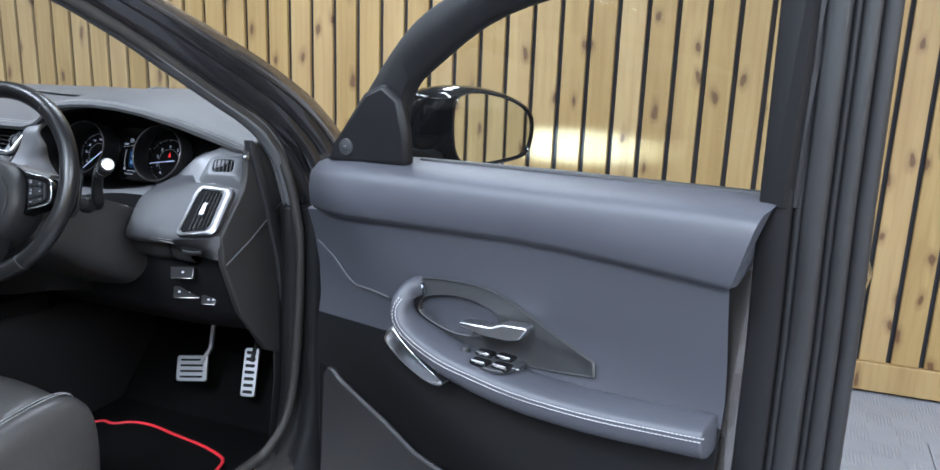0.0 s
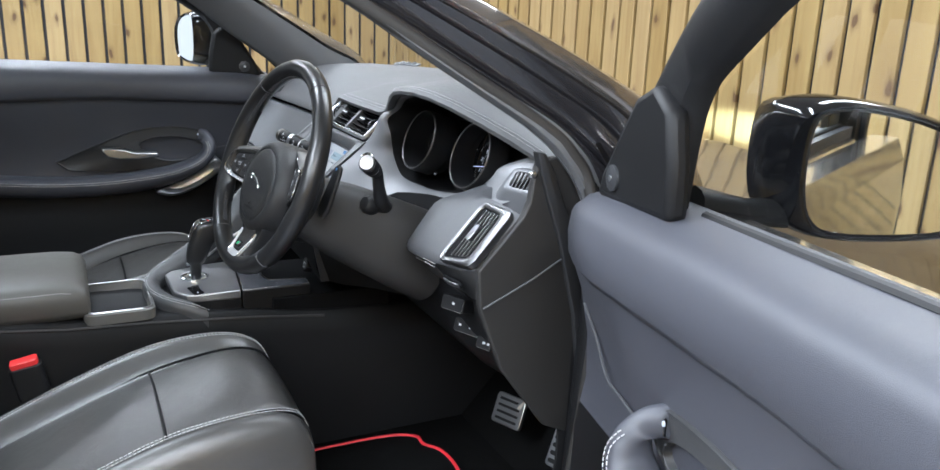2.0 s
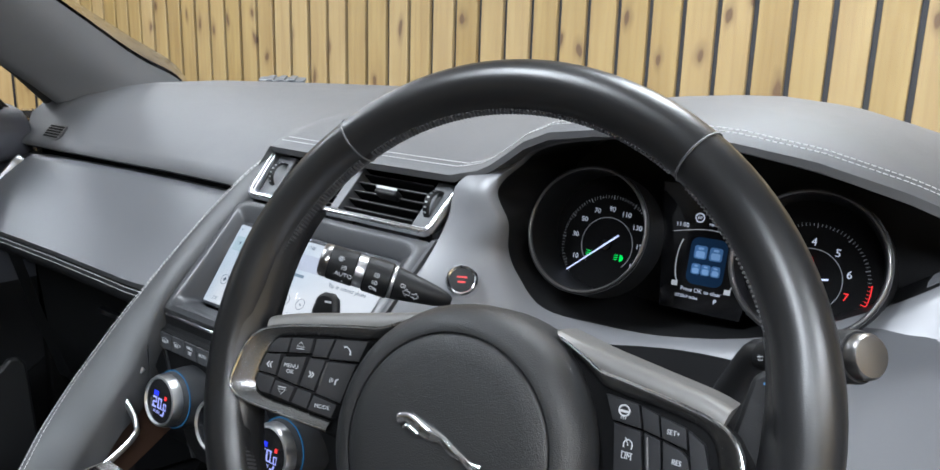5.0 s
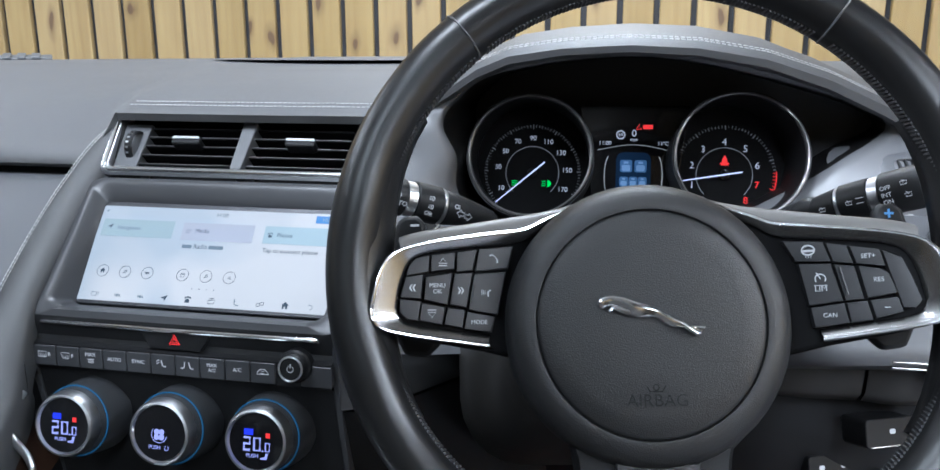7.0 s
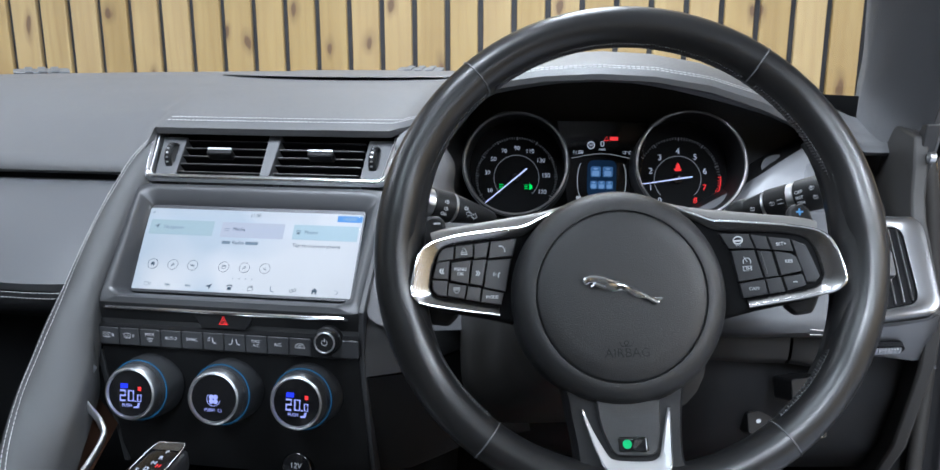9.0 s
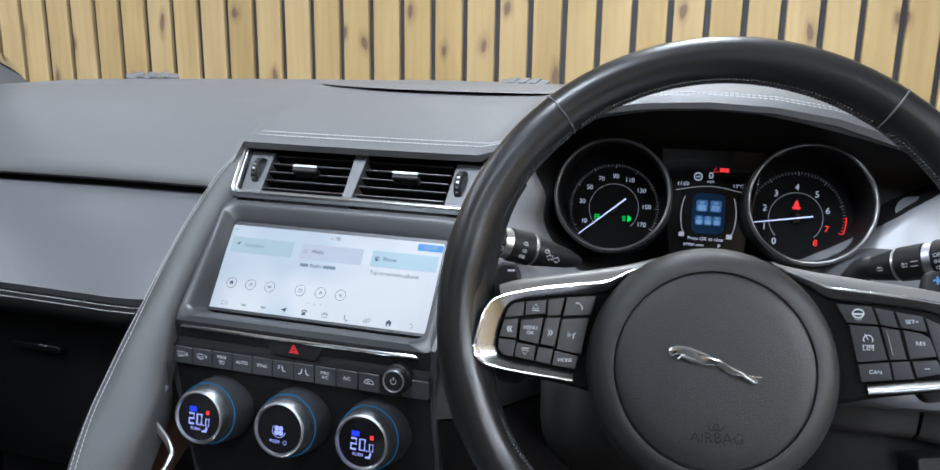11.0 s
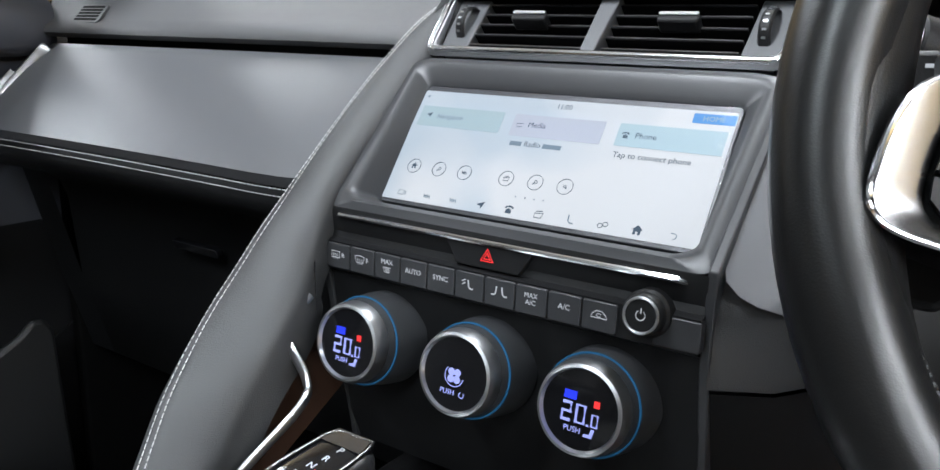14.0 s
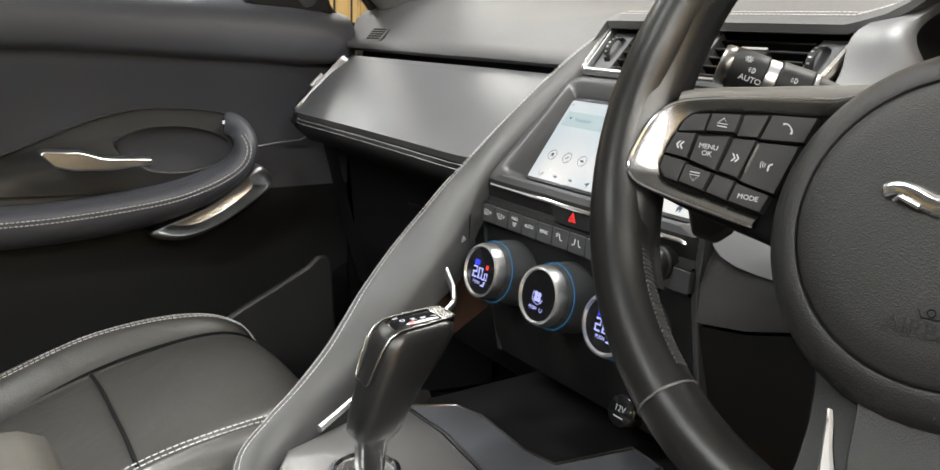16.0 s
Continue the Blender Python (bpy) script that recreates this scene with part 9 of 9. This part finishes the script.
        out = curve([(s * 0.875, 0.640, 0.99), (s * 0.845, 0.630, 1.130), (s * 0.812, 0.560, 1.232), (s * 0.803, 0.450, 1.300), (s * 0.790, 0.325, 1.362), (s * 0.765, 0.180, 1.428), (s * 0.720, 0.0, 1.51), (s * 0.68, -0.3, 1.58)], 5)
        root, edge = inn, inn
        if s > 0:
            edge = [lerp(p, o, 0.10 + 0.14 * min(1.0, i / 9)) for i, (p, o) in enumerate(zip(inn, out))]
        bm = bmesh.new()
        loft(bm, [[q + Vector((0, 0.012, 0.012)), q, lerp(q, p, 0.25) + Vector((-s * 0.020, -0.006, 0.004)), lerp(q, p, 0.6) + Vector((-s * 0.026, -0.006, 0.004)), lerp(q, p, 0.9) + Vector((-s * 0.012, -0.003, 0.0)), p, p + Vector((s * 0.018, 0.004, 0.004)), p + Vector((s * 0.012, 0.03, 0.02))] for p, q in zip(edge, scr)])
        part("pillar_trim", bm, MAT["pillarcloth"], b, "cloth covered windscreen pillar", angle=60)
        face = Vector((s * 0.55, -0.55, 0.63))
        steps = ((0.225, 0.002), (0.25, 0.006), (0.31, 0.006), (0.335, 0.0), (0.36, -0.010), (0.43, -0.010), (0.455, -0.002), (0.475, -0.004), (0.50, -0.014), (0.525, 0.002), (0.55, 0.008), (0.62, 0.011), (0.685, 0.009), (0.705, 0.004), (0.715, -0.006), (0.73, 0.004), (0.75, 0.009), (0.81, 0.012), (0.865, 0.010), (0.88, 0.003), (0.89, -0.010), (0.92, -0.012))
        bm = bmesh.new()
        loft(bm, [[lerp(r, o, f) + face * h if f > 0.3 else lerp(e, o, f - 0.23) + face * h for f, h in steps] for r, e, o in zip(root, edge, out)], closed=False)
        part("pillar_rebate", bm, MAT["rebate"], b, "stepped rebate of the door opening, darkened for shade", angle=32)
        bm = bmesh.new()
        loft(bm, [[lerp(r, o, 0.905) + face * -0.008, lerp(r, o, 0.912) + face * 0.006, lerp(r, o, 0.95) + face * 0.011, o + Vector((0, 0.014, 0.012)), lerp(o, q, 0.22) + Vector((0, 0.035, 0.020)), lerp(o, q, 0.5) + Vector((0, 0.046, 0.022)), q + Vector((s * 0.02, 0.02, 0.02))] for r, o, q in zip(root, out, scr)], closed=False)
        part("pillar_skin", bm, MAT["paint"], b, "grey painted windscreen pillar", angle=60)
        # roof rail, centre post, rear side
        bm = bmesh.new()
        loft(bm, [[(s * 0.53, y, z), (s * 0.60, y, z - 0.06), (s * 0.68, y, z - 0.03), (s * 0.70, y, z + 0.04), (s * 0.55, y, z + 0.07)] for y, z in ((-0.28, 1.545), (-0.8, 1.56), (-1.5, 1.53), (-2.0, 1.45))])
        part("roof_rail", bm, MAT["paint"], b, bevel=0.01)
        bm = bmesh.new()
        loft(bm, [[(s * (0.745 - 0.14 * max(0, z - 1.1)), y0, z), (s * (0.745 - 0.14 * max(0, z - 1.1)), y1, z), (s * (0.86 - 0.3 * max(0, z - 1.1)), y1, z), (s * (0.86 - 0.3 * max(0, z - 1.1)), y0, z)] for z, y0, y1 in ((0.40, -0.62, -0.84), (1.10, -0.60, -0.76), (1.56, -0.70, -0.82))])
        part("centre_post", bm, MAT["black"], b, "black centre post", bevel=0.01)
        bm = bmesh.new()
        loft(bm, [[(s * 0.74, y, 0.40), (s * 0.74, y, 1.16), (s * 0.80, y, 1.18), (s * 0.90, y, 0.95), (s * 0.90, y, 0.40)] for y in (-0.80, -1.5, -2.3)])
        part("rear_side", bm, MAT["paint"], b, "dark grey painted rear side", bevel=0.01)
        # wing
        bm = bmesh.new()
        loft(bm, [[(s * (w - 0.10), y, z + 0.01), (s * (w - 0.02), y, z - 0.01), (s * w, y, z - 0.06), (s * (w + 0.02), y, z - 0.22), (s * w, y, 0.45), (s * (w - 0.1), y, 0.45)] for y, z, w in ((0.62, 1.10, 0.88), (0.9, 1.075, 0.90), (1.2, 1.03, 0.90), (1.45, 0.97, 0.87), (1.62, 0.90, 0.80))])
        part("wing", bm, MAT["paint"], b, "dark grey painted front wing", angle=60)
        bm = bmesh.new()
        mh = pose(s * 0.74, 1.60, 0.86, 0, 0, -s * 25)
        loft(bm, [[mh @ Vector((x, y, z)) for x, z in rounded(w, h, 0.03)] for w, h, y in ((0.24, 0.13, -0.16), (0.25, 0.14, 0.02), (0.22, 0.11, 0.06), (0.1, 0.05, 0.07))])
        hl = part("headlamp", bm, MAT["gloss"], b, "lit headlamp", angle=50)
        bm = bmesh.new()
        loft(bm, [[mh @ Vector((x, y, z)) for x, z in rounded(w, h, 0.02)] for w, h, y in ((0.16, 0.05, 0.05), (0.15, 0.045, 0.078))])
        part("lamp_lens", bm, GLOW["lamp"], hl, "bright white lens")
        data = bpy.data.lights.new("headlamp_beam", "SPOT")
        data.energy, data.spot_size, data.spot_blend, data.shadow_soft_size, data.color = 170, radians(62), 0.75, 0.02, (0.72, 0.93, 1.0)
        beam = new("headlamp_beam", data)
        beam.matrix_basis = look((s * 0.74, 1.72, 0.875), (s * 0.86, 2.6, 0.94)) @ Matrix.Diagonal((1.0, 0.19, 1.0, 1.0))
        tagged(beam, "white beam of the lit headlamp on the wall", "headlamp")
        # wheels
        for y in (1.08, -1.60):
            bm = bmesh.new()
            mw = pose(s * 0.80, y, 0.355, 0, 90, 0)
            lathe(bm, [(0.23, -0.11), (0.34, -0.105), (0.355, -0.07), (0.355, 0.07), (0.34, 0.105), (0.23, 0.11)], mw, 48)
            ty = part("wheel", bm, MAT["seal"], b, "black tyre on a silver rim", angle=50)
            bm = bmesh.new()
            lathe(bm, [(0.235, -0.08), (0.235, 0.09), (0.215, 0.10), (0.20, 0.07), (0.05, 0.085), (0.0, 0.088)], mw, 48)
            part("rim", bm, MAT["silver"], ty)
    # bonnet
    bm = bmesh.new()
    rows = []
    for x in np.linspace(-0.80, 0.80, 17):
        a = abs(x) / 0.80
        rows.append([(x, base_line(x) + 0.05 + 0.05 * a, 1.11 - 0.02 * a * a), (x, 1.10, 1.115 - 0.035 * a**3 + 0.012 * math.exp(-((a - 0.55) / 0.12) ** 2)), (x, 1.35, 1.07 - 0.05 * a**2), (x, 1.56 - 0.06 * a, 0.99 - 0.06 * a**2), (x, 1.70 - 0.10 * a**2, 0.88 - 0.05 * a**2)])
    loft(bm, rows, closed=False)
    part("bonnet", bm, MAT["paint"], b, "dark grey painted bonnet", angle=60)
    bm = bmesh.new()
    loft(bm, [[(x, y, z) for y, z in ((1.70 - 0.14 * a, 0.87), (1.76 - 0.2 * a, 0.70), (1.78 - 0.2 * a, 0.45), (1.70 - 0.2 * a, 0.24))] for x, a in ((-0.82, 1.6), (-0.6, 0.6), (0, 0), (0.6, 0.6), (0.82, 1.6))], closed=False)
    part("bumper", bm, MAT["paint"], b, "dark grey painted front bumper")
    # cowl under the windscreen
    bm = bmesh.new()
    loft(bm, [[(x, base_line(x) + 0.012, 1.205), (x, base_line(x) + 0.04, 1.17), (x, base_line(x) + 0.09, 1.10)] for x in np.linspace(-0.8, 0.8, 21)], closed=False)
    part("cowl", bm, MAT["black"], b, "black cowl panel")
    # roof and lining round an added opening that lets lamplight into the cabin
    for name, mat, lift, wide, lab in (("roof", "paint", 0.03, 0.66, "dark grey painted roof"), ("headlining", "lining", 0.0, 0.62, "pale grey headlining")):
        bm = bmesh.new()
        loft(bm, [[(x * wide, y, z + lift + 0.025 * (1 - x * x)) for x in (-1, -0.85, -0.70, 0, 0.70, 0.85, 1)] for y, z in ((-0.09, 1.535), (-0.28, 1.555), (-1.15, 1.56), (-2.0, 1.47), (-2.2, 1.41))], closed=False)
        bmesh.ops.delete(bm, geom=[f for f in bm.faces if abs(f.calc_center_median().x) < 0.4 and -1.1 < f.calc_center_median().y < -0.3], context="FACES")
        part(name, bm, MAT[mat], b, lab)
    bm = bmesh.new()
    loft(bm, [[(x, y, 1.60 + 0.012 * (1 - (x / 0.46) ** 2)) for x in (-0.46, 0, 0.46)] for y in (-0.26, -0.7, -1.17)], closed=False)
    part("added_roof_pane", bm, MAT["addedpane"], b, "unseen tinted roof pane, added to let light in", angle=90)
    slab("tailgate", (1.5, 0.12, 0.75), (0, -2.35, 0.80), "paint", "dark grey painted tailgate", bevel=0.03)
    slab("rear_bench", (1.36, 0.55, 0.30), (0, -1.35, 0.55), "leather", "black leather rear bench", bevel=0.06)
    slab("rear_back", (1.36, 0.16, 0.62), (0, -1.72, 0.88), "leather", "black leather rear backrest", bevel=0.06, rot=(20, 0, 0))
    # windscreen
    bm = bmesh.new()
    rows = []
    for x in np.linspace(-1, 1, 13):
        lo = Vector((x * 0.74, base_line(x * 0.72) + 0.015, 1.195))
        hi = Vector((x * 0.54, -0.07 + 0.05 * (1 - x * x), 1.545 + 0.015 * (1 - x * x)))
        rows.append([lerp(lo, hi, u) + Vector((0, 0.02, 0.03)) * math.sin(math.pi * u) for u in (0, 0.25, 0.5, 0.75, 1)])
    loft(bm, rows, closed=False)
    ws = part("windscreen", bm, MAT["glass"], b, "clear windscreen", angle=90)
    ws.visible_shadow = False
    return b


car_body()
